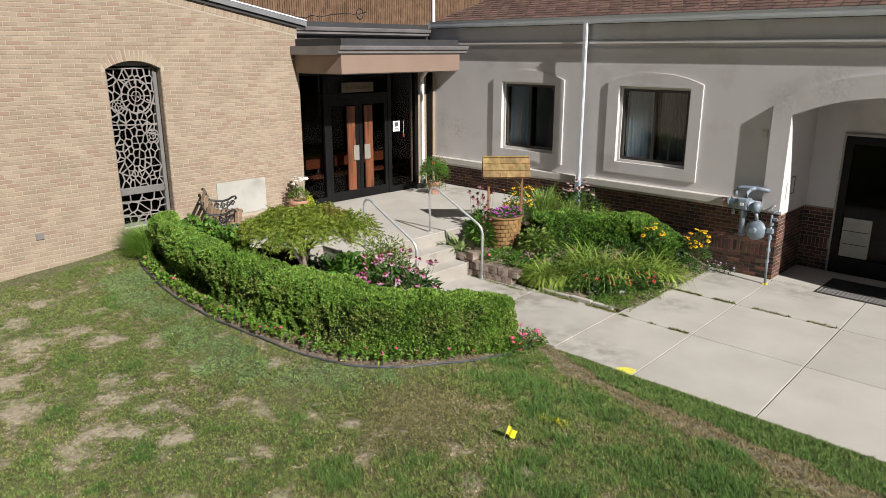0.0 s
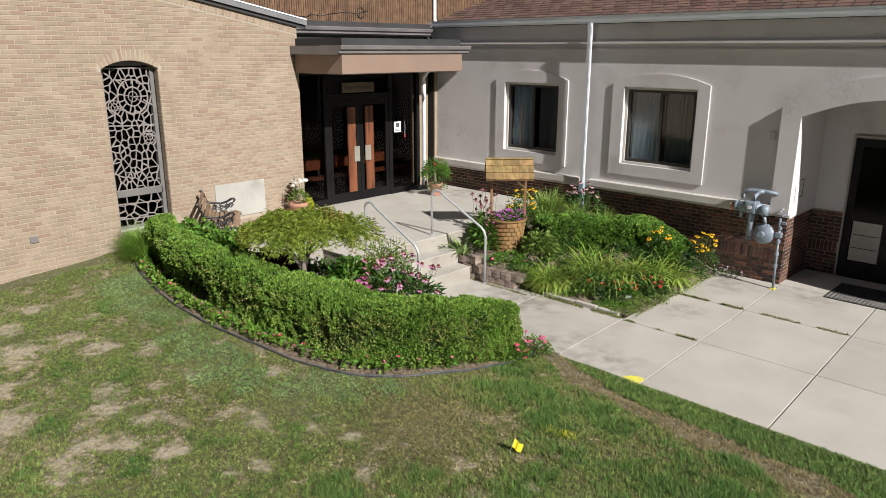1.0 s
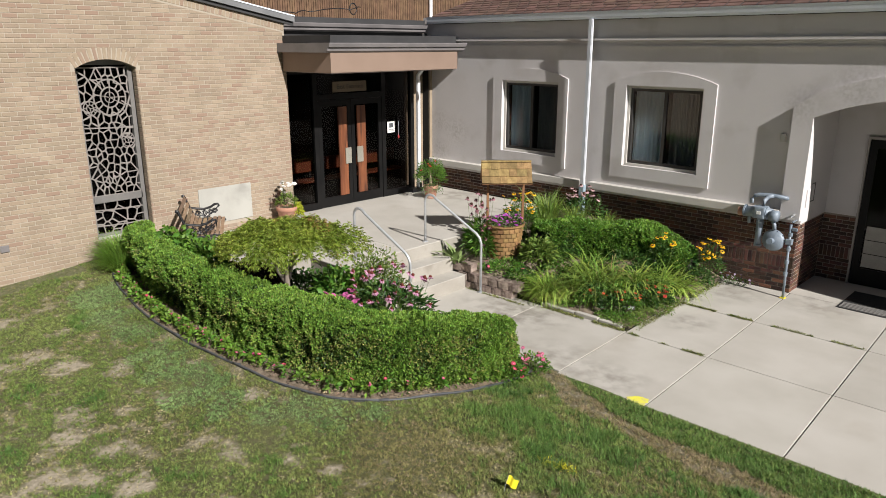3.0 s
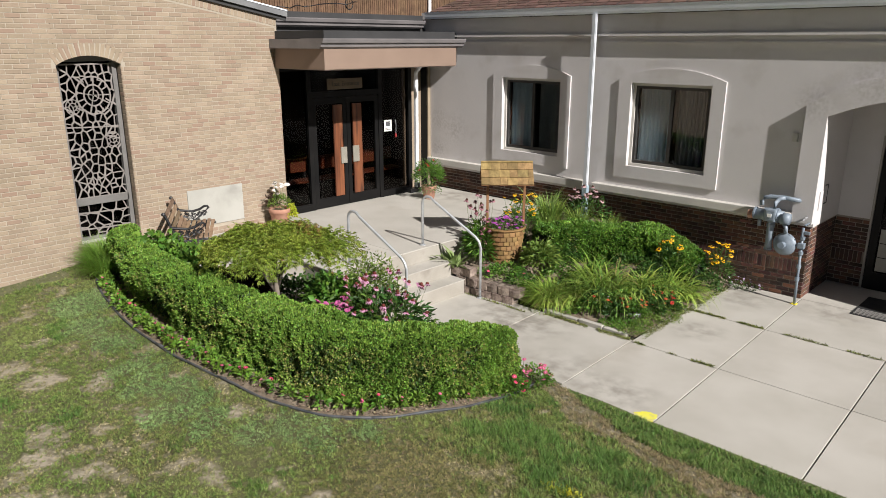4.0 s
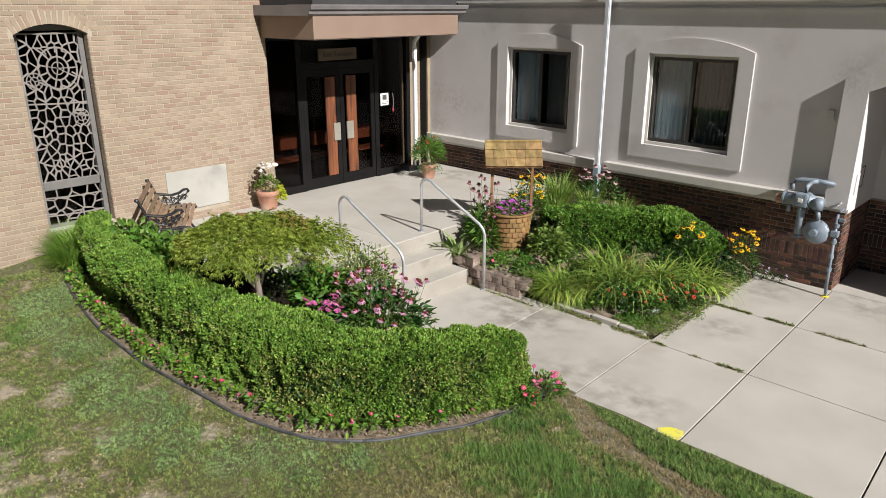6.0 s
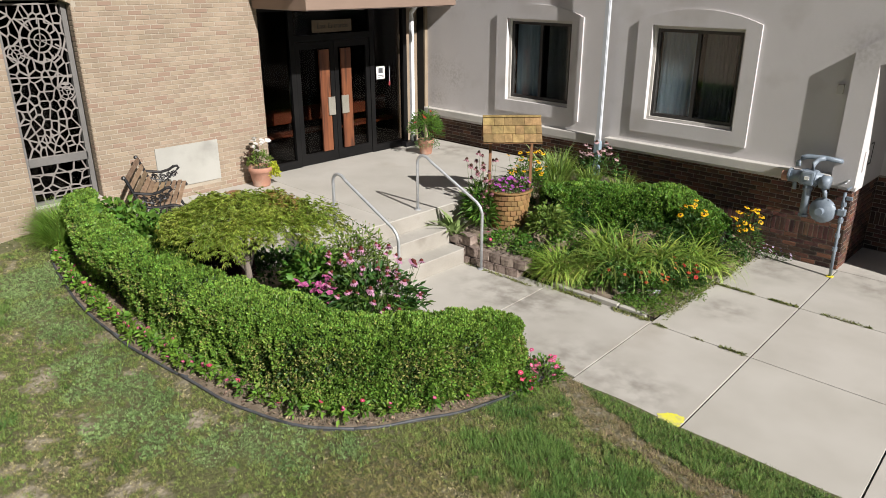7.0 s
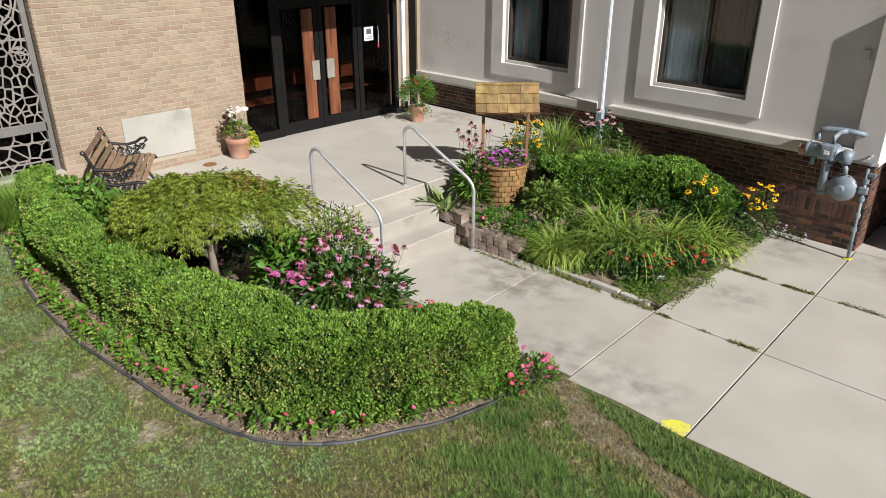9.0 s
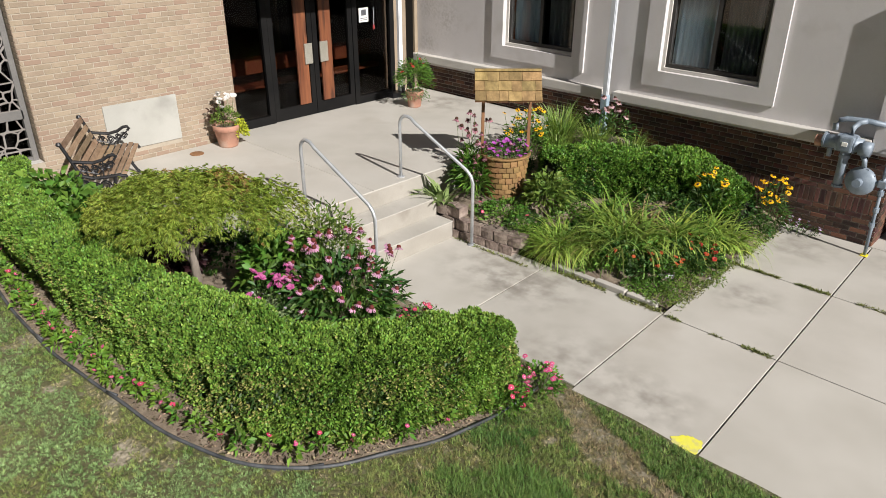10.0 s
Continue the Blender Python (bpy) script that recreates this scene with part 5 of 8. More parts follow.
# ---- barrel planter with a little shake roof ----
def well(at, turn):
    t = thing("wishing_well_planter", "round wooden barrel planter under a small cedar shake roof", "planter", at, turn)
    part("tub", lathe([(0.0, 0.0), (0.25, 0.0), (0.295, 0.3), (0.335, 0.61), (0.30, 0.61), (0.29, 0.54), (0.0, 0.54)], 32), M_STAVE, t, "tan wooden tub")
    rn = random.Random(3)
    rows_ = 7
    for r in range(rows_):
        z0 = 0.01 + r * 0.085
        rad = 0.262 + 0.076 * (r / rows_)
        n = 20
        for k in range(n):
            a0 = 2 * math.pi * (k + 0.5 * (r % 2)) / n
            w = rad * 2 * math.pi / n * 0.97
            bm = bmesh.new()
            box(bm, -w / 2, w / 2, 0.0, 0.02, 0.0, 0.080)
            for v in bm.verts:
                if v.co.z > 0.05:
                    v.co.y -= 0.012
            ob = part("stave", bm, M_STAVE, t)
            ob.matrix_basis = pose(rad * math.cos(a0), rad * math.sin(a0), z0 + rn.uniform(-0.006, 0.006), 0, 0, math.degrees(a0) - 90)
    part("rim", lathe([(0.30, 0.615), (0.37, 0.615), (0.375, 0.63), (0.37, 0.645), (0.30, 0.645), (0.30, 0.615)], 28), M_STAVE, t, "flat wooden rim")
    part("soil", lathe([(0.0, 0.59), (0.31, 0.58)], 20), M_SOIL, t)
    for s in (-1, 1):
        part("post", boxes((s * 0.325 - 0.022, s * 0.325 + 0.022, -0.022, 0.022, 0.50, 1.72), bevel=0.004), M_POST, t, "brown stained post")
    ridge, eave, half, depth = 1.785, 1.44, 0.455, 0.27
    part("ridge_board", boxes((-half, half, -0.035, 0.035, ridge + 0.005, ridge + 0.028), bevel=0.004), M_SHAKE, t)
    for s in (-1, 1):
        bm = bmesh.new()
        v = [bm.verts.new(p) for p in ((-half, 0, ridge), (half, 0, ridge), (half, s * depth, eave), (-half, s * depth, eave))]
        bm.faces.new(v)
        ex_ = bmesh.ops.extrude_face_region(bm, geom=bm.faces[:])
        for q in ex_["geom"]:
            if isinstance(q, bmesh.types.BMVert):
                q.co.z -= 0.018
        bmesh.ops.recalc_face_normals(bm, faces=bm.faces)
        part("roof_board", bm, M_POST, t)
        slope = Vector((0, s * depth, eave - ridge))
        for r in range(3):
            x = -half
            while x < half - 0.02:
                w = min(rn.uniform(0.10, 0.20), half - x)
                if half - (x + w) < 0.05:
                    w = half - x
                a = slope * (r / 3)
                b = slope * min((r + 1.0) / 3 + 0.02 + rn.uniform(-0.01, 0.015), 1.03)
                up = Vector((0, s * 0.5, 0.5)).normalized()
                bm = bmesh.new()
                g0, g1 = x + 0.002, x + w - 0.002
                lo = [Vector((g0, 0, ridge)) + a + up * 0.002, Vector((g1, 0, ridge)) + a + up * 0.002, Vector((g1, 0, ridge)) + b + up * 0.012, Vector((g0, 0, ridge)) + b + up * 0.012]
                hi = [p + up * (0.006 if i < 2 else 0.014) for i, p in enumerate(lo)]
                vv = [bm.verts.new(p) for p in lo + hi]
                for f in ((3, 2, 1, 0), (4, 5, 6, 7), (0, 1, 5, 4), (1, 2, 6, 5), (2, 3, 7, 6), (3, 0, 4, 7)):
                    bm.faces.new([vv[i] for i in f])
                bmesh.ops.recalc_face_normals(bm, faces=bm.faces)
                part("shake", bm, M_SHAKE, t)
                x += w
    return t


WELL_AT = (-7.80, 10.54, 0.37)
wishing_well = well(WELL_AT, 44.5)
wishing_well.matrix_basis = wishing_well.matrix_basis @ Matrix.Scale(0.947, 4)

# ---- terracotta pots ----
def pot(at, r, h, label):
    t = thing("flower_pot", label, "flower pot", at, 0, "porch pots")
    part("pot", lathe([(0.0, 0.0), (0.68 * r, 0.0), (0.72 * r, 0.02), (0.94 * r, 0.74 * h), (1.02 * r, 0.76 * h), (1.04 * r, 0.98 * h), (1.0 * r, h), (0.92 * r, h), (0.90 * r, 0.86 * h), (0.0, 0.86 * h)], 26), M_TERRA, t, "round terracotta pot with a rolled rim", smooth=True)
    part("soil", lathe([(0.0, 0.90 * h), (0.91 * r, 0.88 * h)], 16), M_SOIL, t)
    return t


POT1, POT2 = (-11.45, 8.47, PORCH), (-11.13, 12.02, PORCH)
pot(POT1, 0.195, 0.33, "terracotta pot with white and dark red flowers")
pot(POT2, 0.16, 0.29, "terracotta pot with feathery green plants")
tagged(link_mesh("floor_drain", lathe([(0.0, 0.0), (0.10, 0.0), (0.10, 0.008), (0.0, 0.012)], 18, None, (-11.42, 7.93, PORCH + 0.001)), M_POST), "small round brown drain cover on the porch", "drain cover")

# ---- gas meter set ----
def meter():
    t = thing("gas_meter", "blue-grey painted gas regulator and pipes on the brick plinth", "gas meter", (0, 0, 0))
    Y = 12.83
    riser = part("riser", tubed([[(-3.76, Y, 0.0), (-3.77, Y, 0.5), (-3.785, Y, 1.24)]], 0.021, 10), M_METER, t, "grey riser pipe", True)
    for z in (0.42, 0.62, 0.84, 1.08):
        part("coupling", lathe([(0.0, -0.03), (0.034, -0.03), (0.036, 0.0), (0.034, 0.03), (0.0, 0.03)], 10, None, (-3.773, Y, z)), M_METER, riser)
    part("valve", boxes((-3.83, -3.73, Y - 0.045, Y + 0.045, 0.91, 1.0), bevel=0.012), M_METER, t, "grey shut-off valve")
    part("valve_key", boxes((-3.76, -3.68, Y - 0.02, Y + 0.02, 1.14, 1.19), bevel=0.008), M_METER, t)
    bm = bmesh.new()
    lathe([(0.0, -0.10), (0.05, -0.10), (0.06, -0.075), (0.09, -0.065), (0.15, -0.045), (0.172, -0.012), (0.178, 0.0), (0.172, 0.012), (0.14, 0.05), (0.06, 0.075), (0.0, 0.08)], 28, bm)
    bmesh.ops.rotate(bm, verts=bm.verts, matrix=Matrix.Rotation(radians(-84), 3, "X") )
    bmesh.ops.rotate(bm, verts=bm.verts, matrix=Matrix.Rotation(radians(180), 3, "Z"))
    bmesh.ops.recalc_face_normals(bm, faces=bm.faces)
    bmesh.ops.translate(bm, verts=bm.verts, vec=(-4.02, Y - 0.02, 0.94))
    reg = part("regulator", bm, M_METER, t, "round blue-grey regulator housing", True)
    for k in range(10):
        a = 2 * math.pi * k / 10
        bx, bz = -4.02 + 0.163 * math.cos(a), 0.94 + 0.163 * math.sin(a)
        part("bolt", boxes((bx - 0.011, bx + 0.011, Y - 0.032, Y + 0.012, bz - 0.011, bz + 0.011), bevel=0.003), M_METER, reg)
    part("regulator_cap", tubed([[(-4.02, Y - 0.20, 0.955), (-4.02, Y - 0.10, 0.945)]], 0.05, 12), M_METER, reg)
    for x0, x1, rr_ in ((-4.385, -4.355, 0.108), (-4.19, -4.165, 0.11), (-4.54, -4.515, 0.10)):
        part("flange", tubed([[(x0, Y, 1.36), (x1, Y, 1.36)]], rr_, 16), M_METER, t)
    for z0, z1 in ((0.80, 0.83), (1.18, 1.22)):
        part("collar", tubed([[(-4.27, Y, z0), (-4.27, Y, z1)]], 0.066, 14), M_METER, t)
    part("link_pipe", tubed([[(-4.02, Y, 0.94), (-3.78, Y, 0.96)]], 0.028, 8), M_METER, t, "", True)
    part("link_pipe", tubed([[(-4.02, Y - 0.03, 1.12), (-4.03, Y - 0.03, 1.20), (-4.08, Y, 1.26), (-4.10, Y, 1.30)]], 0.03, 8), M_METER, t, "", True)
    part("outlet_pipe", tubed([[(-4.27, Y, 1.40), (-4.27, Y, 0.80)]], 0.055, 12), M_METER, t, "thick grey pipe", True)
    part("drip_pipe", tubed([[(-4.45, Y, 1.32), (-4.45, Y, 1.16)]], 0.03, 8), M_METER, t, "", True)
    part("body", tubed([[(-4.55, Y, 1.34), (-4.36, Y, 1.36), (-4.10, Y, 1.36)]], 0.085, 14), M_METER, t, "blue-grey meter body", True)
    part("body", boxes((-4.36, -4.18, Y - 0.12, Y + 0.10, 1.27, 1.47), bevel=0.03), M_METER, t)
    part("body", tubed([[(-4.12, Y - 0.02, 1.34), (-3.99, Y - 0.02, 1.34)]], 0.09, 12), M_METER, t, "", True)
    part("index", boxes((-4.30, -4.24, Y - 0.135, Y - 0.121, 1.35, 1.40)), M_PAPER, t, "small white dial plate")
    part("end_cap", tubed([[(-4.63, Y, 1.33), (-4.555, Y, 1.335)]], 0.072, 12), M_TERRA, t, "rusty orange end cap")
    loop = [(-4.45, Y + 0.02, 1.49), (-4.46, Y + 0.03, 1.56), (-4.43, Y + 0.06, 1.61), (-4.36, Y + 0.08, 1.635), (-4.15, Y + 0.12, 1.64), (-3.98, Y + 0.16, 1.62), (-3.95, 13.06, 1.60)]
    part("loop_pipe", tubed([loop, [(-4.25, Y, 1.45), (-4.25, Y + 0.04, 1.56), (-4.21, Y + 0.08, 1.62), (-4.14, Y + 0.11, 1.64)]], 0.034, 10), M_METER, t, "pale blue-grey pipe loop", True)
    part("bracket", boxes((-3.78, -3.76, Y, 13.02, 1.27, 1.29)), M_METER, t)
    part("paint_mark", boxes((-3.80, -3.72, Y - 0.045, Y + 0.045, 0.001, 0.012), bevel=0.003), M_YELLOW, t, "bright yellow paint at the pipe foot")
    return t


meter()
tagged(link_mesh("wall_box", boxes((-4.21, -4.13, WALL_Y - 0.05, WALL_Y + 0.001, 2.50, 2.63), bevel=0.008), M_SILL), "small pale electrical box on the stucco wall", "electrical box")
tagged(link_mesh("wall_plate", boxes((-3.738, -3.725, 13.22, 13.36, 1.46, 1.75), bevel=0.004), M_STUCCO), "flat cover plate on the side of the arch", "cover plate")
tagged(link_mesh("hose_tap", tubed([[(-3.82, 13.03, 1.36), (-3.82, 12.96, 1.36), (-3.84, 12.95, 1.33)]], 0.014, 8), M_GALV), "small metal tap on the pier", "tap")

# ---- door mat of the side entry ----
dm = thing("door_mat", "black ribbed rubber door mat on the concrete", "door mat", (0, 0, 0.001))
part("base", boxes((-3.0, -1.3, 12.98, 14.0, 0.0, 0.012), bevel=0.004), M_MAT, dm)
# Ribs on the sunlit front strip only, the sun put into their pale grey.
for i in range(4):
    part("rib", boxes((-2.97, -1.33, 13.03 + 0.07 * i, 13.05 + 0.07 * i, 0.012, 0.022)), M_MAT_RIB, dm)
for i in range(27):
    part("rib", boxes((-2.96 + 0.06 * i, -2.945 + 0.06 * i, 13.0, 13.29, 0.0125, 0.019)), M_MAT_RIB, dm)

# ---- yellow marker flag and paint marks on the lawn ----
fx, fy = -3.46, 5.25
fl = thing("marker_flag", "small bright yellow utility flag on a wire in the lawn", "flag", (fx, fy, lawn(fx, fy)))
part("wire", tubed([[(0, 0, -0.02), (0.01, 0.01, 0.07), (0.03, 0.03, 0.17)]], 0.0025, 5), M_GALV, fl)
bm = bmesh.new()
cols_ = []
for i in range(9):
    u = 0.105 * i / 8
    cols_.append([bm.verts.new((0.03 + u * 0.62 - 0.018 * j / 4, 0.03 + u * 0.5 + 0.010 * math.sin(i * 0.9) - 0.018 * j / 4, 0.175 - 0.085 * j / 4 - 0.55 * u)) for j in range(5)])
for a, b in zip(cols_, cols_[1:]):
    for j in range(4):
        bm.faces.new((a[j], b[j], b[j + 1], a[j + 1]))
part("cloth", bm, M_YELLOW, fl, "bright yellow plastic flag")

# yellow spray paint on the corner of the walk
pm = bmesh.new()
rnd = random.Random(5)
ring = [(-3.59, 7.91), (-3.59, 8.04), (-3.61, 8.13), (-3.68, 8.13), (-3.74, 8.10), (-3.80, 8.06), (-3.83, 8.0), (-3.80, 7.95), (-3.74, 7.91)]
ragged = []
for p, q in zip(ring, ring[1:] + ring[:1]):
    for f in (0.0, 0.25, 0.5, 0.75):
        inner = 0.012 if p[1] < 7.92 and q[1] < 7.92 else 0.0
        ragged.append((p[0] + f * (q[0] - p[0]) + rnd.uniform(-0.011, 0.011), max(7.908, p[1] + f * (q[1] - p[1]) + rnd.uniform(-0.011, 0.011) + inner)))
pm.faces.new([pm.verts.new((x, y, 0.0045)) for x, y in ragged][::-1])
tagged(link_mesh("paint_mark", pm, M_PAINT), "bright yellow spray paint on the concrete walk", "paint mark")

# small framed plate on the pier of the side entry
plate = tagged(link_mesh("wall_plate", boxes((-3.764, -3.758, 13.50, 13.66, 1.52, 1.80), bevel=0.002), M_STUCCO), "small framed plate on the side entry pier", "plate")
part("frame", boxes((-3.764, -3.752, 13.485, 13.499, 1.505, 1.815), (-3.764, -3.752, 13.661, 13.675, 1.505, 1.815), (-3.764, -3.752, 13.499, 13.661, 1.505, 1.519), (-3.764, -3.752, 13.499, 13.661, 1.801, 1.815)), M_IRON, plate, "thin dark frame")

# ---- plants ----
M_BOX = leaf_mat("boxwood leaf", (0.128, 0.234, 0.035), (0.20, 0.32, 0.054), island=0.45, rough=0.42, light=0.22)
# Near-black core colour carries the shade inside the hedges.
M_BOXCORE = mat("hedge core, shade in its colour", (0.012, 0.017, 0.006), (0.022, 0.026, 0.010), scale=9, fine=50, rough=1.0, bump=0.6)
M_DRYLEAF = leaf_mat("tan dry leaf", (0.25, 0.26, 0.075), (0.34, 0.31, 0.11), island=0.3, light=0.15)
M_MAPLE = leaf_mat("cut-leaf maple leaf", (0.315, 0.42, 0.062), (0.46, 0.53, 0.105), island=0.5, light=0.5, patch=1.6)
M_MAPLE2 = leaf_mat("rusty maple leaf", (0.36, 0.22, 0.07), (0.42, 0.28, 0.09), island=0.35, light=0.3)
M_GREEN = leaf_mat("green leaf", (0.085, 0.19, 0.025), (0.15, 0.27, 0.04), island=0.4)
M_DEEP = leaf_mat("deep green leaf", (0.035, 0.09, 0.017), (0.075, 0.145, 0.027), island=0.5, light=0.15)
M_LIGHT = leaf_mat("light green leaf", (0.14, 0.22, 0.04), (0.21, 0.29, 0.06), island=0.4, light=0.3)
M_BLADE2 = leaf_mat("bright fine blade", (0.24, 0.36, 0.055), (0.36, 0.47, 0.10), island=0.5, light=0.35)
M_BLADE3 = leaf_mat("dry tan blade", (0.30, 0.23, 0.10), (0.40, 0.31, 0.15), island=0.4, light=0.2)
M_BLADE = leaf_mat("long grass blade", (0.19, 0.30, 0.052), (0.32, 0.42, 0.10), island=0.6, light=0.35)
M_IRISLEAF = leaf_mat("sword leaf", (0.11, 0.19, 0.06), (0.18, 0.27, 0.10), island=0.3)
M_IRISPALE = leaf_mat("pale sword leaf", (0.21, 0.31, 0.10), (0.30, 0.40, 0.16), island=0.35)
M_TUFT = leaf_mat("soft green tuft blade", (0.155, 0.285, 0.04), (0.24, 0.38, 0.065), island=0.4, light=0.3)
M_TURF = leaf_mat("green turf", (0.165, 0.228, 0.055), (0.24, 0.288, 0.087), island=0.45, light=0.2, patch=0.8, rough=0.6)
M_SPRAY = leaf_mat("yellow sprayed grass", (0.5, 0.48, 0.03), (0.6, 0.55, 0.05), island=0.3, light=0.1)
M_TURF2 = leaf_mat("lush turf", (0.085, 0.175, 0.036), (0.145, 0.235, 0.054), island=0.4, light=0.2, patch=0.8, rough=0.6)
M_STRAW = leaf_mat("straw turf", (0.36, 0.315, 0.18), (0.46, 0.40, 0.25), island=0.3, light=0.15, patch=0.8, rough=0.8)
M_STEM = leaf_mat("stem", (0.07, 0.12, 0.03), (0.10, 0.14, 0.04), island=0.3, light=0.0)
M_BARK = mat("grey bark", (0.17, 0.14, 0.115), (0.26, 0.22, 0.185), scale=14, fine=50, rough=0.95, bump=0.8, stretch=(1, 1, 0.3), dist=0.01)
M_PINK = leaf_mat("pink petal", (0.48, 0.19, 0.34), (0.60, 0.32, 0.47), island=0.2, light=0.25)
M_HOT = leaf_mat("deep pink petal", (0.52, 0.10, 0.32), (0.62, 0.18, 0.42), island=0.25, light=0.25)
M_ROSE = leaf_mat("coral red petal", (0.52, 0.035, 0.09), (0.62, 0.09, 0.17), island=0.3, light=0.2)
M_CRIMSON = leaf_mat("crimson petal", (0.42, 0.012, 0.02), (0.52, 0.03, 0.03), island=0.3, light=0.15)
M_ORANGE = leaf_mat("orange petal", (0.50, 0.07, 0.03), (0.60, 0.15, 0.06), island=0.3, light=0.2)
M_GOLD = leaf_mat("golden petal", (0.74, 0.38, 0.006), (0.82, 0.50, 0.016), island=0.2, light=0.2)
M_PURPLE = leaf_mat("purple petal", (0.34, 0.055, 0.37), (0.48, 0.12, 0.48), island=0.3, light=0.25)
M_MAUVE = leaf_mat("mauve petal", (0.22, 0.07, 0.10), (0.36, 0.16, 0.21), island=0.3, light=0.2)
M_LILAC = leaf_mat("lilac petal", (0.46, 0.36, 0.55), (0.58, 0.48, 0.64), island=0.2)
M_WHITEP = leaf_mat("white petal", (0.78, 0.76, 0.74), (0.84, 0.82, 0.80), island=0.08)
M_CONE = mat("maroon cone", (0.17, 0.035, 0.02), (0.09, 0.014, 0.016), scale=90, fine=300, rough=0.9, bump=0.8, dist=0.004)
M_DARKCONE = mat("dark brown cone", (0.05, 0.022, 0.015), (0.08, 0.035, 0.02), scale=90, fine=300, rough=0.9, bump=0.8, dist=0.004)
M_LIME = leaf_mat("lime trailing leaf", (0.42, 0.46, 0.03), (0.52, 0.54, 0.06), island=0.25)
RNG = np.random.default_rng(7)


def unit(a):
    return a / np.maximum(1e-9, np.linalg.norm(a, axis=1, keepdims=True))


def leaf_data(P, D, N, L, W, fold=0.15, droop=0.0):
    """Folded leaves: base at P, pointing along D, facing N; L and W are lengths and widths."""
    n = len(P)
    D = unit(D)
    S = unit(np.cross(D, N))
    N = np.cross(S, D)
    L, W = np.broadcast_to(L, n)[:, None], np.broadcast_to(W, n)[:, None]
    mid = P + D * L * 0.45
    tip = P + D * L + np.array([0, 0, -1.0]) * L * droop
    V = np.stack([P, mid + S * W * 0.5 + N * W * fold, tip, mid - S * W * 0.5 + N * W * fold], axis=1).reshape(-1, 3)
    i = 4 * np.arange(n)
    F = np.stack([np.stack([i, i + 1, i + 2], 1), np.stack([i, i + 2, i + 3], 1)], 1).reshape(-1, 3)
    return V, F


def blade_data(P, D, L, W, arch, segs=4):
    """Long blades that rise from P, lean out along D and bend over under their weight."""
    n = len(P)
    D = unit(np.c_[D[:, :2], np.zeros(n)])
    S = np.c_[-D[:, 1], D[:, 0], np.zeros(n)]
    L, W, arch = (np.broadcast_to(v, n)[:, None] for v in (L, W, arch))
    rows_, c = [], P.copy()
    for k in range(segs + 1):
        t = k / segs
        if k:
            th = 0.46 * arch + 1.85 * arch * ((k - 0.5) / segs) ** 1.2
            c = c + (L / segs) * (D * np.sin(th) + np.array([0, 0, 1.0]) * np.cos(th))
        w = W * (1 - t ** 2.2) * 0.5 + 0.0004
        rows_ += [c - S * w, c + S * w]
    V = np.stack(rows_, 1).reshape(-1, 3)
    m = 2 * (segs + 1)
    base = m * np.arange(n)
    F = []
    for k in range(segs):
        a = base + 2 * k
        F += [np.stack([a, a + 1, a + 3], 1), np.stack([a, a + 3, a + 2], 1)]
    return V, np.concatenate(F)


def tri_mesh(name, V, F, material, parent=None, label=""):
    me = bpy.data.meshes.new(name)
    me.vertices.add(len(V))
    me.vertices.foreach_set("co", np.asarray(V, np.float32).ravel())
    me.loops.add(3 * len(F))
    me.loops.foreach_set("vertex_index", np.asarray(F, np.int32).ravel())
    me.polygons.add(len(F))
    me.polygons.foreach_set("loop_start", np.arange(0, 3 * len(F), 3, dtype=np.int32))
    me.update(calc_edges=True)
    me.materials.append(material)
    ob = new(name, me)
    ob.parent = parent
    if label:
        tagged(ob, label)
    return ob


def joined(parts_):
    off, Vs, Fs = 0, [], []
    for V, F in parts_:
        Vs.append(V)
        Fs.append(F + off)
        off += len(V)
    return np.concatenate(Vs), np.concatenate(Fs)


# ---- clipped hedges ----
# Darkened green: shade between the outer leaves is put into this colour.
M_INNER = leaf_mat("inner boxwood leaf, shade in its colour", (0.022, 0.05, 0.011), (0.042, 0.08, 0.016), island=0.4, light=0.1)
M_BOX2 = leaf_mat("darker boxwood leaf", (0.098, 0.20, 0.028), (0.165, 0.29, 0.043), island=0.5, rough=0.42, light=0.2)
for m_ in (M_BOX, M_BOX2, M_DRYLEAF):
    toned(m_)

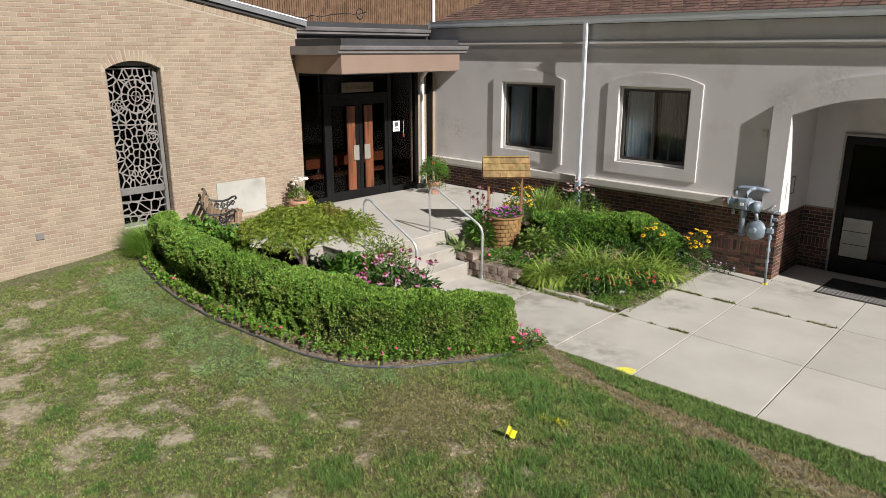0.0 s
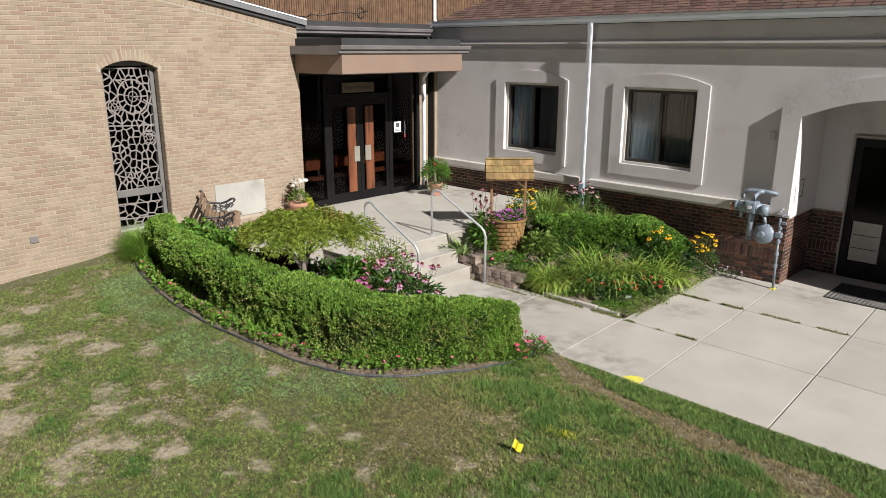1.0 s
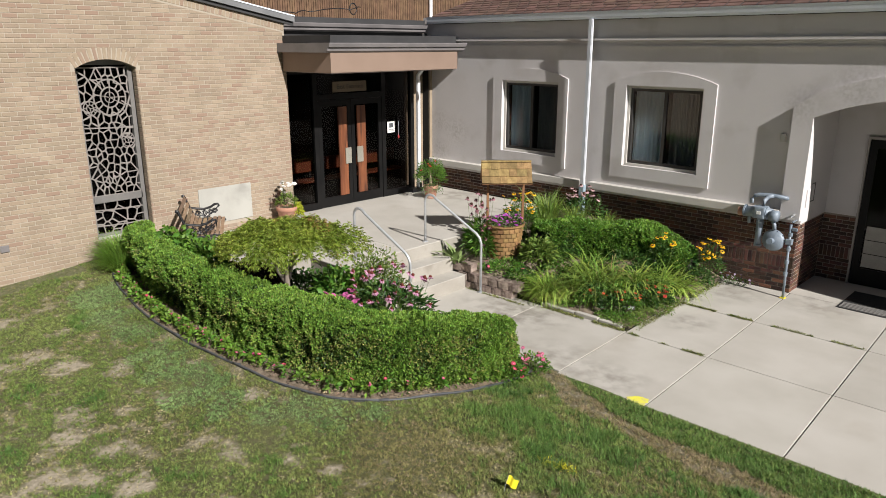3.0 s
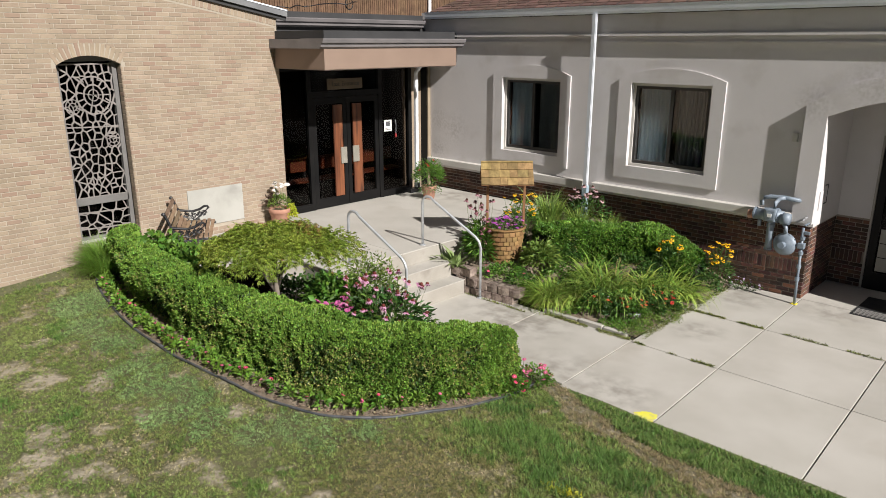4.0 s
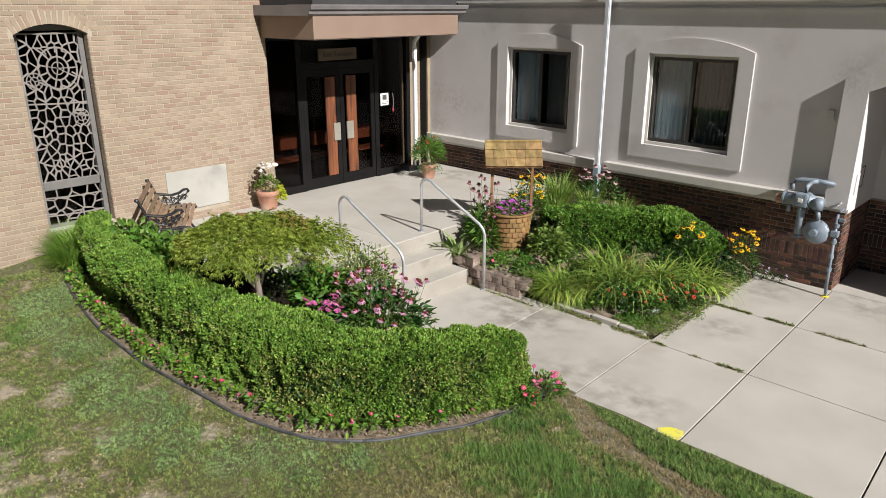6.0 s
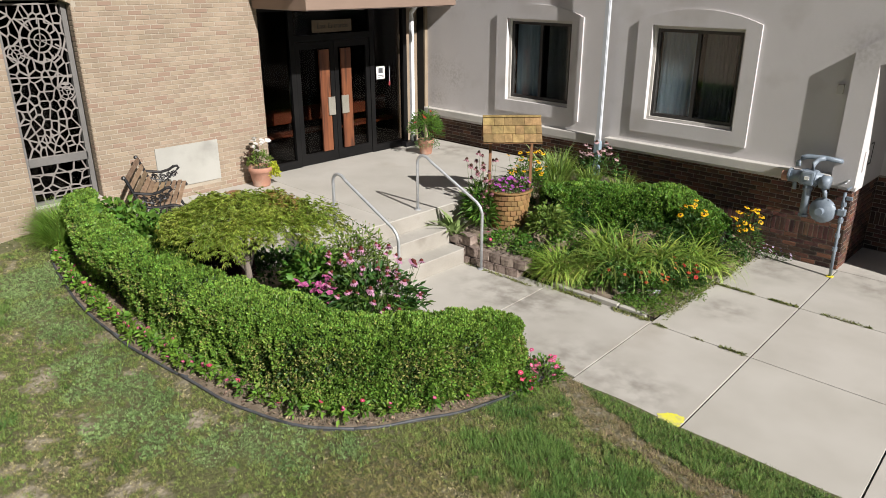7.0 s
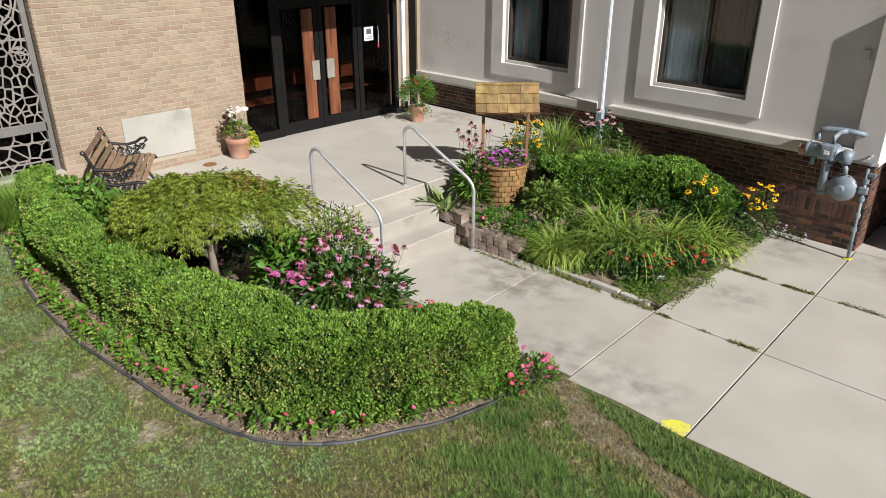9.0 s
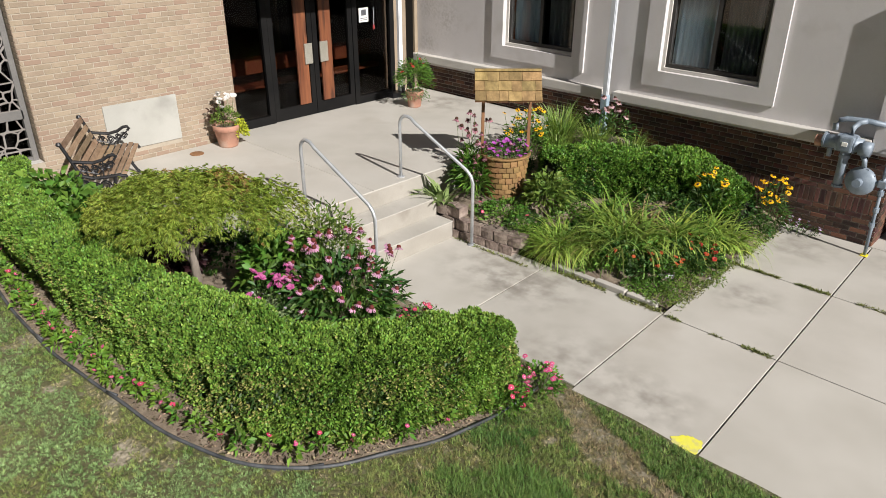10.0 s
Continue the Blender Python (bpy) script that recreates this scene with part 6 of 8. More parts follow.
def hedge(name, label, line, half, tall, base_at, per_m2, green, leaf=(0.027, 0.0155), lump=0.05, seed=0, n=120, dry=0.06, slim=0.0, undercut=0.0):
    """A clipped hedge along a line: core coloured dark as shade, skin of small leaves in sprigs."""
    t = thing(name, label, "hedge", (line[0][0], line[0][1], base_at(*line[0])))
    org = Vector(t.matrix_basis.translation)
    pts = along(line, n)
    length = sum((b - a).length for a, b in zip(pts, pts[1:]))
    rings, prof = [], 15

    def surface(s, a, shrink=0.0):
        """Point and outward normal at run s (0..1) and angle a (0 front foot .. 1 back foot)."""
        f = s * n
        i = min(int(f), n - 1)
        p = pts[i].lerp(pts[i + 1], f - i)
        d = (pts[min(i + 1, n)] - pts[max(i - 1, 0)]).normalized()
        side = Vector((-d.y, d.x))
        end = min(1.0, min(s, 1 - s) * length / 0.27)
        e = math.sqrt(max(0.0, 1 - (1 - end) ** 2))
        th = math.pi * (a * 1.16 - 0.08)
        c, sn = -math.cos(th), math.sin(th)
        px = math.copysign(abs(c) ** 0.50, c)
        pz = math.copysign(abs(sn) ** 0.45, sn)
        nz = noise.noise(Vector((p.x * 1.7 + seed, p.y * 1.7, a * 2.6))) * lump * 1.3 + noise.noise(Vector((p.x * 5 + seed, p.y * 5, a * 6))) * lump * 0.8
        hw = half + nz - shrink
        if a < 0.5:
            hw -= undercut * (1 - smoothstep(0.30, 0.66, s)) * (1 - smoothstep(0.05, 0.75, max(pz, 0.0)))
        else:
            hw -= slim * max(0.0, 1 - s / 0.62) ** 0.7
        hw *= 0.35 + 0.65 * e
        h = (tall + nz - shrink) * (0.84 + 0.16 * e)
        q = p + side * (px * hw)
        z = base_at(p.x, p.y) + max(pz, -0.05) * h * (1.0 if pz > 0 else 0.3)
        nrm = Vector((side.x * c, side.y * c, max(sn, 0.05)))
        ends = -d if s < 0.5 else d
        if end < 1:
            nrm = nrm + Vector((ends.x, ends.y, 0)) * (1 - e) * 1.6
        return Vector((q.x, q.y, z)), nrm.normalized()

    bm = bmesh.new()
    for i in range(n + 1):
        rings.append([bm.verts.new(surface(i / n, k / prof, 0.17)[0] - org) for k in range(prof + 1)])
    for a, b in zip(rings, rings[1:]):
        for k in range(prof):
            bm.faces.new((a[k], a[k + 1], b[k + 1], b[k]))
    bm.faces.new(rings[0])
    bm.faces.new(rings[-1][::-1])
    # Solid core, painted dark so gaps in the leaves look deep.
    part("inner_mass", bm, M_BOXCORE, t, "inner core coloured dark for shade")

    # the skin on a fine grid; leaves are strewn over it by area
    ni, nj = int(length / 0.022), 96
    G, H, S, B = np.empty((ni + 1, nj + 1, 3)), np.empty((ni + 1, nj + 1, 3)), np.empty((ni + 1, nj + 1)), np.empty((ni + 1, nj + 1))
    for i in range(ni + 1):
        for j in range(nj + 1):
            p, nr = surface(i / ni, j / nj)
            G[i, j], H[i, j] = p - org, nr
            S[i, j] = noise.noise(p * 11 + Vector((seed, 0, 0))) * 0.55 + noise.noise(p * 26) * 0.75
            B[i, j] = noise.noise(p * 3.1 + Vector((0, 0, seed))) + 0.6 * noise.noise(p * 1.1)
    area = np.linalg.norm(np.cross(G[1:, :-1] - G[:-1, :-1], G[:-1, 1:] - G[:-1, :-1]), axis=2)
    total = area.sum()
    cdf = np.cumsum(area.ravel()) / total

    def strewn(count):
        k = np.minimum(np.searchsorted(cdf, RNG.random(count)), area.size - 1)
        i, j = k // nj, k % nj
        u, v = RNG.random(count), RNG.random(count)

        def at(A):
            uu, vv = (u[:, None], v[:, None]) if A.ndim == 3 else (u, v)
            return (A[i, j] * (1 - uu) + A[i + 1, j] * uu) * (1 - vv) + (A[i, j + 1] * (1 - uu) + A[i + 1, j + 1] * uu) * vv
        return at(G), unit(at(H)), at(S), at(B), (j + v) / nj, (i + u) / ni

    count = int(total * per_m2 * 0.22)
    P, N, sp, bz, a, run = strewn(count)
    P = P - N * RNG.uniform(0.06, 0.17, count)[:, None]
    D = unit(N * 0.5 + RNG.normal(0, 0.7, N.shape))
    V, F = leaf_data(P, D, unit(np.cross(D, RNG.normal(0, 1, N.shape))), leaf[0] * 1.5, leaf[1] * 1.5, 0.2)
    # Inner leaves take the darkened green in place of deep shade.
    tri_mesh("inner_foliage", V, F, M_INNER, t, "inner leaves coloured darker for shade")
    count = int(total * per_m2)
    P, N, sp, bz, a, run = strewn(count)
    low = np.where(a < 0.5, np.maximum(0.0, 0.34 - a), 0.0)
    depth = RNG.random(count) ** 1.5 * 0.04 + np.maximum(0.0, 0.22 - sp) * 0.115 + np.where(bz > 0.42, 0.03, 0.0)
    sparse = (low > 0) & (bz > 0.34 - low)
    depth = depth + np.where(sparse, RNG.uniform(0.0, 0.07, count), 0.0)
    gone = RNG.random(count) < np.where(sparse, 0.25, 0.0) + np.clip(-0.10 - sp, 0, 0.35) * 2.2 + 0.75 * undercut / 0.16 * (1 - np.clip((run - 0.30) / 0.36, 0, 1)) * np.clip((low - 0.10) / 0.12, 0, 1)
    P, N, low, bz, depth, sp = (q[~gone] for q in (P, N, low, bz, depth, sp))
    count = len(P)
    P = P - N * depth[:, None]
    D = unit(N * 0.7 + RNG.normal(0, 0.55, N.shape) + np.array([0.1, 0, 0.25]))
    NN = unit(N * 0.35 + RNG.normal(0, 0.7, N.shape) + np.array([0, 0, 0.25]))
    size = RNG.uniform(0.7, 1.3, count)
    V, F = leaf_data(P, D, NN, leaf[0] * size, leaf[1] * size, 0.2)
    tan = RNG.random(count) < np.where(low > 0.07, np.clip(dry * (3.0 + 10.0 * bz), 0, 0.75), 0.15 * dry)
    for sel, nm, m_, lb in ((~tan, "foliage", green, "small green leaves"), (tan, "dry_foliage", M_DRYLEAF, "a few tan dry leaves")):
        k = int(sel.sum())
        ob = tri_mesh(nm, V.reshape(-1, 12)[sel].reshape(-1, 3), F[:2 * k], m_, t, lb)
        # Tone follows the sprig noise: leaves set further back are darker.
        sprig_tone = np.clip(1.0 + 0.55 * sp[sel] + RNG.normal(0, 0.16, k), 0.5, 1.6)
        ob.data.attributes.new("tone", "FLOAT", "FACE").data.foreach_set("value", np.repeat(sprig_tone, 2).astype(np.float32))
    return t


HEDGE_LINE = [tuple(EDGE_PTS[i] + inward(i) * (0.55 + 0.07 * smoothstep(30, 48, i) if i < 56 else 0.62 - 0.010 * (i - 56))) for i in (3, 10, 18, 26, 34, 42, 50, 58, 66, 74, 79)]
hedge("boxwood_hedge", "long curved clipped boxwood hedge, bright green", HEDGE_LINE, 0.385, 0.76, bed_z, 18500, M_BOX, seed=2, lump=0.048, slim=0.28, undercut=0.135, dry=0.05)
hedge("boxwood_hedge", "short clipped boxwood hedge in the bed below the wall", [(-7.38, 10.92), (-7.15, 11.4), (-6.7, 11.9), (-5.95, 12.28), (-5.12, 12.42)], 0.43, 0.55, soil2_z, 10500, M_BOX2, seed=9, n=60, lump=0.06, leaf=(0.034, 0.021), dry=0.015)

# ---- cut-leaf maple: trunk, limbs and a weeping dome of thread leaves ----
def maple(at):
    t = thing("cutleaf_maple", "weeping cut-leaf maple with yellow-green thread leaves", "tree", at)
    top = 1.46
    rn = random.Random(12)
    bm = bmesh.new()
    trunk = [(0, 0, -0.03), (0.01, 0.02, 0.22), (-0.03, 0.03, 0.45), (0.02, 0.0, 0.66), (0.0, 0.03, 0.86)]
    tube(bm, trunk, 0.048, 10, 0.7)
    part("trunk", bm, M_BARK, t, "pale grey crooked trunk", True)
    for k in range(11):
        a = 2 * math.pi * k / 11 + rn.uniform(-0.2, 0.2)
        r = rn.uniform(0.45, 0.72)
        z0 = rn.uniform(0.55, 0.78)
        ex, ey = 0.72 * r * math.cos(a) - 0.35 * r * math.sin(a), 0.69 * r * math.cos(a) + 0.36 * r * math.sin(a)
        line = [(0, 0.02, z0), (0.25 * ex, 0.25 * ey, z0 + 0.28), (0.6 * ex, 0.6 * ey, z0 + 0.42), (ex, ey, z0 + 0.44)]
        bm = bmesh.new()
        tube(bm, line, 0.024, 7, 0.25)
        part("limb", bm, M_BARK, t, "", True)

    # hanging sprays of thread leaves over a low dome
    P, D, N = [], [], []
    for k in range(740):
        a = rn.uniform(0, 2 * math.pi)
        f = math.sqrt(rn.random()) * 0.97
        edge = 0.80 * (1 + 0.13 * math.sin(3 * a + 1.1) + 0.10 * math.sin(7 * a))
        u_, v_ = (1.10 if math.cos(a) > 0 else 1.0) * edge * f * math.cos(a), 0.53 * edge * f * math.sin(a)
        cx, cy = 0.72 * u_ - 0.69 * v_, 0.69 * u_ + 0.72 * v_
        lump = noise.noise(Vector((cx * 3.2, cy * 3.2, 4)))
        z0 = top - 0.03 - 0.20 * f ** 2.2 + 0.14 * lump - 0.17 * rn.random() ** 2 + 0.08 * max(0.0, u_ - 0.35) - 0.03
        if u_ > 0.35 and rn.random() < 0.3:
            continue
        out = Vector((cx, cy, 0)).normalized() * (0.4 + f) + Vector((rn.gauss(0, 0.55), rn.gauss(0, 0.55), 0))
        out.normalize()
        reach, fall = rn.uniform(0.10, 0.22), rn.uniform(0.06, 0.19) * (0.4 + f) * (1.0 if u_ > -0.1 else 0.6)
        for q in range(17):
            w = (q + rn.random()) / 17
            p = Vector((cx, cy, z0)) + out * reach * w + Vector((rn.gauss(0, 0.026), rn.gauss(0, 0.026), rn.gauss(0, 0.014) + 0.05 * math.sin(math.pi * min(1.0, 1.4 * w)) - fall * w * w))
            main = (out * (0.9 - 0.5 * w) + Vector((rn.gauss(0, 0.6), rn.gauss(0, 0.6), 0.35 - 1.0 * w + rn.gauss(0, 0.5)))).normalized()
            side = main.cross(Vector((rn.uniform(-0.5, 0.5), rn.uniform(-0.5, 0.5), 1))).normalized()
            for j in range(5):
                ang = (j - 2) * 0.45 + rn.uniform(-0.15, 0.15)
                P.append(p)
                D.append(main * math.cos(ang) + side * math.sin(ang))
                N.append(side.cross(main))
    P, D, N = np.array(P), np.array(D), np.array(N)
    size = RNG.uniform(0.7, 1.3, len(P))
    V, F = leaf_data(P, D, N, 0.046 * size, 0.0050 * size, 0.1, 0.3)
    rust = np.array([noise.noise(Vector((P[i][0] * 2.2 + 4, P[i][1] * 2.2, 2))) > 0.34 - 0.20 * (P[i][0] + P[i][1]) and (i // 5) % 3 == 0 for i in range(len(P))])
    for sel, m_, lb in ((~rust, M_MAPLE, "yellow-green thread leaves"), (rust, M_MAPLE2, "rusty scorched leaves")):
        idx = np.nonzero(sel)[0]
        vv = V.reshape(-1, 4, 3)[idx].reshape(-1, 3)
        i4 = 4 * np.arange(len(idx))
        ff = np.stack([np.stack([i4, i4 + 1, i4 + 2], 1), np.stack([i4, i4 + 2, i4 + 3], 1)], 1).reshape(-1, 3)
        tri_mesh("crown", vv, ff, m_, t, lb)
    return t


MX, MY = -7.68, 5.92
SHADE_FILL = (-8.7, 6.83)
maple((MX, MY, bed_z(MX, MY)))

# ---- flower heads and clumps ----
def head_mesh(name, petals, r, width, droop, cone_r, cone_h, petal_mat, cone_mat, layers=1, cup=0.0):
    """One flower head: petals round a raised centre."""
    V, F, M = [], [], []
    rn = random.Random(len(name) + petals)
    for ly in range(layers):
        for k in range(petals):
            a = 2 * math.pi * (k + 0.5 * ly) / petals + rn.uniform(-0.12, 0.12)
            c, s = math.cos(a), math.sin(a)
            rr = r * (1 - 0.28 * ly) * rn.uniform(0.88, 1.08)
            b = len(V)
            w = width * (1 - 0.2 * ly)
            z1, z2 = -droop * 0.35 + cup + 0.004 * ly, -droop + cup * 1.6 + 0.006 * ly
            for rad, off, z in ((cone_r * 0.6, 0.0, 0.0), (rr * 0.55, w * 0.5, z1), (rr * 0.95, w * 0.42, z2 * 0.9), (rr, 0.0, z2), (rr * 0.95, -w * 0.42, z2 * 0.9), (rr * 0.55, -w * 0.5, z1)):
                V.append((rad * c - off * s, rad * s + off * c, z))
            F.append((b, b + 1, b + 2, b + 3, b + 4, b + 5))
            M.append(0)
    sides = 8
    prev = None
    for rad, z in ((cone_r, -0.004), (cone_r * 0.95, cone_h * 0.45), (cone_r * 0.6, cone_h * 0.9), (0.0, cone_h)):
        ring = []
        for k in range(sides if rad > 0 else 1):
            ring.append(len(V))
            V.append((rad * math.cos(2 * math.pi * k / sides), rad * math.sin(2 * math.pi * k / sides), z))
        if prev:
            for k in range(sides):
                if len(ring) == 1:
                    F.append((prev[k], prev[(k + 1) % sides], ring[0]))
                else:
                    F.append((prev[k], prev[(k + 1) % sides], ring[(k + 1) % sides], ring[k]))
                M.append(1)
        prev = ring
    me = bpy.data.meshes.new(name)
    me.from_pydata(V, [], F)
    me.materials.append(petal_mat)
    me.materials.append(cone_mat)
    me.polygons.foreach_set("material_index", M)
    return me


H_CONE = head_mesh("coneflower", 13, 0.053, 0.015, 0.030, 0.025, 0.028, M_PINK, M_CONE)
H_CONE2 = head_mesh("dark_coneflower", 11, 0.042, 0.014, 0.03, 0.021, 0.026, M_MAUVE, M_DARKCONE)
H_PALE = head_mesh("pale_coneflower", 12, 0.05, 0.018, 0.024, 0.022, 0.026, leaf_mat("pale pink petal", (0.42, 0.24, 0.27), (0.56, 0.38, 0.40), island=0.2), M_DARKCONE)
H_RUD = head_mesh("rudbeckia", 12, 0.045, 0.018, 0.010, 0.014, 0.014, M_GOLD, M_DARKCONE)
H_HOT = head_mesh("pink_daisy", 15, 0.042, 0.015, 0.0, 0.010, 0.010, M_HOT, M_HOT, 2, 0.008)
H_ROSE = head_mesh("vinca_red", 5, 0.024, 0.024, 0.002, 0.004, 0.002, M_ROSE, M_WHITEP)
H_BPINK = head_mesh("vinca_pink", 5, 0.022, 0.022, 0.002, 0.004, 0.002, leaf_mat("bright pink petal", (0.60, 0.07, 0.20), (0.70, 0.15, 0.30), island=0.3), M_WHITEP)
H_CRIM = head_mesh("zinnia_red", 12, 0.036, 0.016, 0.004, 0.009, 0.008, M_CRIMSON, M_DARKCONE, 2, 0.006)
H_ORAN = head_mesh("zinnia_orange", 12, 0.032, 0.016, 0.002, 0.008, 0.008, M_ORANGE, M_ORANGE, 2, 0.006)
H_PET = head_mesh("petunia", 6, 0.036, 0.038, -0.008, 0.006, 0.003, M_PURPLE, M_PURPLE)
H_WHITE = head_mesh("white_geranium", 8, 0.034, 0.022, 0.004, 0.012, 0.012, M_WHITEP, M_WHITEP, 2, 0.008)
H_TINY = head_mesh("tiny_white_flower", 6, 0.012, 0.009, 0.0, 0.005, 0.004, M_WHITEP, M_GOLD)
H_MAUVE2 = head_mesh("mauve_flower", 6, 0.024, 0.02, 0.002, 0.006, 0.004, M_MAUVE, M_LILAC)
H_LILAC = head_mesh("lilac_flower", 7, 0.018, 0.012, 0.002, 0.004, 0.004, M_LILAC, M_LILAC)


def sunny(v=0.6):
    """Heads turn loosely up and to the east."""
    return Vector((RNG.normal(0.25, v * 0.5), RNG.normal(0.0, v * 0.5), 1.0)).normalized()


def put_heads(t, mesh, spots, scale=1.0, tilt=0.6, name="flower"):
    for p in spots:
        ob = new(name, mesh)
        ob.parent = t
        d = sunny(tilt)
        q = d.to_track_quat("Z", "Y").to_matrix().to_4x4()
        s = scale * RNG.uniform(0.82, 1.15)
        ob.matrix_basis = Matrix.Translation(p) @ q @ Matrix.Rotation(RNG.uniform(0, 6.28), 4, "Z") @ Matrix.Diagonal((s, s, s, 1))


def leafy(t, centre, radii, count, size, material, name="foliage", up=0.4, label="", flat=0.25):
    """A loose clump of leaves inside an ellipsoid, more of them near its skin."""
    d = unit(RNG.normal(0, 1, (count, 3)))
    d[:, 2] = np.abs(d[:, 2]) * 0.9 + RNG.uniform(-0.35, 0.1, count)
    rad = RNG.uniform(0.35, 1.0, count)[:, None] ** 0.5
    P = np.array(centre) + d * rad * np.array(radii)
    P[:, 2] = np.maximum(P[:, 2], 0.012)
    D = unit(d * np.array([1, 1, 0.6]) + RNG.normal(0, 0.45, d.shape) + np.array([0, 0, up]))
    N = unit(np.cross(D, RNG.normal(0, 1, D.shape)) + np.array([0, 0, 0.6]))
    s = RNG.uniform(0.65, 1.3, count)
    V, F = leaf_data(P, D, N, size[0] * s, size[1] * s, flat, 0.25)
    return tri_mesh(name, V, F, material, t, label)


def stems(t, feet_heads, r=0.0035, material=None):
    bm = bmesh.new()
    for a, b in feet_heads:
        m = (Vector(a) + Vector(b)) / 2 + Vector((RNG.normal(0, 0.02), RNG.normal(0, 0.02), 0.03))
        tube(bm, [a, m, b], r, 4, 0.7, cap=False)
    part("stalk", bm, material or M_STEM, t)


def flower_clump(name, label, category, at, spread, n, zlo, zhi, mesh, leaf_n, leaf_size, leaf_material, scale=1.0, elong=(1, 1), turn=0.0, tilt=0.6, body=0.8, group=""):
    """Stems with a head each over a leafy body."""
    t = thing(name, label, category, at, turn, group)
    spots, pairs = [], []
    for k in range(n):
        a, f = RNG.uniform(0, 2 * math.pi), math.sqrt(RNG.random())
        p = Vector((spread * elong[0] * f * math.cos(a), spread * elong[1] * f * math.sin(a), RNG.uniform(zlo, zhi) * (1 - 0.22 * f)))
        spots.append(p)
        pairs.append(((p.x * 0.55, p.y * 0.55, 0.0), tuple(p - Vector((0, 0, 0.004)))))
    if n:
        stems(t, pairs)
        put_heads(t, mesh, spots, scale, tilt)
    if leaf_n:
        h = zhi * body
        leafy(t, (0, 0, h * 0.35), (spread * elong[0] * 1.05, spread * elong[1] * 1.05, h * 0.62), leaf_n, leaf_size, leaf_material)
    return t


def grass_clump(name, label, at, r, n, length, width, arch, material, category="ornamental grass", group="", fans=0, splay=0.5):
    """Blades from one crown, or from several fans that each spread in a plane of their own."""
    t = thing(name, label, category, at, 0, group)
    a = RNG.uniform(0, 2 * math.pi, n)
    f = np.sqrt(RNG.random(n))
    P = np.c_[r * 0.3 * f * np.cos(a), r * 0.3 * f * np.sin(a), np.zeros(n)]
    b = a + RNG.normal(0, splay, n)
    tall = RNG.uniform(0.6, 1.15, n)
    if fans:
        k = RNG.integers(0, fans, n)
        fa, fr, plane, vigour = RNG.uniform(0, 2 * math.pi, fans), r * np.sqrt(RNG.random(fans)), RNG.uniform(0, math.pi, fans), RNG.uniform(0.75, 1.15, fans)
        P = np.c_[(fr * np.cos(fa))[k] + RNG.normal(0, 0.025, n), (fr * np.sin(fa))[k] + RNG.normal(0, 0.025, n), np.zeros(n)]
        b = plane[k] + np.where(RNG.random(n) < 0.5, 0.0, math.pi) + RNG.normal(0, splay, n)
        tall = tall * vigour[k]
    V, F = blade_data(P, np.c_[np.cos(b), np.sin(b)], length * tall, width * RNG.uniform(0.7, 1.2, n), arch * RNG.uniform(0.55 if fans else 0.4, 1.3, n), 6)
    tri_mesh("foliage", V, F, material, t)
    return t


def sword_fan(name, label, at, n, length, width, material, lean=(0, 0)):
    t = thing(name, label, "iris", at)
    for k in range(n):
        a = RNG.uniform(0, 2 * math.pi)
        V, F = blade_data(np.array([[RNG.normal(0, 0.06), RNG.normal(0, 0.06), 0]]), np.array([[math.cos(a) + lean[0], math.sin(a) + lean[1]]]), length * RNG.uniform(0.65, 1.1), width * RNG.uniform(0.8, 1.2), RNG.uniform(0.3, 1.0), 6)
        tri_mesh("leaf", V, F, material, t)
    return t


def on_bed(x, y):
    return (x, y, bed_z(x, y))


def on_bed2(x, y):
    return (x, y, soil2_z(x, y))


# hedge garden
M_SILVER = leaf_mat("grey-green leaf", (0.16, 0.22, 0.10), (0.26, 0.32, 0.17), island=0.4)
flower_clump("coneflower_clump", "tall clump of pink coneflowers with dark leaves", "coneflowers", on_bed(-6.96, 7.03), 0.58, 62, 0.46, 1.10, H_CONE, 780, (0.14, 0.036), M_DEEP, 0.88, (1.08, 0.85), 45, 0.7, 0.78)
flower_clump("leafy_clump", "leafy green growth round the coneflower stems", "leafy plant", on_bed(-6.85, 6.98), 0.5, 0, 0.4, 0.52, H_CONE, 500, (0.13, 0.05), M_GREEN, 1.0)
flower_clump("feverfew_clump", "airy light green clump with tiny white flowers", "leafy plant", on_bed(-7.55, 7.34), 0.40, 24, 0.9, 1.3, H_TINY, 2200, (0.07, 0.022), M_LIGHT, 1.0, (1.2, 0.7), 20, 0.8, 0.98)
flower_clump("leafy_clump", "broad-leaved green plant behind the coneflowers", "leafy plant", on_bed(-7.75, 6.9), 0.44, 0, 0.4, 1.05, H_CONE, 900, (0.12, 0.06), M_GREEN, 1.0)
flower_clump("leafy_clump", "leafy green plant against the side of the steps", "leafy plant", on_bed(-8.25, 7.15), 0.38, 0, 0.4, 0.95, H_CONE, 800, (0.10, 0.05), M_DEEP, 1.0, (1.2, 0.6))
flower_clump("pink_daisy_clump", "clump of deep pink double daisies", "daisies", on_bed(-7.3, 6.48), 0.27, 20, 0.40, 0.66, H_HOT, 420, (0.09, 0.03), M_DEEP, 1.0)
flower_clump("red_vinca", "low red flowers at the steps", "bedding flowers", on_bed(-6.42, 7.66), 0.24, 14, 0.14, 0.36, H_ROSE, 420, (0.045, 0.02), M_GREEN, 1.1, (1.2, 0.8))
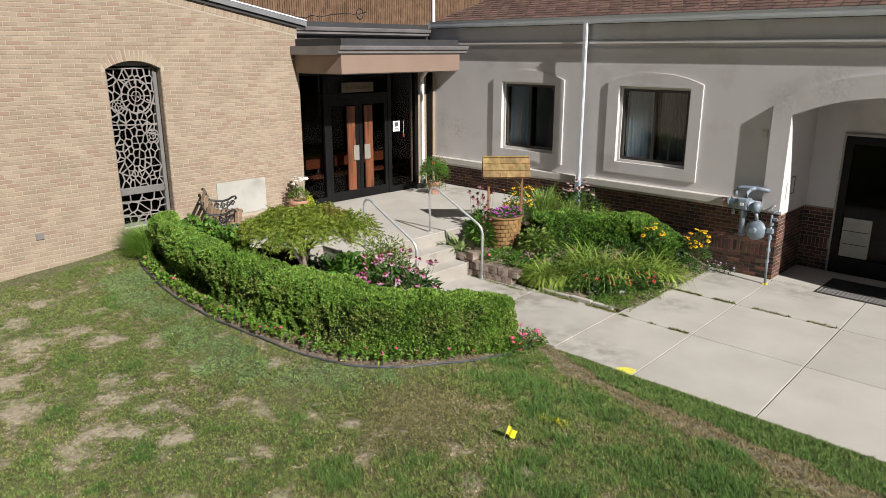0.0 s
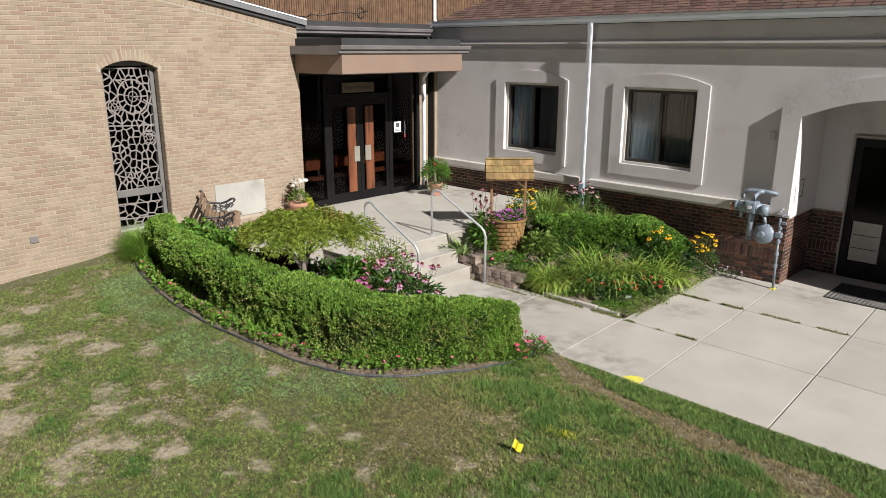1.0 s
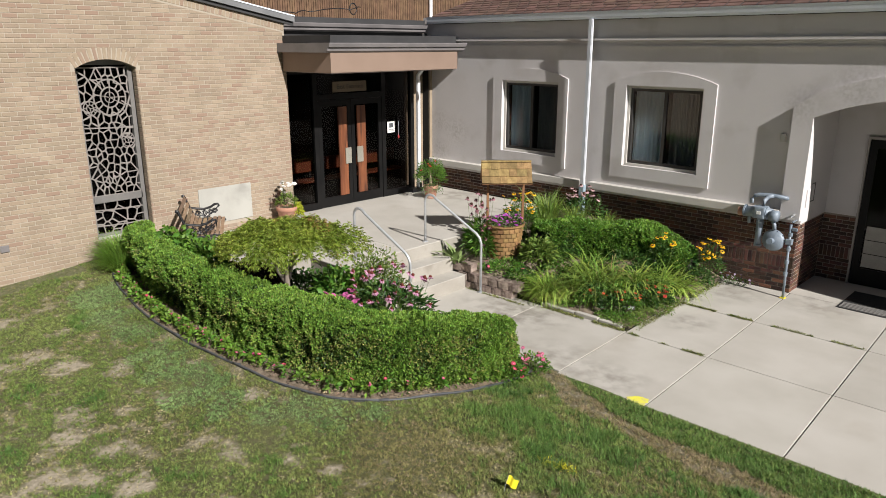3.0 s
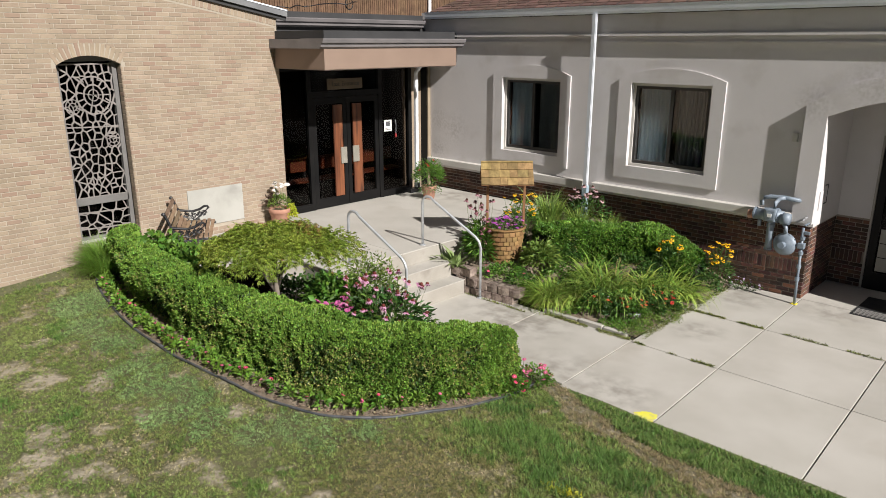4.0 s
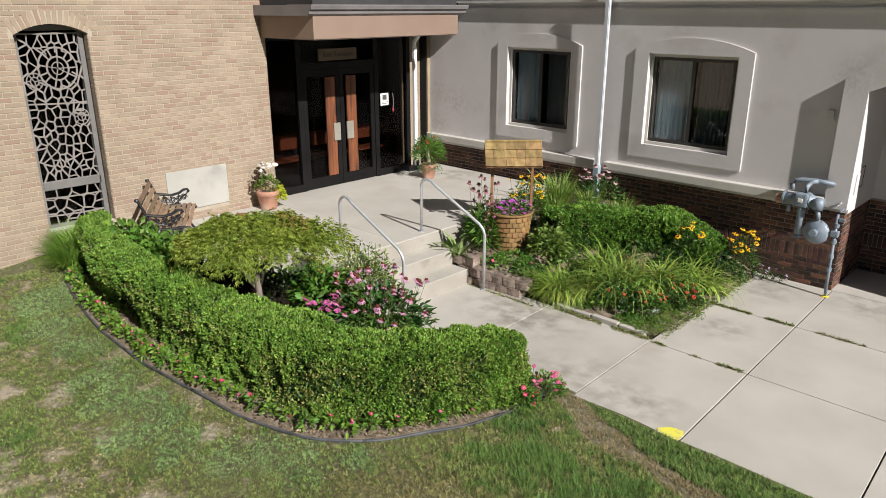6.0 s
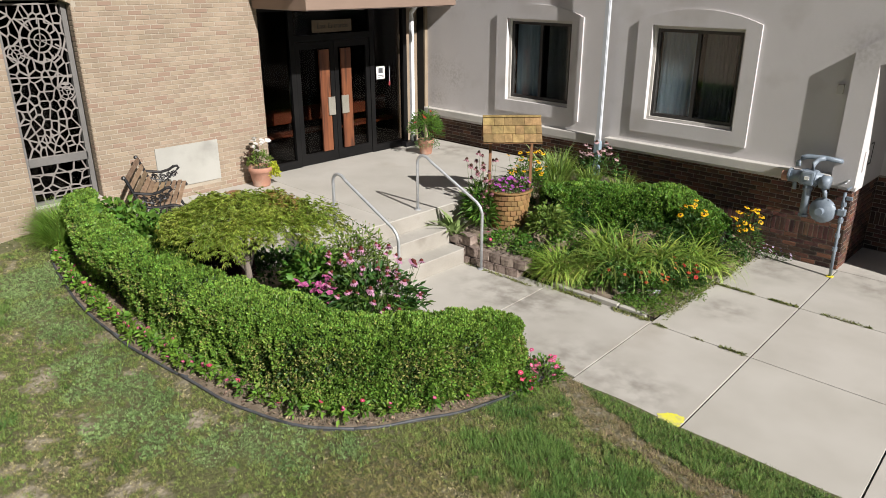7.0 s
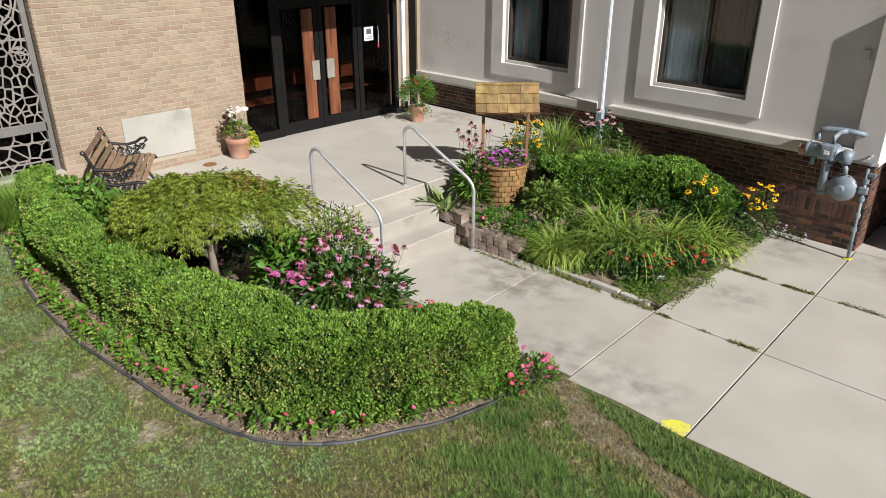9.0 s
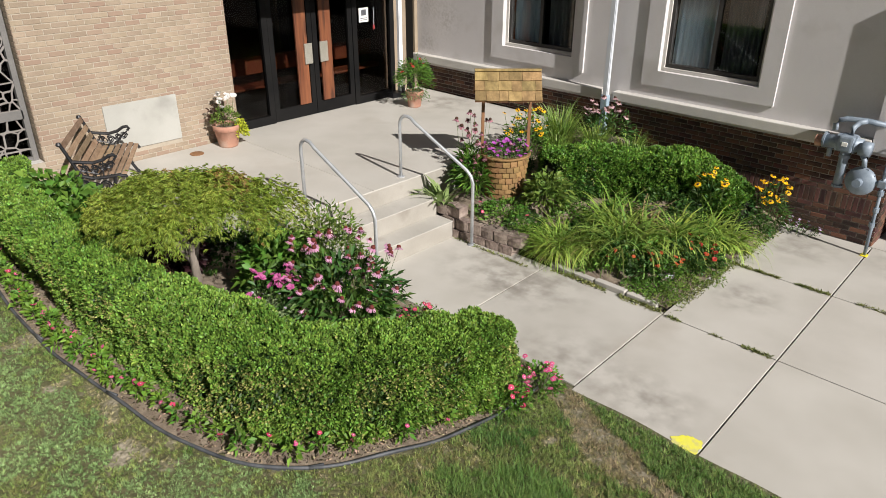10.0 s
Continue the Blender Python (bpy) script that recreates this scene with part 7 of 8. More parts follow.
flower_clump("leafy_clump", "broad green leaves beside the bench", "leafy plant", on_bed(-9.25, 5.58), 0.42, 0, 0.4, 1.15, H_CONE, 800, (0.13, 0.075), M_GREEN, 1.0)
flower_clump("leafy_clump", "broad green leaves at the foot of the bench", "leafy plant", on_bed(-9.95, 5.52), 0.44, 0, 0.4, 1.18, H_CONE, 800, (0.12, 0.07), M_GREEN, 1.0)
flower_clump("coneflower_clump", "pink coneflowers in front of the bench", "coneflowers", on_bed(-9.25, 6.1), 0.22, 6, 0.5, 0.68, H_CONE, 160, (0.12, 0.035), M_DEEP, 1.2)
flower_clump("purple_leaf_shrub", "dark purple-leaved shrub under the maple", "shrub", on_bed(-8.66, 6.05), 0.42, 0, 0.4, 0.92, H_CONE, 2600, (0.08, 0.045), leaf_mat("purple leaf", (0.03, 0.012, 0.016), (0.05, 0.018, 0.02), island=0.3), 1.0)
# Clump added as dark filler for shade under the maple, hiding the porch side.
flower_clump("leafy_clump", "dark leafy plant, also filler for shade under the maple", "leafy plant", on_bed(SHADE_FILL[0], SHADE_FILL[1]), 0.42, 0, 0.4, 0.72, H_CONE, 1100, (0.09, 0.045), M_DEEP, 1.0, (1.25, 0.6), 65)
flower_clump("silver_plant", "low grey-green plants with white and blue flowers", "bedding flowers", on_bed(-7.25, 6.3), 0.34, 12, 0.30, 0.45, H_LILAC, 900, (0.05, 0.02), M_SILVER, 1.0)
grass_clump("tall_grass_tuft", "tuft of fine green grass against the brick wall", (-11.28, 5.28, lawn(-11.28, 5.28)), 0.6, 1800, 0.56, 0.008, 0.7, M_TUFT)
grass_clump("tall_grass_tuft", "tuft of fine green grass against the brick wall", (-10.98, 5.12, lawn(-10.98, 5.12)), 0.5, 1300, 0.46, 0.008, 0.75, M_TUFT)

# leaf litter and twigs on the soil behind the edging
def litter(n):
    f = RNG.uniform(2, 78, n)
    i = f.astype(int)
    E = np.array([(p.x, p.y) for p in EDGE_PTS])
    I = np.array([tuple(inward(k)) for k in range(len(EDGE_PTS))])
    q = E[i] * (1 - (f - i))[:, None] + E[i + 1] * (f - i)[:, None] + I[i] * RNG.uniform(0.025, 0.36, n)[:, None]
    P = np.c_[q, [bed_z(x, y) + 0.022 for x, y in q]]
    D = np.c_[RNG.normal(0, 1, (n, 2)), RNG.normal(0.05, 0.2, n)]
    s = RNG.uniform(0.5, 1.6, n)
    V, F = leaf_data(P, D, np.array([0, 0, 1.0]) + RNG.normal(0, 0.35, (n, 3)), 0.024 * s, RNG.uniform(0.004, 0.016, n) * s, 0.2)
    tagged(tri_mesh("leaf_litter", V, F, M_LITTER), "dry tan leaf litter on the soil under the hedge", "leaf litter", "", "stuff")


M_LITTER = leaf_mat("dry leaf litter", (0.10, 0.07, 0.05), (0.34, 0.25, 0.17), island=0.9, light=0.0, rough=0.95)
M_BEDDING = leaf_mat("yellow-green bedding leaf", (0.13, 0.24, 0.028), (0.21, 0.32, 0.05), island=0.4, light=0.25)
litter(5200)

# row of small bedding plants along the edging
for i in range(6, 79, 2):
    p = EDGE_PTS[i] + inward(i) * (0.11 + 0.02 * smoothstep(36, 46, i) + 0.03 * math.sin(i * 1.7))
    flower_clump("bedding_plant", "small leafy bedding plant with pink flowers by the edging", "bedding flowers", on_bed(p.x, p.y), 0.05, (1, 0, 2, 1, 1, 0, 2)[i % 7], 0.13, 0.20, H_BPINK if i % 4 else H_ROSE, 50, (0.062, 0.026), (M_BEDDING, M_GREEN)[i % 6 == 0], 0.9, body=0.95, group="bedding row")
    if i < 44:
        p = EDGE_PTS[i + 1] + inward(i + 1) * (0.13 + 0.05 * math.sin(i * 2.3))
        flower_clump("bedding_plant", "small leafy bedding plant with pink flowers by the edging", "bedding flowers", on_bed(p.x, p.y), 0.075, (1, 2)[i % 3 == 0], 0.10, 0.18, H_BPINK, 56, (0.07, 0.03), M_BEDDING, 0.9, group="bedding row")
flower_clump("begonia_clump", "mound of pink flowers at the end of the hedge", "bedding flowers", on_bed(-4.98, 7.62), 0.26, 26, 0.12, 0.34, H_BPINK, 420, (0.05, 0.024), M_GREEN, 1.15, (0.9, 1.0))
flower_clump("begonia_clump", "mound of red flowers at the end of the hedge", "bedding flowers", on_bed(-5.0, 7.28), 0.2, 16, 0.10, 0.28, H_ROSE, 320, (0.05, 0.024), M_GREEN, 1.1)

# bed below the grey wall
sword_fan("iris_fan", "fan of broad pale green iris leaves by the handrail", on_bed2(-8.20, 9.74), 34, 0.56, 0.075, M_IRISPALE, (-0.45, -0.55))
flower_clump("coneflower_clump", "tall faded mauve coneflowers by the handrail", "coneflowers", on_bed2(-8.12, 10.28), 0.27, 30, 0.50, 1.35, H_CONE2, 430, (0.15, 0.024), M_GREEN, 1.05, (1, 1), 0, 0.8, 0.6)
flower_clump("coneflower_clump", "faded mauve coneflowers leaning on the barrel planter", "coneflowers", on_bed2(-8.02, 10.22), 0.22, 16, 0.35, 0.85, H_CONE2, 520, (0.15, 0.022), M_GREEN, 0.95, (1, 1), 0, 0.9)
flower_clump("leafy_clump", "low sprawling weeds at the block wall", "leafy plant", on_bed2(-7.35, 9.95), 0.35, 4, 0.1, 0.22, H_ROSE, 420, (0.05, 0.02), M_GREEN, 1.0, (1.5, 0.6))
flower_clump("petunia_mound", "mound of purple petunias in the barrel planter", "petunias", (WELL_AT[0], WELL_AT[1], WELL_AT[2] + 0.555), 0.33, 44, 0.08, 0.22, H_PET, 480, (0.045, 0.02), M_DEEP, 0.85)
flower_clump("verbena_mound", "mauve and lilac flowers among the petunias", "bedding flowers", (WELL_AT[0], WELL_AT[1], WELL_AT[2] + 0.555), 0.36, 26, 0.06, 0.18, H_MAUVE2, 220, (0.04, 0.014), M_IRISLEAF, 1.0)
flower_clump("rudbeckia_clump", "tall yellow coneflowers behind the barrel planter", "black-eyed susans", on_bed2(-8.1, 11.35), 0.30, 34, 0.55, 1.05, H_RUD, 620, (0.09, 0.022), M_GREEN, 0.78, (1.0, 1.2))
sword_fan("iris_fan", "upright pale iris leaves by the wall", on_bed2(-8.15, 12.2), 24, 0.85, 0.038, M_IRISPALE)
grass_clump("daylily_clump", "tall green blades by the wall", on_bed2(-8.0, 12.15), 0.45, 420, 0.62, 0.013, 0.45, M_BLADE, "daylily")
for (x, y, n, ln) in ((-7.85, 11.85, 260, 0.5), (-7.5, 12.3, 280, 0.48), (-7.1, 12.65, 220, 0.42)):
    grass_clump("daylily_clump", "tall green blades by the wall", on_bed2(x, y), 0.5, n, ln, 0.014, 0.55, M_BLADE, "daylily", "blades along the wall")
flower_clump("coneflower_clump", "pale coneflowers round the downspout foot", "coneflowers", on_bed2(-7.50, 12.62), 0.34, 22, 0.55, 0.78, H_PALE, 340, (0.10, 0.026), M_DEEP, 1.0, (1.3, 0.8))
flower_clump("leafy_clump", "feathery bright green plant in front of the hedge", "leafy plant", on_bed2(-7.1, 10.62), 0.30, 0, 0.4, 0.78, H_CONE, 800, (0.11, 0.03), M_LIGHT, 1.0)
flower_clump("leafy_clump", "dense green shrub beside the barrel planter", "shrub", on_bed2(-7.12, 11.0), 0.44, 0, 0.4, 0.62, H_CONE, 1600, (0.05, 0.026), M_DEEP, 1.0)
for (x, y, r, n, ln, w, ar, m_, fans) in ((-6.50, 10.08, 0.17, 1050, 0.60, 0.013, 1.1, M_BLADE2, 24), (-6.46, 10.05, 0.16, 60, 0.48, 0.012, 1.2, M_BLADE3, 8), (-6.16, 10.36, 0.24, 260, 0.60, 0.018, 1.1, M_BLADE, 10), (-6.2, 10.40, 0.22, 60, 0.52, 0.013, 1.1, M_BLADE3, 8),
                                       (-5.82, 10.66, 0.20, 240, 0.80, 0.027, 1.2, M_BLADE, 11), (-6.18, 10.84, 0.28, 260, 0.74, 0.024, 1.15, M_BLADE2, 12), (-6.02, 11.1, 0.25, 50, 0.62, 0.018, 1.0, M_BLADE3, 8), (-5.65, 10.98, 0.24, 220, 0.72, 0.024, 1.15, M_BLADE2, 9),
                                       (-5.14, 11.60, 0.22, 340, 0.72, 0.020, 1.15, M_BLADE2, 14), (-5.45, 11.38, 0.24, 220, 0.66, 0.022, 1.15, M_BLADE, 9)):
    grass_clump("daylily_clump", "arching clump of long green daylily leaves", on_bed2(x, y), r, n, ln, w, ar, m_, "daylily", "daylilies in the bed", fans, 0.65)
flower_clump("rudbeckia_clump", "golden black-eyed susans in front of the hedge", "black-eyed susans", on_bed2(-5.50, 11.95), 0.22, 20, 0.55, 0.84, H_RUD, 260, (0.08, 0.025), M_DEEP, 0.9)
flower_clump("rudbeckia_clump", "golden black-eyed susans at the hedge end", "black-eyed susans", on_bed2(-4.92, 12.50), 0.24, 30, 0.58, 0.98, H_RUD, 360, (0.08, 0.025), M_DEEP, 0.9)
for (x, y, m_, n) in ((-5.16, 11.15, H_CRIM, 10), (-4.99, 11.02, H_CRIM, 5), (-5.40, 10.22, H_ORAN, 5), (-5.22, 10.40, H_ORAN, 6), (-5.08, 10.74, H_ORAN, 7), (-5.33, 10.5, H_ORAN, 3), (-5.80, 10.16, H_CRIM, 4), (-5.75, 10.3, H_LILAC, 3)):
    flower_clump("zinnia_clump", "low red and orange zinnias at the front of the bed", "zinnias", on_bed2(x, y), 0.18, n, 0.20, 0.38, m_, 300, (0.06, 0.024), (M_GREEN, M_DEEP)[n % 2], 0.82, group="zinnias in the bed")
for (x, y, r, h, m_) in ((-5.75, 10.3, 0.26, 0.44, M_DEEP), (-5.55, 10.5, 0.26, 0.44, M_GREEN), (-5.3, 10.85, 0.26, 0.44, M_DEEP), (-6.75, 10.7, 0.3, 0.5, M_GREEN), (-5.95, 11.65, 0.34, 0.42, M_DEEP), (-7.1, 10.15, 0.26, 0.3, M_DEEP), (-7.4, 10.12, 0.28, 0.28, M_GREEN), (-8.05, 11.0, 0.3, 0.4, M_DEEP), (-4.98, 12.2, 0.26, 0.5, M_DEEP), (-6.85, 10.12, 0.24, 0.32, M_GREEN), (-5.55, 11.15, 0.3, 0.36, M_GREEN), (-6.4, 10.5, 0.3, 0.34, M_DEEP), (-5.2, 11.35, 0.24, 0.36, M_GREEN), (-6.3, 11.2, 0.3, 0.34, M_GREEN), (-5.6, 11.6, 0.3, 0.4, M_DEEP)):
    flower_clump("leafy_clump", "dense leafy green plant between the daylilies", "leafy plant", on_bed2(x, y), r, 0, 0.3, h, H_CRIM, 460, (0.06, 0.026), m_, 1.0, group="leafy plants in the bed")
for (x, y) in ((-5.12, 10.1), (-4.98, 10.5), (-4.95, 11.0), (-4.96, 11.8), (-6.05, 10.0), (-5.02, 9.98), (-5.25, 10.16), (-5.0, 10.25), (-4.95, 10.75), (-5.1, 10.85), (-4.97, 11.25), (-5.35, 10.02)):
    flower_clump("weed_mat", "low green weeds along the curb", "weeds", on_bed2(x, y), RNG.uniform(0.14, 0.24), 0, 0.06, RNG.uniform(0.09, 0.17), H_CRIM, 420, (0.032, 0.015), (M_GREEN if x < -5.05 else M_LIGHT), 1.0, (RNG.uniform(0.8, 1.4), 1.0), group="weeds along the bed")
flower_clump("lilac_flowers", "small lilac flowers at the foot of the brick plinth", "bedding flowers", (-4.62, 12.95, 0.0), 0.24, 22, 0.10, 0.22, H_LILAC, 200, (0.04, 0.014), M_DEEP, 1.1, (1.3, 0.6))
tagd = thing("plant_label", "small grey plant label on a stake", "plant label", on_bed2(-5.12, 10.33), 40)
part("stake", boxes((-0.006, 0.006, -0.002, 0.002, -0.02, 0.13)), M_GALV, tagd)
part("card", boxes((-0.05, 0.05, -0.004, -0.0025, 0.09, 0.16)), M_LATTICE, tagd, "grey card with faded print")
part("print_bar", boxes((-0.035, 0.035, -0.0055, -0.0042, 0.13, 0.14)), M_GUTTER, tagd)
part("print_bar", boxes((-0.035, 0.02, -0.0055, -0.0042, 0.108, 0.118)), M_GUTTER, tagd)

# pots
M_MAROON = leaf_mat("dark maroon leaf", (0.05, 0.025, 0.02), (0.09, 0.045, 0.03), island=0.3)
flower_clump("potted_geranium", "white geraniums and dark foliage growing in the pot", "potted plant", (POT1[0], POT1[1], POT1[2] + 0.285), 0.20, 9, 0.36, 0.60, H_WHITE, 330, (0.06, 0.024), M_LIGHT, 1.45, (0.95, 0.95), 0, 0.8, 0.58)
flower_clump("dark_leaved_plant", "dark red-brown foliage plant in the pot", "potted plant", (POT1[0] - 0.06, POT1[1] - 0.12, POT1[2] + 0.285), 0.11, 0, 0.3, 0.46, H_WHITE, 90, (0.06, 0.03), M_MAROON, 1.0)
lime = thing("trailing_plant", "lime yellow trailing plant over the pot rim", "potted plant", (POT1[0] + 0.13, POT1[1] + 0.16, POT1[2] + 0.04))
leafy(lime, (0, 0, 0.15), (0.07, 0.10, 0.24), 330, (0.05, 0.03), M_LIME)
flower_clump("potted_fern", "feathery green plant with red flowers growing in the pot", "potted plant", (POT2[0], POT2[1], POT2[2] + 0.25), 0.31, 5, 0.48, 0.66, H_CRIM, 1500, (0.08, 0.013), M_GREEN, 1.0, (1, 1), 0, 0.8, 1.0)
tr = thing("trailing_plant", "pale green trailing leaves over the pot rim", "potted plant", (POT2[0] + 0.05, POT2[1] - 0.02, POT2[2] + 0.02))
leafy(tr, (0, 0, 0.17), (0.24, 0.24, 0.20), 420, (0.035, 0.02), M_IRISLEAF)

# weeds in the joints of the walk
def joint_weeds(x0, x1, y0, y1, n, label, loose=0.012):
    t = thing("joint_weeds", label, "weeds", (x0, y0, 0.0))
    f = RNG.random(n)
    P = np.c_[(x1 - x0) * f + RNG.normal(0, loose, n), (y1 - y0) * f + RNG.normal(0, loose, n), np.full(n, 0.002)]
    keep = np.array([noise.noise(Vector((x0 + p[0] * 1.0, y0 + p[1], 0)) * 3.0) > (-0.22 if n < 800 else -0.5) for p in P])
    P = P[keep]
    D = unit(np.c_[RNG.normal(0, 1, (len(P), 2)), RNG.uniform(0.2, 1.0, len(P))])
    V, F = leaf_data(P, D, unit(np.cross(D, RNG.normal(0, 1, D.shape)) + np.array([0, 0, 1])), RNG.uniform(0.02, 0.05, len(P)), RNG.uniform(0.008, 0.016, len(P)))
    tri_mesh("foliage", V, F, M_JOINTWEED, t)


M_JOINTWEED = leaf_mat("dusty joint weed", (0.135, 0.165, 0.04), (0.23, 0.235, 0.08), island=0.5, light=0.15, patch=3.0)
joint_weeds(-4.86, -3.70, 11.45, 11.45, 780, "green weeds growing in a joint of the walk")
joint_weeds(-3.62, -2.2, 11.45, 11.45, 420, "sparse weeds growing in a joint of the walk")
joint_weeds(-4.80, -3.7, 9.74, 9.74, 700, "sparse weeds growing in a joint of the walk")
joint_weeds(-6.3, -4.9, 9.76, 9.77, 1100, "weeds along the curb of the bed", 0.024)
joint_weeds(-7.8, -6.6, 9.58, 9.58, 300, "weeds along the foot of the block wall")
joint_weeds(-4.83, -4.86, 9.9, 13.0, 1500, "weeds along the edge of the bed", 0.035)

# ---- lawn grass ----
M_DEAD = leaf_mat("dead brown grass", (0.25, 0.195, 0.115), (0.34, 0.27, 0.17), island=0.4, light=0.1, patch=1.5, rough=0.9)
M_OLIVE = leaf_mat("olive dry turf", (0.19, 0.185, 0.066), (0.26, 0.24, 0.097), island=0.4, light=0.15, patch=1.2, rough=0.8)
M_CLOVER = leaf_mat("blue-green lawn weed", (0.17, 0.262, 0.09), (0.245, 0.34, 0.135), island=0.35, light=0.2, patch=1.5, rough=0.6)
for m_ in (M_TURF, M_TURF2, M_STRAW, M_OLIVE, M_DEAD, M_CLOVER):
    toned(m_)


def turf():
    """Tufts of blades: each tuft has one kind, tone, height and lean."""
    rng = np.random.default_rng(21)
    n = 860000
    X, Y = rng.uniform(-11.74, 8.0, n), rng.uniform(-8.0, 7.90, n)
    seen = np.clip(np.minimum(-0.67 * (X - 0.41) + 0.69 * (Y - 0.41) - 3.4, Y - 0.235 * (0.41 - X) + 0.9), 0, 1)
    thin = 0.16 * np.clip((11.0 - np.hypot(X + 3.0, Y - 3.0)) / 5.0, 0, 1)
    ok = rng.random(n) < np.maximum(seen, thin)
    X, Y, seen = X[ok], Y[ok], seen[ok]
    E = np.array([(p.x, p.y) for p in EDGE_PTS])
    edge_y, edge_x = np.interp(X, E[:66, 0], E[:66, 1]), np.interp(Y, E[52:, 1], E[52:, 0])
    inside = ((X < E[52, 0]) & (Y > edge_y - 0.02)) | ((X >= E[52, 0]) & (Y > E[52, 1]) & (X < edge_x + 0.02))
    X, Y, seen = X[~inside], Y[~inside], seen[~inside]
    bare, dry, rich, weed, brown, dig, strip, b, c, e = lawn_state(X, Y)
    n = len(X)
    h1, h2, h3 = rng.random(n), rng.random(n), rng.normal(0, 0.2, n)
    clump = ripple(X, Y, 3.1, 7) * 0.8 + 0.5 * ripple(X, Y, 8.0, 8) + 0.5 * rich
    tall = 0.80 + 0.45 * np.maximum(0, clump) + 0.35 * ripple(X, Y, 16.0, 9)
    walkside = (dig >= 0.17 + 0.09 * b) & (X > -4.9)
    drop = (h1 < np.clip(0.30 + 0.85 * bare, 0, 0.84)) & ~walkside & ~strip
    drop |= strip & ((c + 0.7 * e > 0.18) | (np.abs(dig) < 0.05 + 0.10 * c)) & (h1 < 0.68)
    drop |= (X < -11.40 + 0.15 * b) & (Y < 4.75) & (h1 < 0.95)
    drop |= (ripple(X, Y, 17.0, 10) < -0.30) & (h1 < 0.75)
    kind = np.zeros(n, np.int8)
    d = dry + h3
    kind[d > -0.02] = 3
    kind[(d > -0.02) & (h2 < 0.42)] = 0
    kind[d > 0.33] = 2
    kind[(d > 0.33) & (h2 < 0.5)] = 3
    kind[(d <= -0.02) & (clump + h3 > 0.20 + 0.32 * np.clip((-4.6 - X) / 2.0, 0, 1))] = 1
    kind[(bare > -0.12) & (h2 < 0.45)] = 2
    kind[(brown + h3 > 0.40)] = 3
    kind[(brown + h3 > 0.40) & (h2 < 0.22)] = 4
    cl = (weed + 0.9 * ripple(X, Y, 2.6, 12) + 0.6 * ripple(X, Y, 9.0, 14) + h3 > 0.22) & (weed > 0.02)
    kind[cl] = 5
    kind[walkside] = np.where(h2[walkside] < 0.72, 1, 0)
    kind[strip] = np.where(h2[strip] < 0.75, 4, 3)
    tall = np.where(kind == 1, 1.3 * tall + 0.15, tall)
    tall = tall * (1 + 0.38 * np.clip((X + 5.2) / 0.8, 0, 1) * (brown < 0.3))
    tall = np.where(walkside, 1.55 + 0.6 * c, np.where(strip, 1.3, tall))
    tall = np.where(walkside & (Y > 7.84), 0.75 + 0.9 * np.clip(ripple(X, Y, 6.0, 16) + 0.1, 0, 0.8), tall)
    tone = np.clip(1.04 + 0.20 * rng.normal(0, 1, n) + 0.40 * ripple(X, Y, 20.0, 15), 0.45, 1.8)
    keep = ~drop
    X, Y, seen, kind, tall, tone = (v[keep] for v in (X, Y, seen, kind, tall, tone))
    Z = np.array([lawn(x, y) for x, y in zip(X, Y)]) + 0.003
    kinds = (("green", M_TURF, "short green lawn grass"), ("lush", M_TURF2, "darker tufts of green lawn grass"), ("straw", M_STRAW, "dry straw-coloured lawn grass"),
             ("olive", M_OLIVE, "olive half-dry lawn grass"), ("dead", M_DEAD, "dead brown grass along a dug strip"), ("clover", M_CLOVER, "blue-green weeds in the lawn beside the edging"))
    for code, (nm, material, label) in enumerate(kinds):
        sel = kind == code
        per = 8
        m = int(sel.sum())
        x, y, z, t, tn, se = (np.repeat(v[sel], per) for v in (X, Y, Z, tall, tone, seen))
        k = len(x)
        lean_to = np.repeat(rng.uniform(0, 2 * math.pi, m), per)
        a = lean_to + rng.normal(0, 1.5, k)
        r = rng.uniform(0.0, 0.011, k)
        wide = {"clover": 1.6, "lush": 1.1}.get(nm, 1.0) * (2.2 - 1.2 * se)
        flat = {"straw": 1.7, "dead": 1.6, "clover": 1.1, "olive": 1.15}.get(nm, 0.9)
        ln = rng.uniform(0.020, 0.047, k) * t * {"clover": 0.8, "straw": 0.62}.get(nm, 1.0) * (1.5 - 0.5 * se)
        lean = rng.uniform(0.35, 1.9, k) * flat
        w = rng.uniform(0.0014, 0.0029, k) * wide
        P = np.c_[x + r * np.cos(a), y + r * np.sin(a), z]
        D = np.c_[np.cos(a), np.sin(a), np.zeros(k)]
        den = np.sqrt(1 + lean ** 2)
        T = P + D * (ln * lean / den)[:, None] + np.array([0, 0, 1.0]) * (ln / den)[:, None]
        side = np.c_[-D[:, 1], D[:, 0], np.zeros(k)] * w[:, None]
        V = np.stack([P - side, P + side, T], 1).reshape(-1, 3)
        ob = tri_mesh("grass", V, np.arange(3 * k).reshape(-1, 3), material)
        at = ob.data.attributes.new("tone", "FLOAT", "FACE")
        at.data.foreach_set("value", tn.astype(np.float32))
        tagged(ob, label, "grass", "", "stuff")


turf()

# faint yellow spray on the lawn
spray = thing("paint_mark", "faint yellow spray paint on lawn grass", "paint mark", (-3.35, 5.88, lawn(-3.35, 5.88)))
a = RNG.uniform(0, 1, 150)
P = np.c_[-0.16 + 0.30 * a + RNG.normal(0, 0.035, 150), -0.03 + 0.12 * a + RNG.normal(0, 0.03, 150), np.full(150, 0.012)]
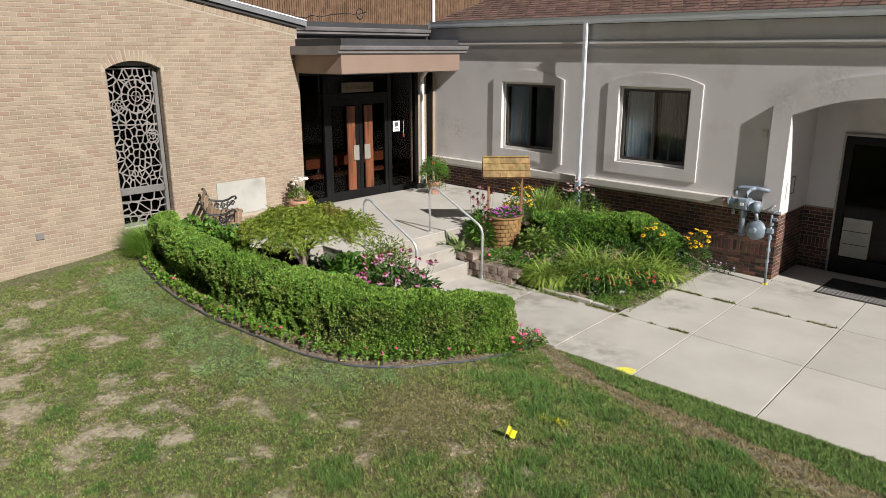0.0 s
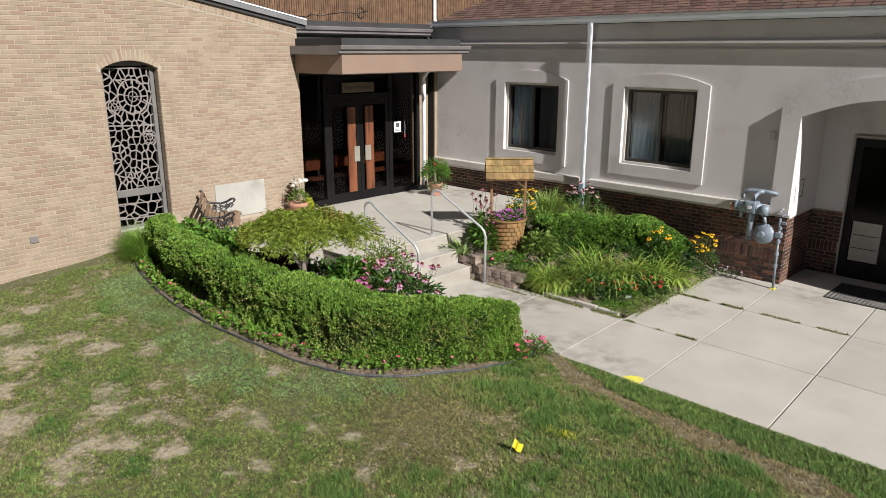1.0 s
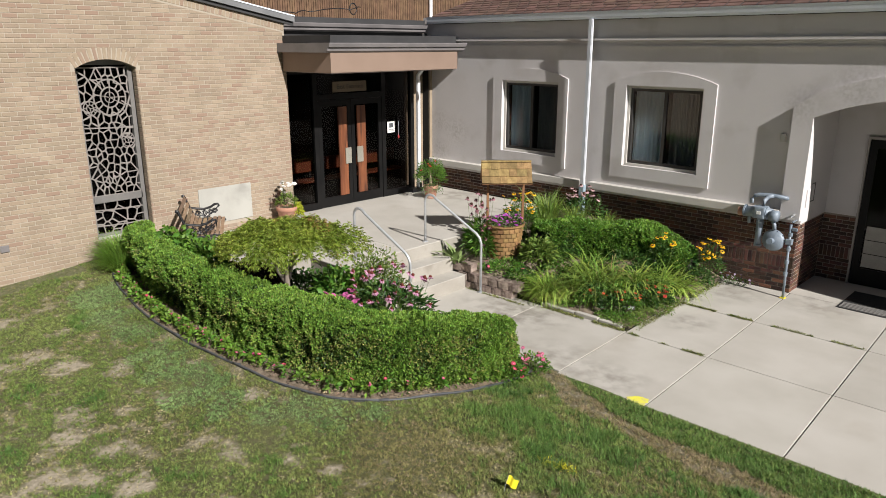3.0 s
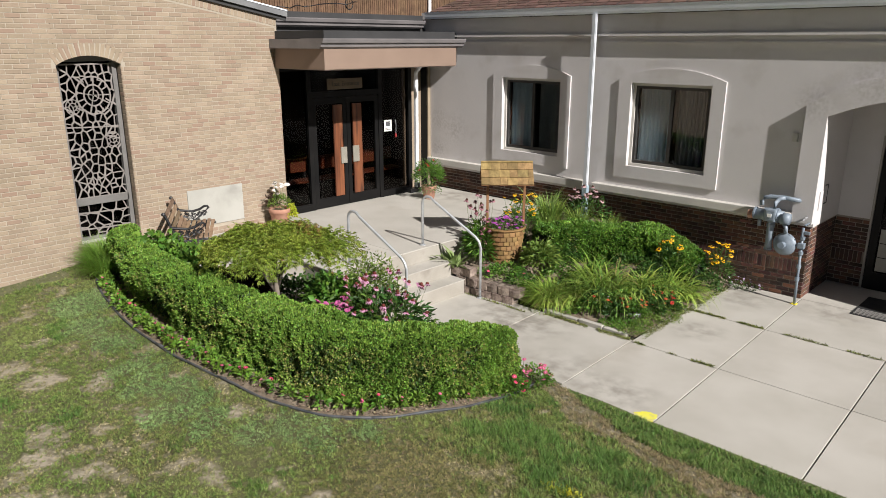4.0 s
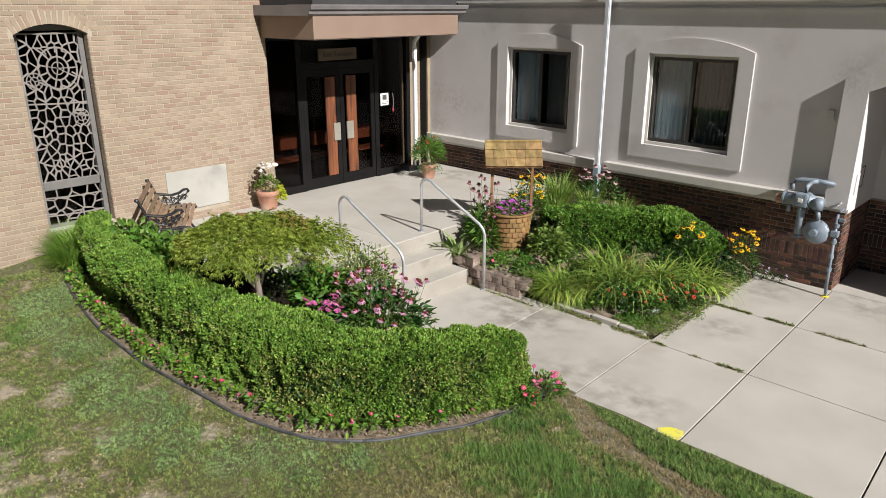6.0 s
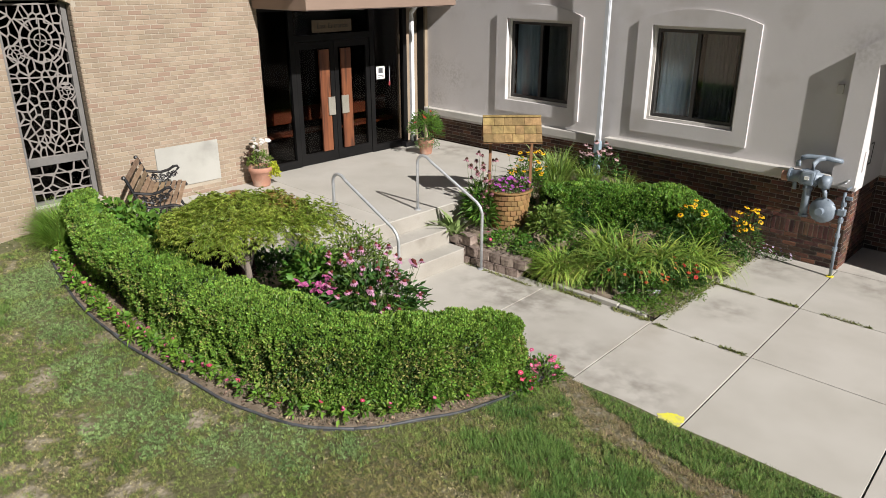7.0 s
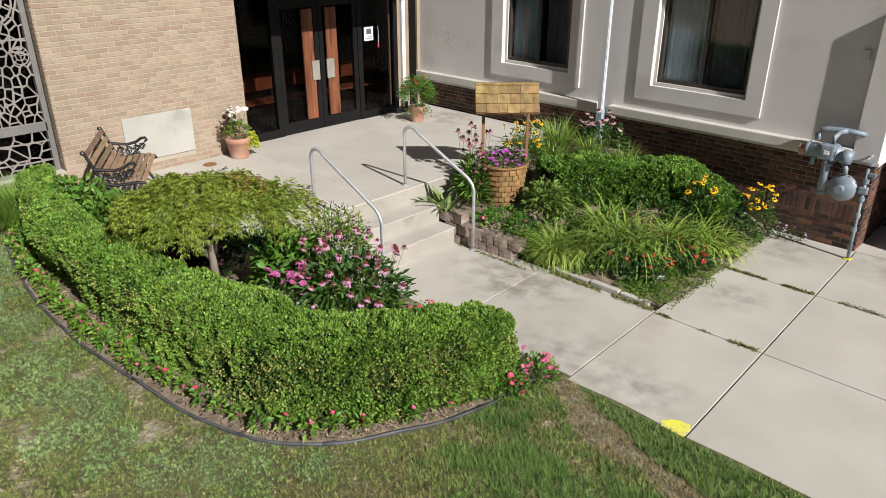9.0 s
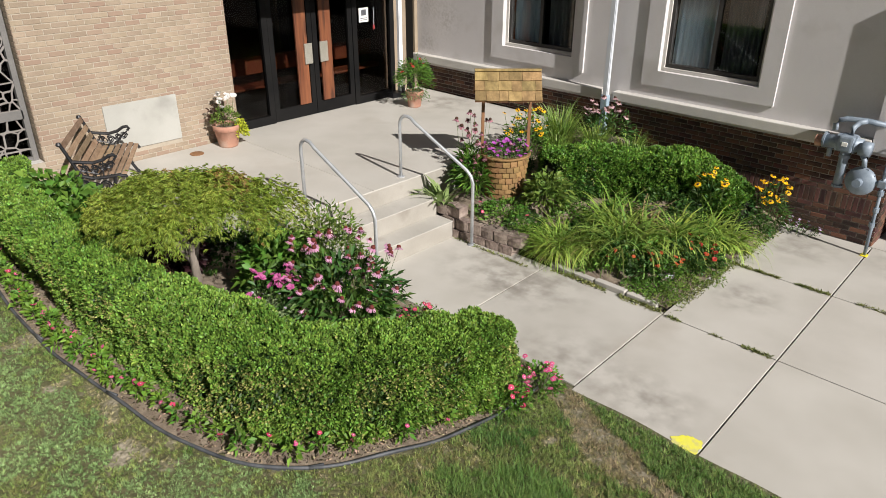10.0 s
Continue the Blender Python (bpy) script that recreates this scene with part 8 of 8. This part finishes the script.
V, F = leaf_data(P, unit(RNG.normal(0, 1, (150, 3)) + np.array([0, 0, 1.2])), unit(RNG.normal(0, 1, (150, 3))), 0.045, 0.007)
tri_mesh("sprayed_grass", V, F, M_SPRAY, spray)

# ---- bricks of the walls: the nearest as pieces, the rest joined ----
def brick_mesh(name, l, h, d, material):
    """A brick with its face towards +x, centred on its face; slightly worn edges."""
    bm = bmesh.new()
    box(bm, -d, 0.0, -l / 2, l / 2, -h / 2, h / 2)
    face = [e for e in bm.edges if all(v.co.x > -1e-6 for v in e.verts)]
    bmesh.ops.bevel(bm, geom=face, offset=0.004, segments=1, affect="EDGES")
    bm.faces.ensure_lookup_table()
    bmesh.ops.delete(bm, geom=[f for f in bm.faces if all(v.co.x < -d + 1e-6 for v in f.verts)], context="FACES")
    me = mesh_of(name, bm)
    me.materials.append(material)
    return me


def brickwork(wall, place, courses, u0, u1, z0, cut, near, whole_mesh, joint_mat, name, length=BR_L, height=BR_H, depth=0.10, seed=1, joint=BR_J):
    """Running bond from u0 to u1; place(u, z) gives the pose of a brick face; cut(z0, z1) gives the open stretches of u."""
    rn = random.Random(seed)
    bl, bh = length - joint, height - joint
    V, F = [], []
    count = 0
    for c in range(courses):
        za = z0 + c * height
        zc = za + height / 2
        stretches = cut(za, za + height)
        for s0, s1 in stretches:
            first = math.floor((s0 - u0) / length - 0.5 * (c % 2))
            k = first
            while True:
                a = u0 + (k + 0.5 * (c % 2)) * length + joint / 2
                b = a + bl
                k += 1
                if a >= s1:
                    break
                a2, b2 = max(a, s0), min(b, s1)
                if b2 - a2 < 0.03:
                    continue
                mid, full = 0.5 * (a2 + b2), (b2 - a2) > bl - 1e-4
                out = rn.uniform(-0.0015, 0.0015)
                m = place(mid, zc, out)
                if full and count < 300 and near(mid, zc):
                    ob = new("brick", whole_mesh)
                    ob.parent = wall
                    ob.matrix_basis = m
                    count += 1
                    continue
                w, h = (b2 - a2) / 2, bh / 2
                i = len(V)
                q = 0.004
                for x, e in ((-depth, 0.0), (-q, 0.0), (0.0, q)):
                    for y, z in ((-w + e, -h + e), (w - e, -h + e), (w - e, h - e), (-w + e, h - e)):
                        V.append(m @ Vector((x, y, z)))
                for r in (0, 4):
                    for j in range(4):
                        F.append((i + r + j, i + r + (j + 1) % 4, i + r + 4 + (j + 1) % 4, i + r + 4 + j))
                F.append((i + 8, i + 9, i + 10, i + 11))
    me = bpy.data.meshes.new(name)
    me.from_pydata(V, [], F)
    me.materials.append(joint_mat)
    ob = new(name, me)
    ob.parent = wall
    tagged(ob, "", "", "", "stuff")


RING = 0.205
LOW = -2.06


def tan_cut(za, zb):
    zm = 0.5 * (za + zb)
    top = 8.84
    # the wall top falls towards the entrance; a soldier course runs along it
    limit = 8.84 - max(0.0, (zb + 0.222 - 4.44) / 0.19)
    end = min(top, limit)
    out = []
    if end < LOW:
        return out
    if zm < WIN_Z0 - 0.08:
        spans = [(LOW, end)]
    elif zm < SPRING:
        spans = [(LOW, WIN_Y0), (WIN_Y1, end)]
    else:
        c = 0.5 * (WIN_Y0 + WIN_Y1)
        h = 0.5 * (WIN_Y1 - WIN_Y0) + 0.07
        rise = RISE + RING
        r = (h * h + rise * rise) / (2 * rise)
        dz = zm - (SPRING + rise - r)
        half = math.sqrt(max(0.0, r * r - dz * dz)) if dz < r else 0.0
        spans = [(LOW, c - half), (c + half, end)] if half > 0.02 else [(LOW, end)]
    for a, b in spans:
        # leave out the stone panel
        if 0.905 - 0.03 < zm < 1.55 and a < 6.86 < b:
            out += [(a, 6.855), (7.905, b)]
        elif b > a:
            out.append((a, b))
    return out


TAN_BRICK = brick_mesh("brick", BR_L - BR_J, BR_H - BR_J, 0.10, M_TAN)
brickwork(wall_west, lambda u, z, o: pose(WALL_X + o, u, z), 86, LOW, 8.84, 0.30, tan_cut, lambda u, z: u > 6.9 and PORCH < z < 2.6, TAN_BRICK, M_TAN_J, "brickwork", seed=3)

# cut bricks that close each course under the soldier course
V, F = [], []
for c in range(50, 86):
    za, zb = 0.30 + c * BR_H + BR_J / 2, 0.30 + (c + 1) * BR_H - BR_J / 2
    ya = 8.84 - max(0.0, (zb + BR_J / 2 + 0.222 - 4.44) / 0.19) + 0.008
    yb = 8.84 - (za + 0.222 - 4.44) / 0.19
    if zb + 0.222 < 4.45 or yb < LOW:
        continue
    yb = min(yb, 8.835)
    zt = za + (zb - za) * max(0.0, 1 - (yb - ya) / 0.306)
    i = len(V)
    for x in (WALL_X - 0.08, WALL_X):
        V += [(x, ya, za), (x, yb, za), (x, yb, zt + 0.001), (x, ya, zb)]
    F += [(i + 4, i + 5, i + 6, i + 7), (i, i + 1, i + 5, i + 4), (i + 1, i + 2, i + 6, i + 5), (i + 2, i + 3, i + 7, i + 6), (i + 3, i, i + 4, i + 7)]
me = bpy.data.meshes.new("cut_bricks")
me.from_pydata(V, [], F)
me.materials.append(M_TAN_J)
cut_bricks = new("cut_bricks", me)
cut_bricks.parent = wall_west
tagged(cut_bricks, "", "", "", "stuff")

# arch bricks over the window, and the soldier course under the roof edge
c_y, hw = 0.5 * (WIN_Y0 + WIN_Y1), 0.5 * (WIN_Y1 - WIN_Y0)
R_in = (hw * hw + RISE * RISE) / (2 * RISE)
a_max = math.asin(hw / R_in)
VOUSSOIR = brick_mesh("brick", 0.051, 0.192, 0.10, M_TAN)
n_v = 15
for i in range(n_v):
    ang = -a_max + 2 * a_max * (i + 0.5) / n_v
    rad = R_in + 0.10
    zc = SPRING + RISE - R_in + rad * math.cos(ang)
    ob = new("brick", VOUSSOIR)
    ob.parent = wall_west
    ob.matrix_basis = pose(WALL_X + 0.001, c_y + rad * math.sin(ang), zc, -math.degrees(ang), 0, 0)
SOLDIER = brick_mesh("brick", 0.058, 0.194, 0.10, M_TAN)
y = 8.805
while y > 5.2:
    ob = new("brick", SOLDIER)
    ob.parent = wall_west
    ob.matrix_basis = pose(WALL_X, y, rake(y) - 0.115, -math.degrees(math.atan(0.19)), 0, 0)
    y -= 0.0677

# dark brick plinth of the grey wall with a soldier course in its middle
plinth = bpy.data.objects["wall_plinth"]
RED_J = 0.0125
RED_BRICK = brick_mesh("brick", BR_L - RED_J, BR_H - RED_J, 0.10, M_RED)
FACE_Y = 13.16
SOLD_LO, SOLD_HI = 0.4062, 0.4062 + 3 * BR_H


def red_cut(za, zb):
    if SOLD_LO - 0.01 < 0.5 * (za + zb) < SOLD_HI:
        return []
    return [(-12.40, -3.775)]


brickwork(plinth, lambda u, z, o: pose(u, FACE_Y - o, z, 0, 0, -90), 18, -12.4, -3.775, 0.0, red_cut, lambda u, z: u > -6.6 and z > 0.3, RED_BRICK, M_RED_J, "brickwork", seed=5, joint=RED_J)
RED_SOLDIER = brick_mesh("brick", 0.0555, 0.192, 0.10, M_RED)
x = -3.81
while x > -8.4:
    ob = new("brick", RED_SOLDIER)
    ob.parent = plinth
    ob.matrix_basis = pose(x, FACE_Y, 0.5 * (SOLD_LO + SOLD_HI), 0, 0, -90)
    x -= 0.0677
rp = bpy.data.objects["wall_recess_plinth"]
brickwork(rp, lambda u, z, o: pose(-3.776 + o, u, z), 17, 13.16, 14.45, 0.0, lambda a, b: [(13.17, 14.45)], lambda u, z: True, RED_BRICK, M_RED_J, "brickwork", seed=6, joint=RED_J)
brickwork(rp, lambda u, z, o: pose(u, 14.45 - o, z, 0, 0, -90), 17, -3.776, -3.26, 0.0, lambda a, b: [(-3.775, -3.27)] if not (SOLD_LO - 0.01 < 0.5 * (a + b) < SOLD_HI) else [], lambda u, z: True, RED_BRICK, M_RED_J, "brickwork", seed=7, joint=RED_J)
x = -3.74
while x > -3.3 - 0.5 and x < -3.29:
    ob = new("brick", RED_SOLDIER)
    ob.parent = rp
    ob.matrix_basis = pose(x, 14.45, 0.5 * (SOLD_LO + SOLD_HI), 0, 0, -90)
    x += 0.0677

# bricks that line the side of the window opening
reveal_mesh = brick_mesh("brick", 0.135, BR_H - BR_J, 0.012, M_TAN)
for c in range(39):
    z = 1.0 + (c + 0.5) * BR_H
    if z > SPRING - 0.04:
        break
    ob = new("brick", reveal_mesh)
    ob.parent = wall_west
    ob.matrix_basis = pose(WALL_X - 0.078, WIN_Y1 - 0.006, z, 0, 0, -90)
